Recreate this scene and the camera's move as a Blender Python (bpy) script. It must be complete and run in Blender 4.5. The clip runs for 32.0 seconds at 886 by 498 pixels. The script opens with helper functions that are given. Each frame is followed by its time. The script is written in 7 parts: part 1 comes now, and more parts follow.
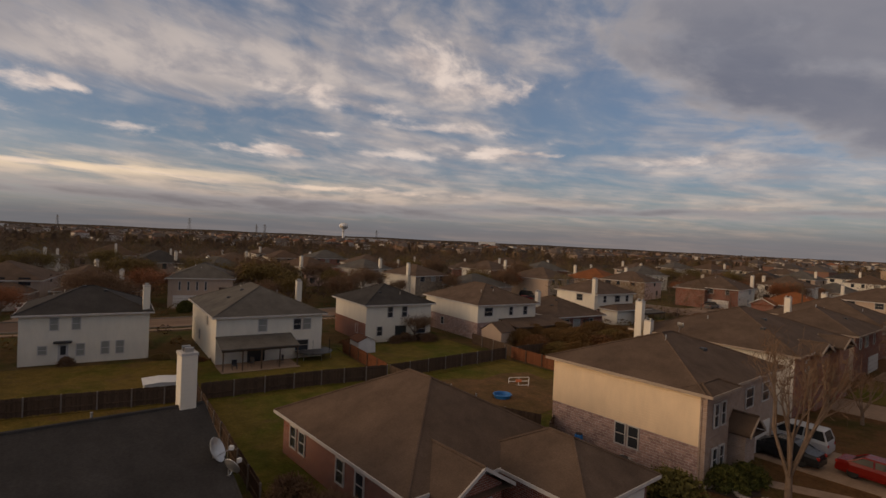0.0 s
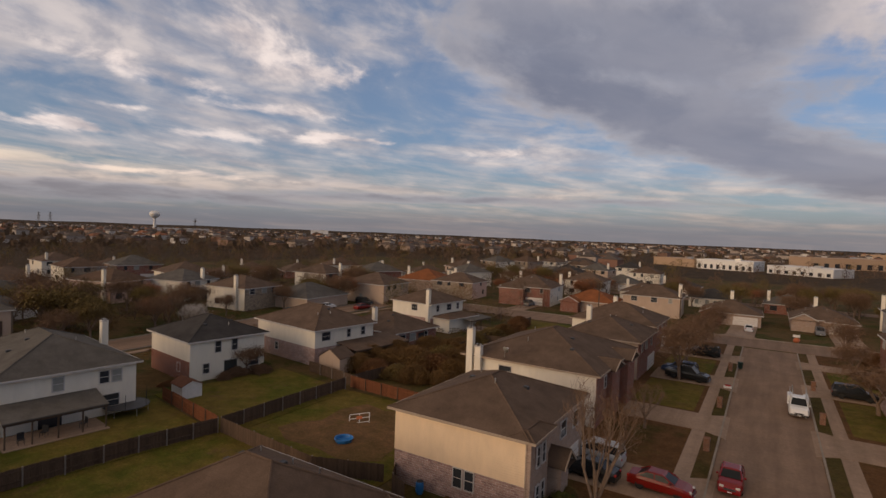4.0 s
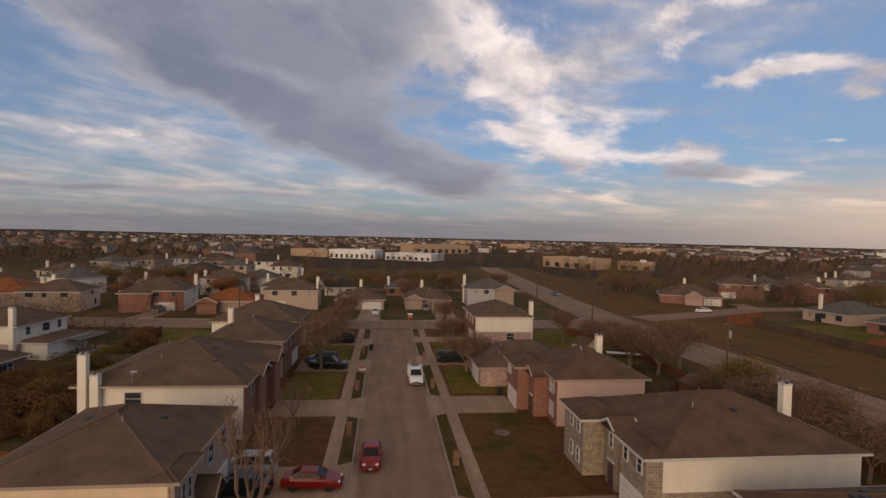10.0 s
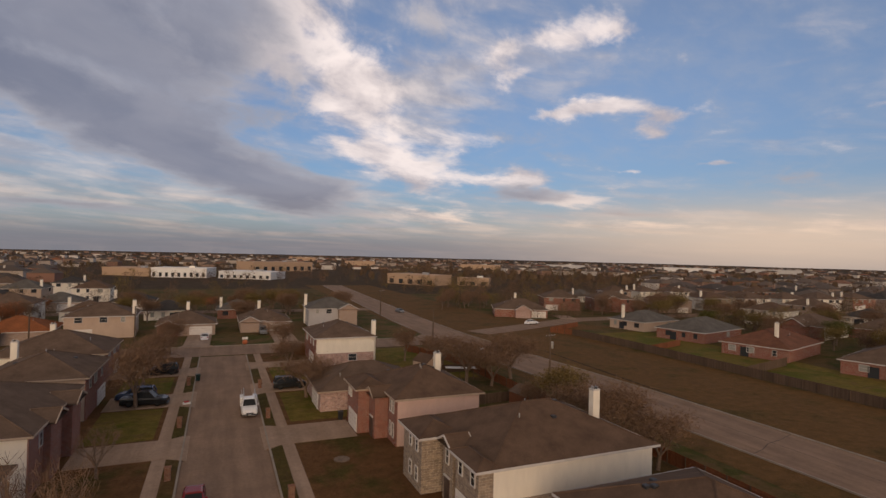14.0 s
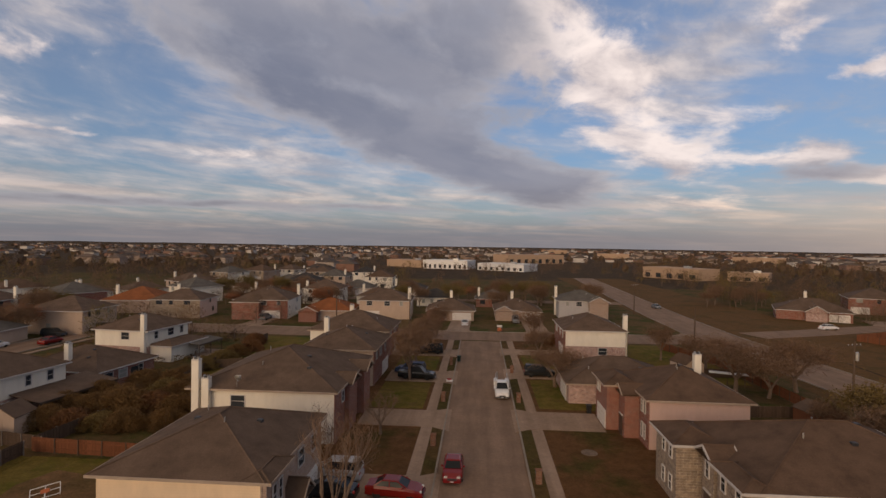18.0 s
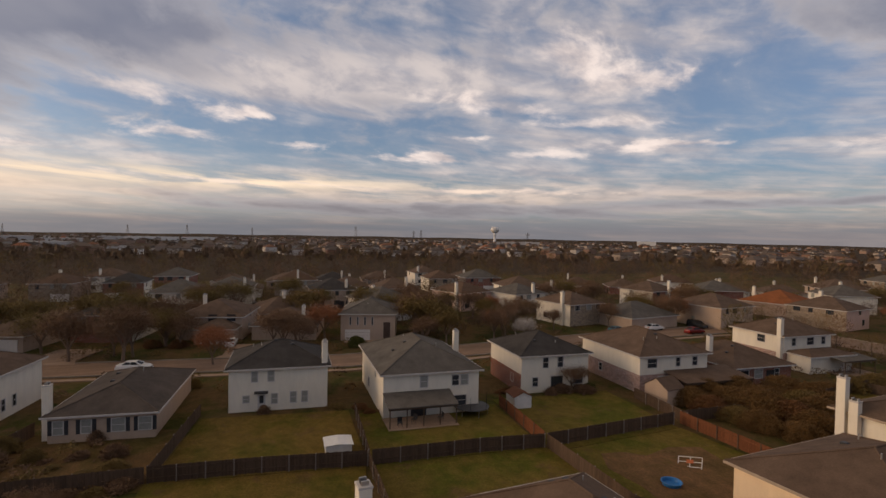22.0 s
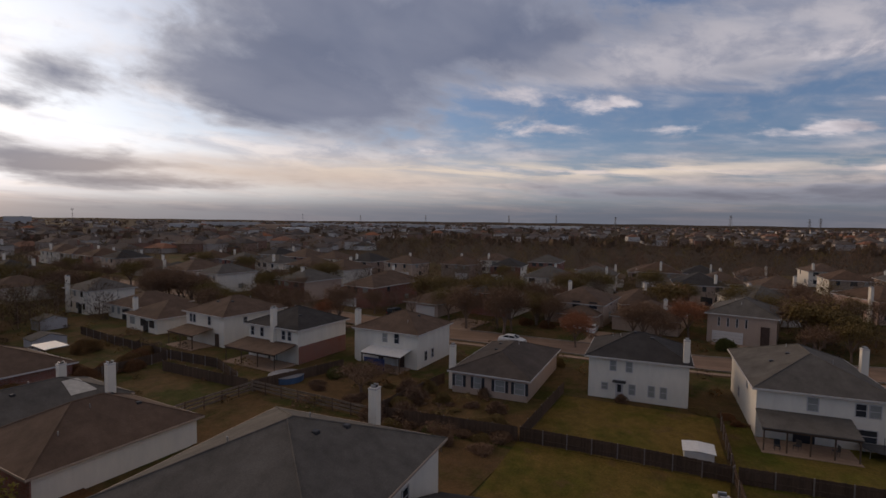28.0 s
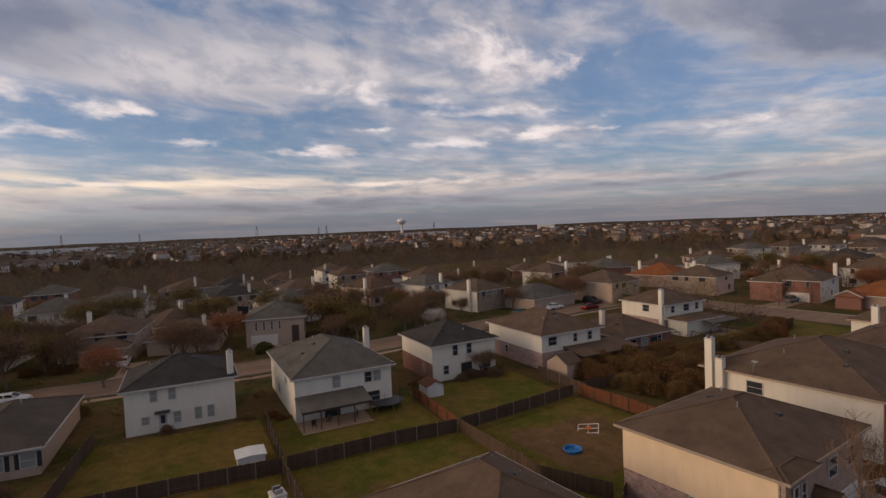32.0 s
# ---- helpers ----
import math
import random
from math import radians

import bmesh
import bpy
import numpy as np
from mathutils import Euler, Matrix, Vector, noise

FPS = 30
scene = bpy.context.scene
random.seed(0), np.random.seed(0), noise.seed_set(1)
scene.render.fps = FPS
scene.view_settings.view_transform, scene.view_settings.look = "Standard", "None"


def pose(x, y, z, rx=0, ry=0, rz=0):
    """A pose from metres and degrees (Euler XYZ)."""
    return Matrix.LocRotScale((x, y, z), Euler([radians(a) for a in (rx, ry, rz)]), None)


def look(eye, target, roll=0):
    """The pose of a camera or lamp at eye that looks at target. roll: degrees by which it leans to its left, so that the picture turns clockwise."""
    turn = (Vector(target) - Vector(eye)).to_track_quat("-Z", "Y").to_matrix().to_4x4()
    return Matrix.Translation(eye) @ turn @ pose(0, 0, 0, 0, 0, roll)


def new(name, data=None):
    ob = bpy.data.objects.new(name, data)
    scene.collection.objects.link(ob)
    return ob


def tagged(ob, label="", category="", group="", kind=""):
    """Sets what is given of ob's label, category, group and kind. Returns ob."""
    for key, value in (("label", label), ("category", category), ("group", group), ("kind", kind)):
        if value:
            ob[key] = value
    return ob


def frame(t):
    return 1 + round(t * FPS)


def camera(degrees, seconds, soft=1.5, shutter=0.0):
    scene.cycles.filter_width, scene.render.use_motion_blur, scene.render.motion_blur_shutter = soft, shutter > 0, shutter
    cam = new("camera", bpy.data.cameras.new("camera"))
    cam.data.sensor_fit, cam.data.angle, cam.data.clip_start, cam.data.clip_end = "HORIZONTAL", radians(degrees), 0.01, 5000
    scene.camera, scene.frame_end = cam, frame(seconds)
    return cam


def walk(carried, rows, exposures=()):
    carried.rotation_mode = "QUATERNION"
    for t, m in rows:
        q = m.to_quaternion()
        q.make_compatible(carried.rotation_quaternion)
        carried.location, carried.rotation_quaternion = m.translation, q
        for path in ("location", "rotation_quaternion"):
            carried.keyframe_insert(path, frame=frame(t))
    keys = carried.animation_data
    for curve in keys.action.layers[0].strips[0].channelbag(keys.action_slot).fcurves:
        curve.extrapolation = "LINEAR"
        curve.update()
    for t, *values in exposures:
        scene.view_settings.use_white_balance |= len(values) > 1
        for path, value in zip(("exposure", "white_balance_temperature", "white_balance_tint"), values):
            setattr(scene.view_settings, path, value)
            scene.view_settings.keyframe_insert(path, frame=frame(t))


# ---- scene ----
cam = camera(80.1, 32.0)
PATH = [
    (0, (0.11, 0.137, 14.174), (-1.416, 1.429, 14.135), 2.6),
    (0.5, (0.267, 0.079, 15.41), (-1.247, 1.382, 15.305), 2.6),
    (1, (0.1, -0.103, 16.252), (-1.372, 1.232, 16.029), 0.7),
    (1.5, (-0.086, -0.299, 16.589), (-1.471, 1.14, 16.496), 2.9),
    (2, (-0.163, -0.091, 17.462), (-1.451, 1.439, 17.459), 2.5),
    (2.5, (-0.235, -0.353, 18.213), (-1.53, 1.162, 18.05), 0.9),
    (3, (-0.372, -0.385, 18.243), (-1.635, 1.156, 18.075), -0.5),
    (3.5, (-0.418, -0.375, 18.752), (-1.519, 1.294, 18.686), 2.2),
    (5.5, (-0.397, 0.061, 19.857), (-1.401, 1.788, 19.771), 1.7),
    (6, (-0.432, -0.008, 19.903), (-1.425, 1.725, 19.8), 1.1),
    (6.5, (-0.478, 0.052, 20.031), (-1.45, 1.797, 19.927), 1.7),
    (7, (-0.323, 0.028, 20.107), (-1.317, 1.761, 20.028), 1.7),
    (7.5, (-0.144, 0.065, 20.152), (-1.363, 1.647, 20.059), 1.5),
    (8, (-0.235, -0.497, 20.437), (-1.592, 0.969, 20.324), 1.1),
    (8.5, (-0.442, -0.506, 20.573), (-1.736, 1.014, 20.448), 1.3),
    (9, (-0.826, 0.019, 20.24), (-1.664, 1.834, 20.174), 1.8),
    (9.5, (-0.722, 0.021, 20.353), (-1.062, 1.991, 20.308), 1.1),
    (10, (-1.247, 0.557, 20.347), (-1.028, 2.544, 20.292), 1.3),
    (10.5, (-1.212, 0.546, 20.547), (-0.542, 2.43, 20.526), 0.7),
    (11, (-1.054, 0.621, 20.736), (-0.179, 2.419, 20.728), 0.2),
    (11.5, (-0.855, 0.593, 20.775), (-0.01, 2.405, 20.777), 2.7),
    (12, (-0.852, 0.596, 20.896), (-0.022, 2.415, 20.88), 1.6),
    (12.5, (-0.877, 0.568, 20.939), (-0.05, 2.39, 20.948), 0.6),
    (13, (-0.828, 0.627, 20.808), (-0.023, 2.458, 20.785), 0.6),
    (13.5, (-0.798, 0.628, 20.946), (-0.01, 2.466, 20.959), 1.1),
    (15.5, (-0.054, 0.639, 20.395), (0.714, 2.485, 20.425), 1.8),
    (16, (0.11, 0.401, 20.676), (0.228, 2.397, 20.63), 1.4),
    (16.5, (-0.074, 0.217, 20.804), (-0.199, 2.212, 20.731), 0.1),
    (17, (-0.154, 0.264, 20.725), (-0.251, 2.26, 20.645), 2.5),
    (17.5, (-0.173, 0.36, 20.742), (-0.245, 2.358, 20.706), 2.2),
    (18, (-0.096, 0.32, 20.754), (-0.232, 2.315, 20.73), 0.8),
    (18.5, (-0.081, 0.251, 20.783), (-0.373, 2.23, 20.76), 0.2),
    (19, (-0.065, 0.135, 20.9), (-0.576, 2.068, 20.845), 2.7),
    (19.1, (-0.065, 0.135, 20.900), (-0.613, 2.058, 20.844), 2.6),
    (19.2, (-0.095, 0.257, 20.886), (-0.910, 2.082, 20.807), 2.4),
    (19.5, (-0.140, 0.441, 20.865), (-0.986, 2.252, 20.784), 2.6),
    (20, (-0.215, 0.746, 20.831), (-1.484, 2.287, 20.715), 1.2),
    (20.5, (0.104, -0.397, 20.856), (-1.498, 0.794, 20.736), 0.9),
    (21, (0.25, -0.361, 21.152), (-1.563, 0.473, 21.032), 1.6),
    (21.5, (-0.023, -0.65, 20.989), (-1.811, 0.242, 20.906), 0.8),
    (22, (-0.214, -0.218, 20.709), (-2.042, 0.593, 20.656), 1.0),
    (22.5, (-0.273, -0.056, 20.775), (-2.237, 0.31, 20.682), 0.8),
    (23, (-0.061, -0.048, 20.934), (-2.057, -0.122, 20.824), -0.7),
    (23.5, (0.301, 0.38, 21.031), (-1.63, -0.132, 20.93), -1.3),
    (24, (0.398, 0.273, 21.245), (-1.405, -0.587, 21.139), -2.1),
    (24.5, (0.396, 0.256, 20.964), (-1.206, -0.938, 20.871), -1.9),
    (26.5, (0.888, -0.297, 21.075), (-0.787, -1.386, 20.979), -1.5),
    (27, (0.926, -0.38, 21.094), (-0.904, -1.18, 20.998), -1.0),
    (27.5, (0.718, -0.481, 21.058), (-1.251, -0.814, 20.964), 1.6),
    (28, (0.953, -0.182, 21.163), (-0.984, -0.667, 21.048), 0.8),
    (28.5, (1.234, -0.423, 21.259), (-0.678, -0.995, 21.13), -4.5),
    (29, (1.38, -0.672, 21.178), (-0.539, -1.223, 21.059), -3.8),
    (29.5, (1.214, -1.056, 21.21), (-0.777, -1.208, 21.096), -3.3),
    (30, (1.013, -1.088, 21.231), (-0.947, -0.717, 21.096), -0.3),
    (30.5, (0.836, -0.777, 21.225), (-0.996, 0.018, 21.11), 0.2),
    (31, (1.041, -0.012, 20.949), (-0.484, 1.279, 20.867), 3.4),
    (31.5, (0.994, 0.092, 20.966), (-0.614, 1.28, 20.899), 2.6),
    (32, (0.89, -0.221, 21.232), (-0.769, 0.892, 21.143), -2.4),
]
walk(cam, [(t, look(eye, target, roll)) for t, eye, target, roll in PATH], [(0, -0.5, 8300, 10), (0.8, -0.22, 7800, 10), (3, -0.22, 7700, 10), (6, -0.2, 7650, 10), (12, -0.22, 7450, 10), (16, -0.22, 7500, 10), (23, -0.14, 7950, 10), (24.5, -0.25, 7650, 10), (26, -0.7, 7150, 10), (27.2, -0.76, 6550, 10), (28, -0.52, 6750, 10), (29, -0.46, 6850, 10), (29.9, -0.52, 6550, 10), (31, -0.25, 7200, 10), (32, -0.2, 7250, 10)])

# ---- light ----
SUN_YAW, SUN_UP = 158.0, 9.0       # degrees to the left of +y, and above the horizon
sun_way = Vector((-math.sin(radians(SUN_YAW)) * math.cos(radians(SUN_UP)), math.cos(radians(SUN_YAW)) * math.cos(radians(SUN_UP)), math.sin(radians(SUN_UP))))
sun = new("sun", bpy.data.lights.new("sun", "SUN"))
sun.data.energy, sun.data.angle, sun.data.color = 2.0, radians(38), (1.0, 0.70, 0.44)
sun.rotation_euler = sun_way.to_track_quat("Z", "Y").to_euler()

world = bpy.data.worlds.new("world")
scene.world = world
world.use_nodes = True
wn, wl = world.node_tree.nodes, world.node_tree.links
wn.clear()


def wmath(op, a, b=None, c=None, clamp=False):
    n = wn.new("ShaderNodeMath")
    n.operation, n.use_clamp = op, clamp
    for i, v in enumerate((a, b, c)):
        if v is None:
            continue
        if isinstance(v, (int, float)):
            n.inputs[i].default_value = v
        else:
            wl.new(v, n.inputs[i])
    return n.outputs[0]


def wmix(fac, a, b, kind="MIX"):
    n = wn.new("ShaderNodeMix")
    n.data_type, n.blend_type = "RGBA", kind
    for i, v in ((0, fac), (6, a), (7, b)):
        if isinstance(v, (int, float)):
            n.inputs[i].default_value = v
        elif isinstance(v, tuple):
            n.inputs[i].default_value = (*v, 1)
        else:
            wl.new(v, n.inputs[i])
    return n.outputs[2]


sky = wn.new("ShaderNodeTexSky")
sky.sky_type, sky.sun_disc = "NISHITA", False
sky.sun_elevation, sky.sun_rotation = radians(SUN_UP), radians(-SUN_YAW)
sky.air_density, sky.dust_density, sky.ozone_density = 1.0, 1.2, 2.5
way = wn.new("ShaderNodeSeparateXYZ")
wl.new(wn.new("ShaderNodeTexCoord").outputs["Generated"], way.inputs[0])
az = wmath("MULTIPLY", wmath("ARCTAN2", wmath("MULTIPLY", way.outputs[0], -1.0), way.outputs[1]), 57.2958)
el = wmath("MULTIPLY", wmath("ARCSINE", way.outputs[2]), 57.2958)


def wvec(x, y, z=0.0):
    n = wn.new("ShaderNodeCombineXYZ")
    for i, v in enumerate((x, y, z)):
        if isinstance(v, (int, float)):
            n.inputs[i].default_value = v
        else:
            wl.new(v, n.inputs[i])
    return n.outputs[0]


def wnoise(vec, scale, detail, rough, distort=0.0):
    n = wn.new("ShaderNodeTexNoise")
    n.inputs["Scale"].default_value, n.inputs["Detail"].default_value = scale, detail
    n.inputs["Roughness"].default_value, n.inputs["Distortion"].default_value = rough, distort
    wl.new(vec, n.inputs["Vector"])
    return n.outputs["Fac"]


def wstep(v, lo, hi):
    n = wn.new("ShaderNodeMapRange")
    n.interpolation_type = "SMOOTHSTEP"
    n.inputs[1].default_value, n.inputs[2].default_value = lo, hi
    wl.new(v, n.inputs[0])
    return n.outputs[0]


def bank(yaw, up, wide, high, amount, lean=0.0, u=None, v=None):
    """A soft bank of cloud (or a gap, where amount is below 0) about a direction."""
    u, v = u or az, v or el
    du = wmath("SUBTRACT", u, yaw)
    dx = wmath("DIVIDE", du, wide)
    dy = wmath("DIVIDE", wmath("MULTIPLY_ADD", du, lean, wmath("SUBTRACT", v, up)), high)
    r = wmath("MULTIPLY_ADD", dx, dx, wmath("MULTIPLY", dy, dy))
    return wmath("MULTIPLY", wmath("EXPONENT", wmath("MULTIPLY", r, -1.0)), amount)


def banks(rows, u=None, v=None):
    total = None
    for row in rows:
        b = bank(*row, *((0.0,) if len(row) == 5 else ()), u, v)
        total = b if total is None else wmath("ADD", total, b)
    return total


# clouds drawn out towards the horizon
rise = wmath("LOGARITHM", wmath("ADD", wmath("MAXIMUM", el, 0.0), 3.0), 2.718)
bend = wmath("SUBTRACT", wnoise(wvec(wmath("MULTIPLY", az, 0.03), wmath("MULTIPLY", rise, 1.3)), 1.6, 3, 0.5), 0.5)
flow = wvec(wmath("MULTIPLY_ADD", az, 0.022, wmath("MULTIPLY", bend, 0.5)), wmath("ADD", wmath("MULTIPLY_ADD", rise, 1.45, wmath("MULTIPLY", az, -0.007)), wmath("MULTIPLY", bend, 0.35)))
streaks = wnoise(flow, 2.1, 6, 0.5, 0.3)
wisps = wnoise(wvec(wmath("MULTIPLY_ADD", az, 0.060, bend), wmath("MULTIPLY_ADD", rise, 4.2, wmath("MULTIPLY", az, -0.028))), 2.0, 7, 0.56, 0.2)
fine = wnoise(wvec(wmath("MULTIPLY_ADD", az, 0.14, wmath("MULTIPLY", bend, 1.5)), wmath("MULTIPLY_ADD", rise, 4.4, wmath("MULTIPLY", az, -0.03))), 1.5, 8, 0.58)
folds = wnoise(wvec(wmath("MULTIPLY_ADD", az, 0.050, bend), wmath("MULTIPLY_ADD", rise, 1.9, wmath("MULTIPLY", az, -0.022))), 1.5, 4, 0.45)
# the banks' outlines are bent by two slow noises and torn by a fine one
wob_a = wmath("SUBTRACT", wnoise(wvec(wmath("MULTIPLY", az, 0.11), wmath("MULTIPLY", rise, 3.2), 3.0), 1.0, 5, 0.55), 0.5)
wob_b = wmath("SUBTRACT", wnoise(wvec(wmath("MULTIPLY", az, 0.09), wmath("MULTIPLY", rise, 3.0), 9.0), 1.0, 5, 0.55), 0.5)
azw = wmath("MULTIPLY_ADD", wob_a, 9.0, az)
elw = wmath("MULTIPLY_ADD", wob_b, wmath("MULTIPLY_ADD", wmath("MAXIMUM", el, 0.0), 0.32, 0.8), el)
ragged = wmath("SUBTRACT", fine, 0.5)
toward = wmath("ADD", bank(SUN_YAW - 1, 13.0, 30, 15, 1.0), bank(SUN_YAW - 4, 4.0, 42, 4, 0.6), clamp=True)
low = wstep(el, 8.0, 1.5)
# open sky
blue = wmix(1.0, sky.outputs[0], (0.72, 1.04, 1.46), "MULTIPLY")
blue = wmix(0.30, blue, (4.5, 5.0, 6.0))
blue = wmix(bank(-42, 15, 26, 12, 0.12), blue, (5.6, 7.6, 10.4))
blue = wmix(wmath("MULTIPLY", low, 0.65), blue, wmix(toward, (3.6, 3.8, 4.1), (8.5, 6.6, 4.9)))
blue = wmix(wmath("MULTIPLY", wstep(fine, 0.35, 0.80), 0.35), blue, (4.8, 4.9, 5.6))
blue = wmix(wmath("MULTIPLY", toward, 0.95), blue, (19.0, 17.4, 16.4))
# thin streaked cloud
thin = wmath("ADD", wmath("MULTIPLY_ADD", streaks, 0.52, wmath("MULTIPLY", wisps, 0.48)), banks((
    (56, 17, 18, 5, 0.10), (48, 9.5, 26, 3, 0.05), (88, 15, 16, 4, 0.12), (112, 6, 16, 3, 0.08), (24, 8.5, 12, 2.4, 0.09), (-10, 5, 16, 2, 0.06), (70, 4.4, 50, 1.4, 0.10),
    (-52, 16, 22, 9, -0.13), (-34, 11, 9, 4, -0.16), (38, 15.5, 7, 3.6, -0.16), (84, 10.2, 18, 2.6, -0.16), (66, 12.5, 9, 1.4, -0.10), (-58, 7, 12, 2, -0.06), (-21, 16.5, 5, 3, 0.15), (82, 15.5, 12, 2.5, 0.10))))
thin = wstep(thin, 0.40, 0.68)
pale = wmix(low, (7.3, 6.6, 6.7), (7.8, 6.1, 5.2))
pale = wmix(wmath("MULTIPLY", toward, 0.9), pale, (19.5, 17.0, 15.0))
pale = wmix(1.0, pale, wmix(wstep(fine, 0.34, 0.66), (0.66, 0.69, 0.76), (1.12, 1.09, 1.06)), "MULTIPLY")
colour = wmix(wmath("MULTIPLY", thin, 0.85), blue, pale)
# bright heaped cloud, lit from low down
puffs = banks(((-7, 21.5, 6, 4.5, 1.15), (-13.5, 16.4, 4.8, 3.4, 1.1), (-15.5, 10.8, 4.6, 2.2, 1.0), (-20.5, 8.4, 4.2, 2.0, 1.0), (-31, 8.0, 6, 1.6, 0.9), (-36.5, 6.1, 4.4, 0.8, 0.8),
    (-35.0, 15.0, 3.0, 0.95, 1.05), (-40.0, 15.7, 4.0, 0.85, 1.0), (-45.6, 14.4, 2.9, 1.0, 1.05), (-44.0, 12.4, 2.2, 1.0, 0.9), (-28.8, 20.8, 2.0, 1.8, 0.8), (-31.0, 18.8, 2.2, 1.2, 0.7),
    (-35.0, 22.8, 4.4, 1.7, 0.85), (-41, 22.2, 3.2, 1.2, 0.8), (-50, 9.7, 2.4, 0.42, 0.9), (-42.4, 8.7, 1.3, 0.35, 0.8), (-65, 13.4, 4, 0.55, 0.9), (-43.5, 3.3, 7, 0.6, 0.7), (-63, 3.3, 9, 0.7, 0.7),
    (-22, 4.2, 5, 0.9, 0.8), (-24, 12.0, 4.0, 1.6, 0.5), (94, 9.6, 5, 0.8, 0.85), (87, 11.6, 3, 0.6, 0.8), (105, 7.5, 2.2, 0.5, 0.7), (80.4, 8.8, 3.6, 0.45, 0.65), (71.6, 7.9, 5, 0.4, 0.7),
    (67.0, 8.0, 2.8, 0.42, 0.8), (63.8, 10.3, 4.2, 0.45, 0.6), (84, 5.2, 16, 0.42, 0.9), (60, 4.8, 14, 0.30, 0.8), (49.4, 11.7, 9, 0.6, 0.65, -0.03), (46, 9.6, 5, 0.45, 0.65), (52, 18.6, 5, 1.8, 0.8), (46, 16.0, 7, 1.2, 0.75),
    (55, 8.8, 8, 0.5, 0.62), (41, 9.6, 6, 0.42, 0.65), (25, 8.5, 4.5, 0.8, 0.7), (96, 12.6, 9, 0.8, 0.6, -0.10), (62, 14.0, 10, 0.8, 0.7, -0.1)), azw, elw)
puffs = wstep(wmath("MULTIPLY_ADD", ragged, 1.9, puffs), 0.22, 1.0)
lit = wmix(low, (12.4, 10.6, 10.1), (12.2, 8.8, 6.6))
lit = wmix(wmath("MULTIPLY", toward, 0.9), lit, (22, 19.5, 17.5))
lit = wmix(wstep(wmath("MULTIPLY_ADD", folds, 0.7, wmath("MULTIPLY", fine, 0.5)), 0.76, 0.42), lit, (5.6, 4.9, 5.2))
colour = wmix(wmath("MULTIPLY", puffs, 0.93), colour, lit)
# the heavy grey banks
heavy = banks(((8, 19.8, 16, 6.0, 1.02), (22, 17.0, 9, 3.4, 0.40, -0.2), (9, 11.4, 19, 3.3, 0.88, -0.33), (1, 8.4, 10, 2.4, 0.5, -0.33), (-8, 5.6, 6, 1.8, 0.6), (-31, 6.9, 6, 0.9, 0.75), (26, 22, 8, 4, 0.45), (13, 15.8, 5, 1.3, -0.40, -0.25), (34, 16, 6, 3.4, -0.45), (-14, 18, 7, 6, -0.5), (-3, 14, 7, 3.5, 0.35), (9, 6.4, 9, 1.3, -0.4, -0.2),
    (112, 19, 17, 6.0, 1.3), (123, 12.5, 7.5, 4.2, 1.2), (112, 11.5, 8, 2.6, 0.5), (94, 19, 14, 3.2, 0.75, 0.06), (140, 11.6, 3.4, 2.6, 0.62), (144.5, 9.4, 3, 0.9, 0.9), (148.5, 4.9, 9.5, 1.2, 1.2), (137, 4.4, 7, 0.7, 0.8, 0.06), (134, 2.9, 10, 0.75, 1.0), (62, 20, 9, 2.0, 0.4), (82, 14.2, 8, 1.0, 0.2, -0.08),
    (34, 3.4, 14, 0.45, 0.7), (14, 3.6, 12, 0.4, 0.6), (70, 2.7, 30, 0.9, 0.85), (-42, 4.6, 7, 0.45, 0.4)), azw, elw)
heavy = wmath("MULTIPLY_ADD", ragged, 1.2, wmath("MULTIPLY_ADD", wmath("SUBTRACT", folds, 0.5), 1.5, heavy))
shade = wmix(wstep(folds, 0.22, 0.78), (1.9, 2.15, 3.1), (3.45, 3.5, 4.3))
shade = wmix(low, shade, (2.7, 2.5, 2.8))
shade = wmix(wmath("MULTIPLY", toward, 0.35), shade, (4.6, 4.1, 4.2))
colour = wmix(wmath("MULTIPLY", wstep(heavy, 0.10, 0.66), 0.75), colour, wmix(toward, (4.7, 4.5, 5.0), (8.5, 7.6, 7.2)))
colour = wmix(wmath("MULTIPLY", wstep(heavy, 0.30, 1.10), 0.92), colour, shade)
# haze along the horizon, warm where the light comes through
haze = wmix(toward, (2.25, 2.12, 2.45), (4.4, 3.5, 3.2))
haze = wmix(bank(84, 1.5, 32, 6, 0.8), haze, (1.55, 1.62, 2.0))
colour = wmix(wmath("MULTIPLY", wstep(el, 3.4, 0.3), 0.8), colour, haze)
colour = wmix(wmath("ADD", bank(-58, 2.0, 26, 3.6, 0.75), bank(119, 4.3, 20, 1.7, 0.75), clamp=True), colour, (9.6, 7.0, 5.3))
colour = wmix(wmath("MULTIPLY", bank(163, 1.0, 13, 1.7, 0.95), 1.0), colour, (15.5, 8.8, 5.6))
colour = wmix(wmath("MULTIPLY", bank(92, 5.2, 24, 0.8, 0.85), wstep(wisps, 0.36, 0.58)), colour, (12.2, 9.6, 7.2))
colour = wmix(1.0, colour, (0.92, 1.0, 1.12), "MULTIPLY")
colour = wmix(wmath("MULTIPLY", wstep(el, 30.0, 55.0), 0.85), colour, (4.9, 4.0, 3.3))
bg = wn.new("ShaderNodeBackground")
bg.inputs[1].default_value = 0.10
wl.new(colour, bg.inputs[0])
wo = wn.new("ShaderNodeOutputWorld")
wl.new(bg.outputs[0], wo.inputs[0])
# ---- end light ----

# ---- materials ----


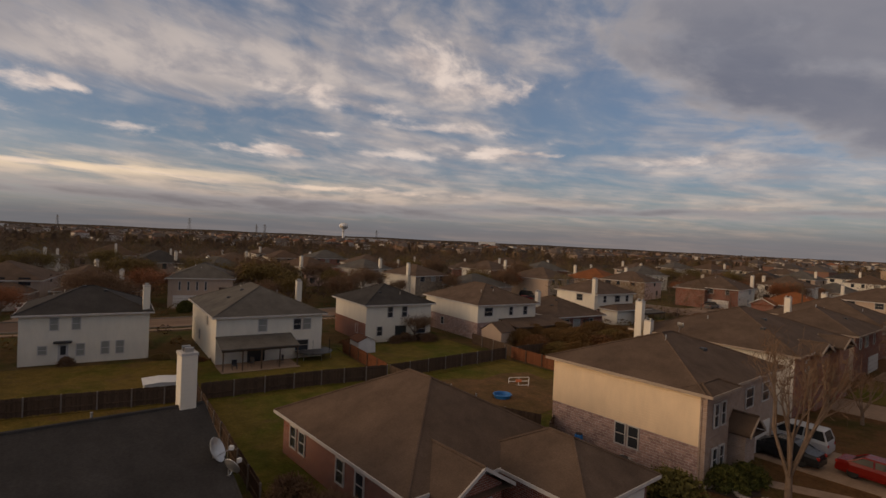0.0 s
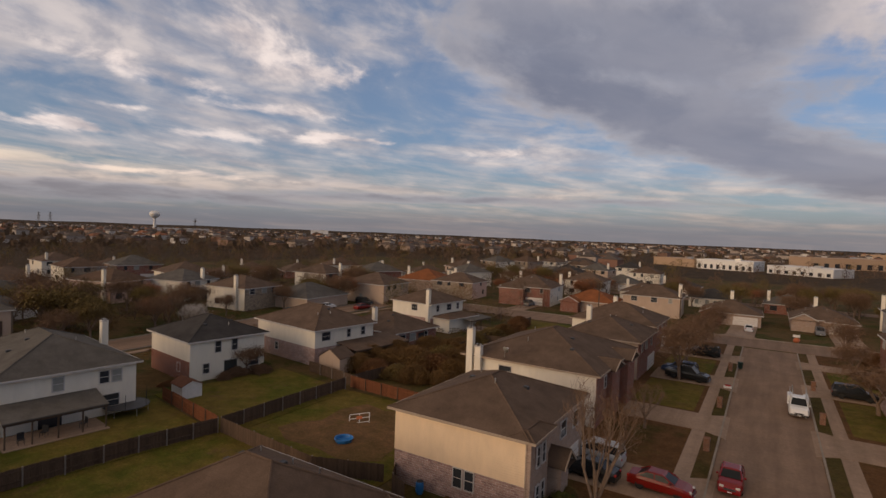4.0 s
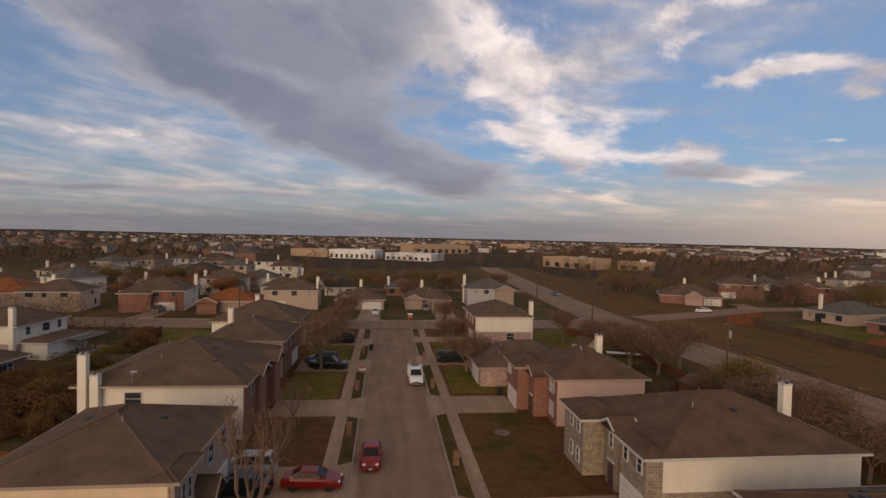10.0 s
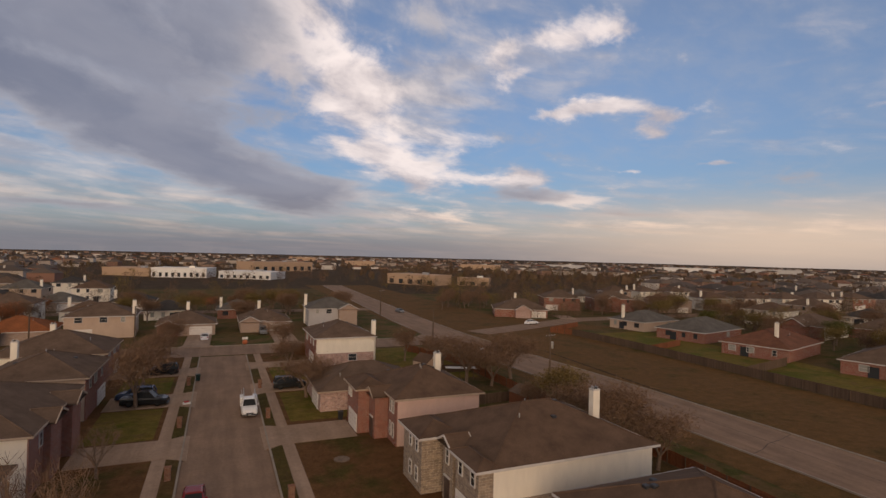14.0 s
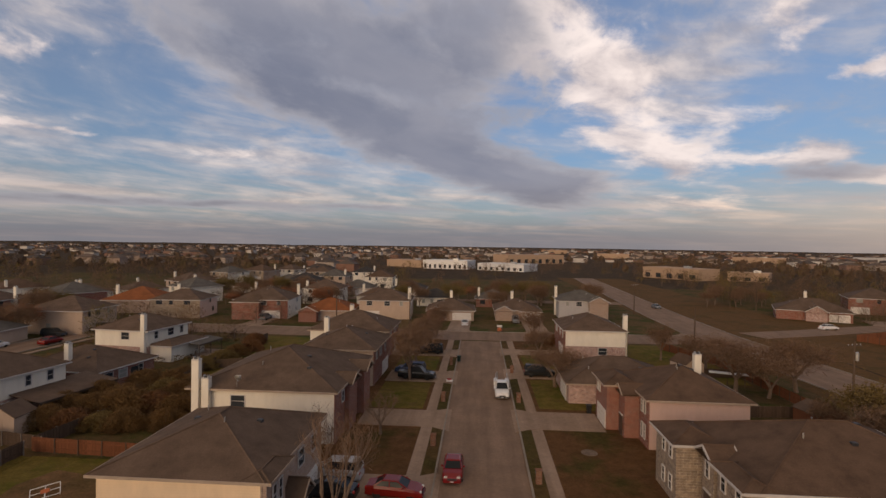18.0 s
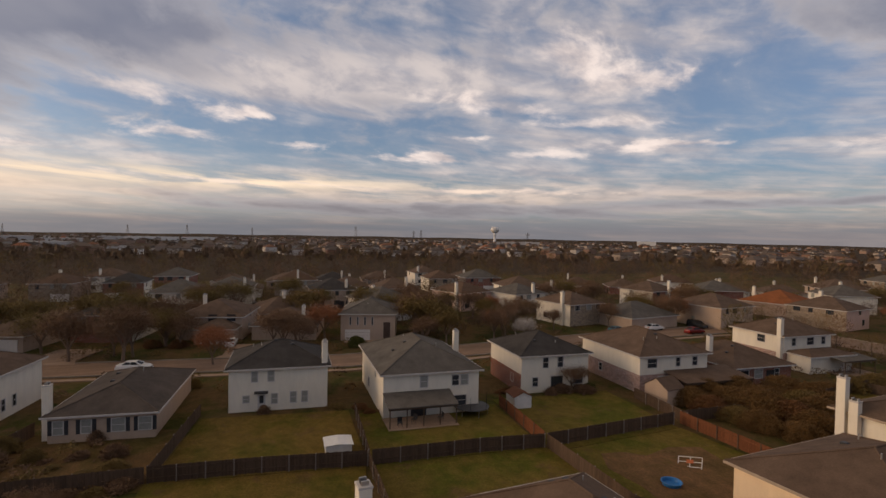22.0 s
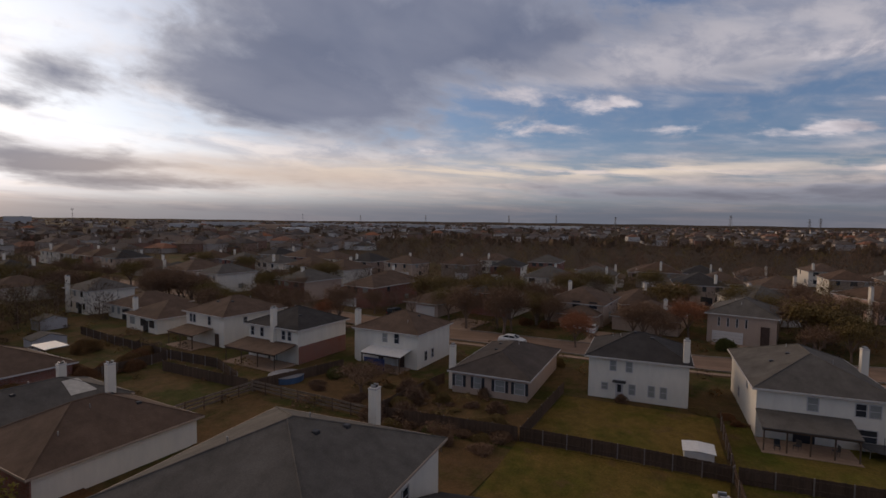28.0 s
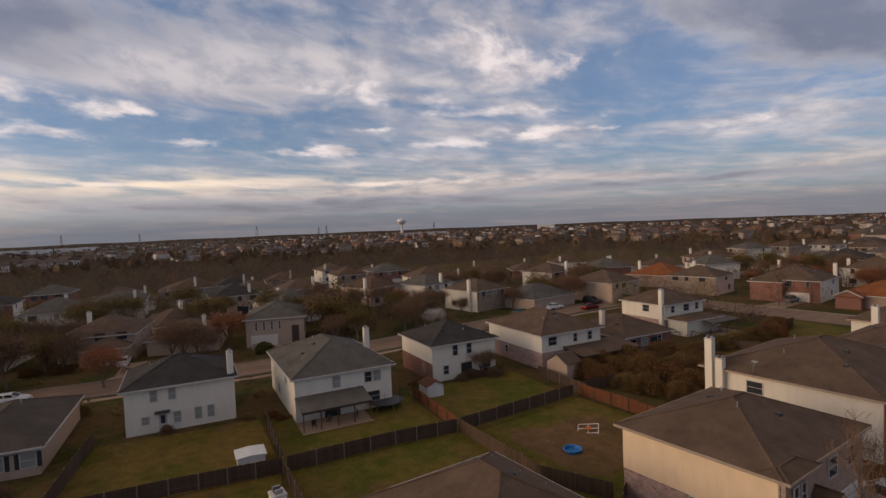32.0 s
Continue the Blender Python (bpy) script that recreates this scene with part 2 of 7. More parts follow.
class Shade:
    """A material's node tree in the making."""

    def __init__(self, name, rough=0.8, metal=0.0, spec=0.3):
        self.mat = bpy.data.materials.new(name)
        self.mat.use_nodes = True
        self.n, self.l = self.mat.node_tree.nodes, self.mat.node_tree.links
        self.b = self.n["Principled BSDF"]
        self.b.inputs["Roughness"].default_value, self.b.inputs["Metallic"].default_value = rough, metal
        self.b.inputs["Specular IOR Level"].default_value = spec
        self.co = self.n.new("ShaderNodeTexCoord").outputs["Object"]

    def noise(self, scale, detail=4, rough=0.6, co=None, stretch=None):
        t = self.n.new("ShaderNodeTexNoise")
        t.inputs["Scale"].default_value, t.inputs["Detail"].default_value, t.inputs["Roughness"].default_value = scale, detail, rough
        src = co or self.co
        if stretch:
            m = self.n.new("ShaderNodeMapping")
            m.inputs["Scale"].default_value = stretch
            self.l.new(src, m.inputs[0])
            src = m.outputs[0]
        self.l.new(src, t.inputs["Vector"])
        return t.outputs["Fac"]

    def ramp(self, fac, *stops):
        r = self.n.new("ShaderNodeValToRGB")
        e = r.color_ramp.elements
        while len(e) < len(stops):
            e.new(0.5)
        for k, (p, c) in zip(e, stops):
            k.position, k.color = p, (*c, 1) if len(c) == 3 else c
        self.l.new(fac, r.inputs[0])
        return r.outputs[0]

    def mix(self, fac, a, b, kind="MIX"):
        n = self.n.new("ShaderNodeMix")
        n.data_type, n.blend_type = "RGBA", kind
        for i, v in ((0, fac), (6, a), (7, b)):
            if isinstance(v, (int, float)):
                n.inputs[i].default_value = v
            elif isinstance(v, tuple):
                n.inputs[i].default_value = (*v, 1)
            else:
                self.l.new(v, n.inputs[i])
        return n.outputs[2]

    def math(self, op, a, b=0.0):
        n = self.n.new("ShaderNodeMath")
        n.operation = op
        for i, v in enumerate((a, b)):
            if isinstance(v, (int, float)):
                n.inputs[i].default_value = v
            else:
                self.l.new(v, n.inputs[i])
        return n.outputs[0]

    def xyz(self):
        n = self.n.new("ShaderNodeSeparateXYZ")
        self.l.new(self.co, n.inputs[0])
        return n.outputs

    def wallco(self):
        """Along the wall and up, for walls that follow x or y."""
        x, y, z = self.xyz()
        c = self.n.new("ShaderNodeCombineXYZ")
        self.l.new(self.math("ADD", x, y), c.inputs[0])
        self.l.new(z, c.inputs[1])
        return c.outputs[0]

    def random(self):
        return self.n.new("ShaderNodeObjectInfo").outputs["Random"]

    def island(self):
        return self.n.new("ShaderNodeNewGeometry").outputs["Random Per Island"]

    def bump(self, height, strength=0.3, dist=0.02):
        n = self.n.new("ShaderNodeBump")
        n.inputs["Strength"].default_value, n.inputs["Distance"].default_value = strength, dist
        self.l.new(height, n.inputs["Height"])
        self.l.new(n.outputs[0], self.b.inputs["Normal"])
        return self

    def color(self, c):
        if isinstance(c, tuple):
            self.b.inputs["Base Color"].default_value = (*c, 1)
        else:
            self.l.new(c, self.b.inputs["Base Color"])
        return self


def scaled(c, k):
    return tuple(min(1.0, v * k) for v in c)


def plain(name, c, rough=0.7, metal=0.0, spec=0.3, var=0.25, scale=2.0):
    s = Shade(name, rough, metal, spec)
    s.color(s.ramp(s.noise(scale, 6), (0.3, scaled(c, 1 - var)), (0.7, scaled(c, 1 + var))))
    return s.bump(s.noise(scale * 12, 3), 0.15, 0.01).mat


def shingles(name, c):
    s = Shade(name, 0.95, 0, 0.15)
    x, y, z = s.xyz()
    rows = s.math("FRACT", s.math("MULTIPLY", z, 11.0))
    tabs = s.noise(9, 2, 0.5, stretch=(1, 1, 4))
    patch = s.ramp(s.noise(0.35, 5, 0.65), (0.3, scaled(c, 0.78)), (0.72, scaled(c, 1.2)))
    col = s.mix(0.32, patch, s.ramp(tabs, (0.3, (0.35, 0.35, 0.35)), (0.7, (0.75, 0.75, 0.75))), "OVERLAY")
    streak = s.ramp(s.noise(0.9, 4, 0.6, stretch=(1, 1, 0.15)), (0.35, (0.80, 0.80, 0.80)), (0.6, (1, 1, 1)))
    s.color(s.mix(1.0, col, streak, "MULTIPLY"))
    return s.bump(s.math("ADD", rows, s.noise(30, 3)), 0.5, 0.012).mat


def siding(name, c):
    s = Shade(name, 0.7, 0, 0.3)
    x, y, z = s.xyz()
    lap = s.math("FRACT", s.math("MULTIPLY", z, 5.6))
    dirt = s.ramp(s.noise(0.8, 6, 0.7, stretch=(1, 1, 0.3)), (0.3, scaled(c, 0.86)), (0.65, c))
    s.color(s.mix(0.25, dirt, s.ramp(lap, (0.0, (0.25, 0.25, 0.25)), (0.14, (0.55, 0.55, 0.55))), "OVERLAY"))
    return s.bump(lap, 0.6, 0.02).mat


def brick(name, c1, c2, mortar, size=0.30, blotch=0.0):
    s = Shade(name, 0.9, 0, 0.2)
    t = s.n.new("ShaderNodeTexBrick")
    s.l.new(s.wallco(), t.inputs[0])
    for i, v in ((1, c1), (2, c2), (3, mortar)):
        t.inputs[i].default_value = (*v, 1)
    t.inputs["Scale"].default_value = 1.0
    t.inputs["Mortar Size"].default_value, t.inputs["Bias"].default_value = 0.012, -0.1
    t.inputs["Brick Width"].default_value, t.inputs["Row Height"].default_value = size, size / 2.6
    col = t.outputs[0]
    col = s.mix(0.45 + blotch, col, s.ramp(s.noise(2.5, 5, 0.7), (0.3, (0.3, 0.3, 0.3)), (0.7, (0.72, 0.72, 0.72))), "OVERLAY")
    s.color(col)
    return s.bump(t.outputs[1], -0.4, 0.015).mat


def boards(name, c):
    s = Shade(name, 0.9, 0, 0.15)
    x, y, z = s.xyz()
    w = s.n.new("ShaderNodeTexWhiteNoise")
    w.noise_dimensions = "2D"
    cell = s.n.new("ShaderNodeCombineXYZ")
    s.l.new(s.math("FLOOR", s.math("DIVIDE", x, 0.15)), cell.inputs[0])
    s.l.new(s.math("MULTIPLY", s.random(), 97.0), cell.inputs[1])
    s.l.new(cell.outputs[0], w.inputs["Vector"])
    per = s.ramp(w.outputs["Value"], (0.0, scaled(c, 0.84)), (1.0, scaled(c, 1.15)))
    per = s.mix(0.5, per, s.ramp(s.random(), (0.0, (0.38, 0.38, 0.38)), (1.0, (0.62, 0.62, 0.62))), "OVERLAY")
    grain = s.ramp(s.noise(3, 5, 0.7, stretch=(6, 6, 0.7)), (0.3, (0.62, 0.60, 0.58)), (0.7, (1, 1, 1)))
    s.color(s.mix(1.0, per, grain, "MULTIPLY"))
    return s.bump(s.noise(6, 4, 0.7, stretch=(6, 6, 0.5)), 0.4, 0.01).mat


def grass(name, green, dry, soil, amount=0.5):
    s = Shade(name, 1.0, 0, 0.1)
    big = s.ramp(s.noise(0.13, 7, 0.66), (amount - 0.06, green), (amount + 0.07, dry))
    bare = s.ramp(s.noise(0.23, 6, 0.72), (0.56, (0, 0, 0)), (0.68, (1, 1, 1)))
    col = s.mix(bare, big, soil)
    worn = s.ramp(s.noise(0.8, 5, 0.7), (0.36, (0.36, 0.37, 0.34)), (0.64, (0.62, 0.60, 0.58)))
    col = s.mix(0.75, col, worn, "OVERLAY")
    tuft = s.ramp(s.noise(5.5, 6, 0.75), (0.3, (0.30, 0.30, 0.30)), (0.7, (0.70, 0.70, 0.70)))
    s.color(s.mix(0.8, col, tuft, "OVERLAY"))
    return s.bump(s.noise(14, 5, 0.8), 0.7, 0.05).mat


def concrete(name, c, joint=0.0):
    s = Shade(name, 0.9, 0, 0.25)
    big = s.ramp(s.noise(0.25, 7, 0.65), (0.28, scaled(c, 0.80)), (0.72, scaled(c, 1.14)))
    fine = s.ramp(s.noise(3.0, 6, 0.75), (0.3, (0.40, 0.40, 0.40)), (0.7, (0.60, 0.60, 0.60)))
    stain = s.ramp(s.noise(0.7, 4, 0.6, stretch=(1, 0.08, 1)), (0.38, (0.78, 0.77, 0.75)), (0.62, (1, 1, 1)))
    s.color(s.mix(1.0, s.mix(0.8, big, fine, "OVERLAY"), stain, "MULTIPLY"))
    return s.bump(s.noise(40, 4, 0.7), 0.2, 0.006).mat


def leaves(name, lo, hi, rough=0.8):
    s = Shade(name, rough, 0, 0.2)
    col = s.ramp(s.island(), (0.0, lo), (1.0, hi))
    big = s.ramp(s.noise(0.7, 3), (0.3, (0.36, 0.36, 0.36)), (0.7, (0.62, 0.62, 0.62)))
    s.color(s.mix(0.8, col, big, "OVERLAY"))
    return s.mat


def paint(name, c, rough=0.25):
    s = Shade(name, rough, 0.0, 0.3)
    s.b.inputs["Coat Weight"].default_value, s.b.inputs["Coat Roughness"].default_value = 0.12, 0.2
    s.color(s.ramp(s.noise(3, 4), (0.35, scaled(c, 0.92)), (0.7, c)))
    return s.mat


ROOF = {
    "brown": shingles("shingles_brown", (0.122, 0.083, 0.062)),
    "grey": shingles("shingles_grey", (0.112, 0.102, 0.093)),
    "ash": shingles("shingles_ash_brown", (0.086, 0.071, 0.063)),
    "dark": shingles("shingles_dark", (0.052, 0.048, 0.047)),
    "tan": shingles("shingles_tan", (0.112, 0.071, 0.050)),
    "red": shingles("shingles_red_brown", (0.150, 0.068, 0.044)),
    "rust": shingles("shingles_rust", (0.240, 0.085, 0.035)),
}
WALL = {
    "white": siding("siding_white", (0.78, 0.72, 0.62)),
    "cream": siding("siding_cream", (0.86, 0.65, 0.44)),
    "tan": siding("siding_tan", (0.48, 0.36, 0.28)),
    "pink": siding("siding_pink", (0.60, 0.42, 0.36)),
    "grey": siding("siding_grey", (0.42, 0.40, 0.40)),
    "brick": brick("brick_red", (0.265, 0.090, 0.058), (0.185, 0.065, 0.047), (0.30, 0.25, 0.22)),
    "pinkbrick": brick("brick_pink", (0.42, 0.27, 0.23), (0.27, 0.17, 0.16), (0.50, 0.44, 0.40), 0.45, 0.3),
    "stone": brick("stone_tan", (0.30, 0.23, 0.17), (0.19, 0.15, 0.12), (0.40, 0.34, 0.28), 0.55, 0.4),
    "tanbrick": brick("brick_tan", (0.36, 0.25, 0.19), (0.28, 0.19, 0.15), (0.40, 0.34, 0.30)),
}
TRIM = plain("trim_white", (0.50, 0.47, 0.45), 0.6, var=0.08)
TRIMTAN = plain("trim_tan", (0.36, 0.28, 0.22), 0.6, var=0.1)
DOORW = plain("garage_door_white", (0.66, 0.62, 0.58), 0.5, var=0.06)
DOORD = plain("door_dark", (0.07, 0.045, 0.035), 0.5)
SHUT = plain("shutter_dark", (0.035, 0.035, 0.040), 0.6)
METAL = plain("galvanised_metal", (0.45, 0.45, 0.45), 0.4, 0.8, var=0.15)
DARKM = plain("dark_metal", (0.05, 0.05, 0.055), 0.5, 0.4)
PANE = Shade("window_glass", 0.08, 0.0, 0.6).color((0.035, 0.040, 0.048)).mat
BLIND = plain("window_blind", (0.27, 0.27, 0.25), 0.6, var=0.1)
LAWN = grass("lawn", (0.080, 0.084, 0.014), (0.134, 0.100, 0.026), (0.125, 0.078, 0.036), 0.46)
LAWNB = grass("lawn_browned", (0.088, 0.078, 0.015), (0.138, 0.094, 0.026), (0.118, 0.074, 0.032), 0.46)
SOIL = grass("worn_soil", (0.120, 0.076, 0.034), (0.165, 0.094, 0.050), (0.085, 0.070, 0.022), 0.5)
ROUGH = grass("rough_yard", (0.072, 0.058, 0.020), (0.118, 0.072, 0.034), (0.100, 0.062, 0.036), 0.45)
FRONT = grass("front_lawn_dormant", (0.062, 0.050, 0.015), (0.112, 0.057, 0.026), (0.106, 0.056, 0.028), 0.41)
VERGE = grass("verge_grass", (0.064, 0.051, 0.016), (0.092, 0.058, 0.024), (0.095, 0.058, 0.030), 0.52)
YARD = grass("yard_dry", (0.052, 0.054, 0.014), (0.104, 0.068, 0.031), (0.120, 0.072, 0.042), 0.48)
FIELD = grass("field_dry", (0.080, 0.054, 0.020), (0.122, 0.068, 0.028), (0.108, 0.060, 0.029), 0.42)
EARTH = grass("far_ground", (0.047, 0.033, 0.019), (0.066, 0.044, 0.028), (0.058, 0.039, 0.026), 0.5)
ROADC = concrete("road_concrete", (0.245, 0.162, 0.115))
WALKC = concrete("walk_concrete", (0.325, 0.228, 0.168))
KERBC = concrete("kerb_concrete", (0.300, 0.255, 0.215))
FENCEG = boards("fence_weathered", (0.118, 0.080, 0.058))
FENCET = boards("fence_bleached", (0.230, 0.180, 0.140))
FENCER = boards("fence_red_cedar", (0.215, 0.085, 0.044))
WOOD = boards("post_wood", (0.130, 0.090, 0.065))
POSTG = plain("post_grey", (0.20, 0.17, 0.15), 0.8, var=0.2)
BARK = plain("bark", (0.165, 0.115, 0.085), 0.95, var=0.3, scale=5)
TWIG = leaves("bare_twigs", (0.120, 0.070, 0.044), (0.215, 0.130, 0.080))
TWIGF = leaves("woods_twigs", (0.080, 0.052, 0.033), (0.140, 0.090, 0.057))
TWIGR = leaves("red_buds", (0.220, 0.085, 0.042), (0.330, 0.140, 0.070))
LEAFG = leaves("evergreen_leaves", (0.050, 0.058, 0.014), (0.115, 0.110, 0.028))
LEAFO = leaves("olive_leaves", (0.115, 0.078, 0.028), (0.195, 0.132, 0.048))
LEAFR = leaves("rusty_leaves", (0.120, 0.055, 0.025), (0.190, 0.092, 0.040))
TWIGO = leaves("olive_twigs", (0.105, 0.078, 0.026), (0.185, 0.130, 0.046))
TWIGD = leaves("dark_twigs", (0.062, 0.042, 0.032), (0.120, 0.080, 0.056))
HEDGE = leaves("overgrown_hedge_leaves", (0.105, 0.064, 0.024), (0.185, 0.098, 0.038))
LEAFA = leaves("amber_leaves", (0.170, 0.085, 0.026), (0.270, 0.140, 0.045))
LEAFY = leaves("yellow_green_leaves", (0.110, 0.090, 0.024), (0.190, 0.155, 0.045))
BLOSSOM = leaves("white_blossom", (0.38, 0.34, 0.30), (0.55, 0.50, 0.45))
RUBBER = plain("rubber", (0.02, 0.02, 0.02), 0.8)
CHROME = plain("alloy", (0.5, 0.5, 0.5), 0.3, 0.9, var=0.05)
CARGLASS = Shade("car_glass", 0.15, 0.0, 0.12).color((0.02, 0.023, 0.026)).mat
LAMP = plain("lamp_lens", (0.55, 0.52, 0.48), 0.2, var=0.05)
TAIL = plain("tail_lens", (0.35, 0.02, 0.015), 0.25, var=0.05)
PLATEM = plain("plate", (0.6, 0.6, 0.6), 0.5, var=0.02)
# ---- end materials ----


class Geo:
    """Vertices and faces of one mesh."""

    def __init__(self):
        self.v, self.f = [], []

    def face(self, *pts):
        k = len(self.v)
        self.v += [tuple(p) for p in pts]
        self.f.append(tuple(range(k, k + len(pts))))
        return self

    def box(self, x0, x1, y0, y1, z0, z1):
        k = len(self.v)
        self.v += [(x, y, z) for z in (z0, z1) for x, y in ((x0, y0), (x1, y0), (x1, y1), (x0, y1))]
        self.f += [tuple(k + i for i in q) for q in ((3, 2, 1, 0), (4, 5, 6, 7), (0, 1, 5, 4), (1, 2, 6, 5), (2, 3, 7, 6), (3, 0, 4, 7))]
        return self

    def block(self, x0, x1, y0, y1, z0, z1, c=0.02):
        """A box with chamfered upright and top edges."""
        c = min(c, (x1 - x0) / 3, (y1 - y0) / 3, (z1 - z0) / 2)
        ring = lambda a, b, z: [(x0 + a, y0 + b, z), (x0 + b, y0 + a, z), (x1 - b, y0 + a, z), (x1 - a, y0 + b, z), (x1 - a, y1 - b, z), (x1 - b, y1 - a, z), (x0 + b, y1 - a, z), (x0 + a, y1 - b, z)]
        k = len(self.v)
        self.v += ring(0, c, z0) + ring(0, c, z1 - c) + ring(c, 2 * c, z1)
        for r in (0, 8):
            self.f += [(k + r + i, k + r + (i + 1) % 8, k + r + 8 + (i + 1) % 8, k + r + 8 + i) for i in range(8)]
        self.f += [tuple(k + i for i in range(7, -1, -1)), tuple(k + 16 + i for i in range(8))]
        return self

    def tube(self, a, b, ra, rb, n=6):
        a, b = Vector(a), Vector(b)
        w = (b - a).normalized()
        u = w.orthogonal().normalized()
        s = w.cross(u)
        k = len(self.v)
        for p, r in ((a, ra), (b, rb)):
            self.v += [tuple(p + r * (math.cos(q) * u + math.sin(q) * s)) for q in (math.tau * i / n for i in range(n))]
        self.f += [(k + i, k + (i + 1) % n, k + n + (i + 1) % n, k + n + i) for i in range(n)]
        self.f += [tuple(k + i for i in range(n - 1, -1, -1)), tuple(k + n + i for i in range(n))]
        return self

    def lathe(self, prof, n=12, c=(0, 0)):
        k = len(self.v)
        for r, z in prof:
            self.v += [(c[0] + r * math.cos(math.tau * i / n), c[1] + r * math.sin(math.tau * i / n), z) for i in range(n)]
        for j in range(len(prof) - 1):
            self.f += [(k + j * n + i, k + j * n + (i + 1) % n, k + (j + 1) * n + (i + 1) % n, k + (j + 1) * n + i) for i in range(n)]
        self.f += [tuple(k + i for i in range(n - 1, -1, -1)), tuple(k + (len(prof) - 1) * n + i for i in range(n))]
        return self

    def loft(self, rings, close=True):
        """Joins rings of equal length."""
        n, k = len(rings[0]), len(self.v)
        for r in rings:
            self.v += [tuple(p) for p in r]
        for j in range(len(rings) - 1):
            self.f += [(k + j * n + i, k + j * n + (i + 1) % n, k + (j + 1) * n + (i + 1) % n, k + (j + 1) * n + i) for i in range(n)]
        if close:
            self.f += [tuple(k + i for i in range(n - 1, -1, -1)), tuple(k + (len(rings) - 1) * n + i for i in range(n))]
        return self

    def mesh(self, name, material, smooth=False):
        me = bpy.data.meshes.new(name)
        me.from_pydata(self.v, [], self.f)
        me.materials.append(material)
        if smooth:
            me.polygons.foreach_set("use_smooth", [True] * len(me.polygons))
        me.update()
        return me


def part(name, geo, material, parent=None, label="", smooth=False):
    me = geo if isinstance(geo, bpy.types.Mesh) else geo.mesh(name, material, smooth)
    ob = new(name, me)
    if parent is not None:
        ob.parent = parent
    if label:
        ob["label"] = label
    return ob


def thing(name, label, category, m=None, group="", kind=""):
    ob = new(name)
    ob.empty_display_size = 0.5
    if m is not None:
        ob.matrix_basis = m
    return tagged(ob, label, category, group, kind)


# ---- ground and roads ----
def bez(a, b, c, n=10):
    return [tuple((1 - u) ** 2 * p + 2 * u * (1 - u) * q + u * u * r for p, q, r in zip(a, b, c)) for u in (i / n for i in range(n + 1))]


def spread(line, n):
    """The line with n steps to each of its legs."""
    out = []
    for a, b in zip(line, line[1:]):
        out += [(a[0] + (b[0] - a[0]) * i / n, a[1] + (b[1] - a[1]) * i / n) for i in range(n)]
    return out + [line[-1]]


def offset(line, d):
    """The line moved d metres to its left."""
    out = []
    for i, p in enumerate(line):
        a, b = line[max(i - 1, 0)], line[min(i + 1, len(line) - 1)]
        w = Vector((b[0] - a[0], b[1] - a[1])).normalized()
        out.append((p[0] - w.y * d, p[1] + w.x * d))
    return out


def ribbon(geo, line, d0, d1, z0, z1):
    """A slab along the line between two offsets."""
    a, b = offset(line, d0), offset(line, d1)
    rings = [[(*p, z0), (*q, z0), (*q, z1), (*p, z1)] for p, q in zip(a, b)]
    return geo.loft(rings)


g = Geo()
rs = [0, 60, 120, 200, 320, 500, 800, 1300, 2000, 3000, 4200]
n = 64
for r in rs:
    g.v += [(r * math.cos(math.tau * i / n), r * math.sin(math.tau * i / n) + 40, -0.05 - 9.0 * (max(r - 320, 0) / 2700) ** 1.3) for i in range(n)]
for j in range(len(rs) - 1):
    g.f += [(j * n + i, (j + 1) * n + i, (j + 1) * n + (i + 1) % n, j * n + (i + 1) % n) for i in range(n)]
tagged(part("ground", g, EARTH), "brown winter ground reaching the horizon", "ground", kind="structure")

STREET = [(0.5, 112.0), (0.5, 60.0), (0.5, 10.0)] + bez((0.5, 10), (0.5, -7.3), (-5.1, -23.6))[1:] + [(-27, -87.5), (-50.5, -156.0)]
# going south, so its left is east
tagged(part("street", ribbon(Geo(), STREET, 4.1, -4.1, -0.05, 0.02), ROADC), "light concrete residential street", "road", kind="structure")
for d, nm in ((-4.1, "kerb_west"), (4.1, "kerb_east")):
    tagged(part(nm, ribbon(Geo(), STREET, d + (0.18 if d > 0 else 0), d - (0.18 if d < 0 else 0), -0.05, 0.15), KERBC), "raised concrete kerb along the street", "kerb", kind="structure")
for sgn, nm in ((-1, "west"), (1, "east")):
    tagged(part("verge_" + nm, ribbon(Geo(), STREET, sgn * 4.28, sgn * 5.5, -0.05, 0.13), VERGE), "strip of short grass between kerb and pavement", "grass", kind="structure")
    tagged(part("pavement_" + nm, ribbon(Geo(), STREET, sgn * 5.5, sgn * 6.75, -0.05, 0.145), WALKC), "narrow concrete pavement", "pavement", kind="structure")
    tagged(part("front_lawn_" + nm, ribbon(Geo(), STREET, sgn * 6.75, sgn * 20.0, -0.05, 0.13), FRONT), "short winter lawn before the houses", "grass", kind="structure")
# ---- end ground ----


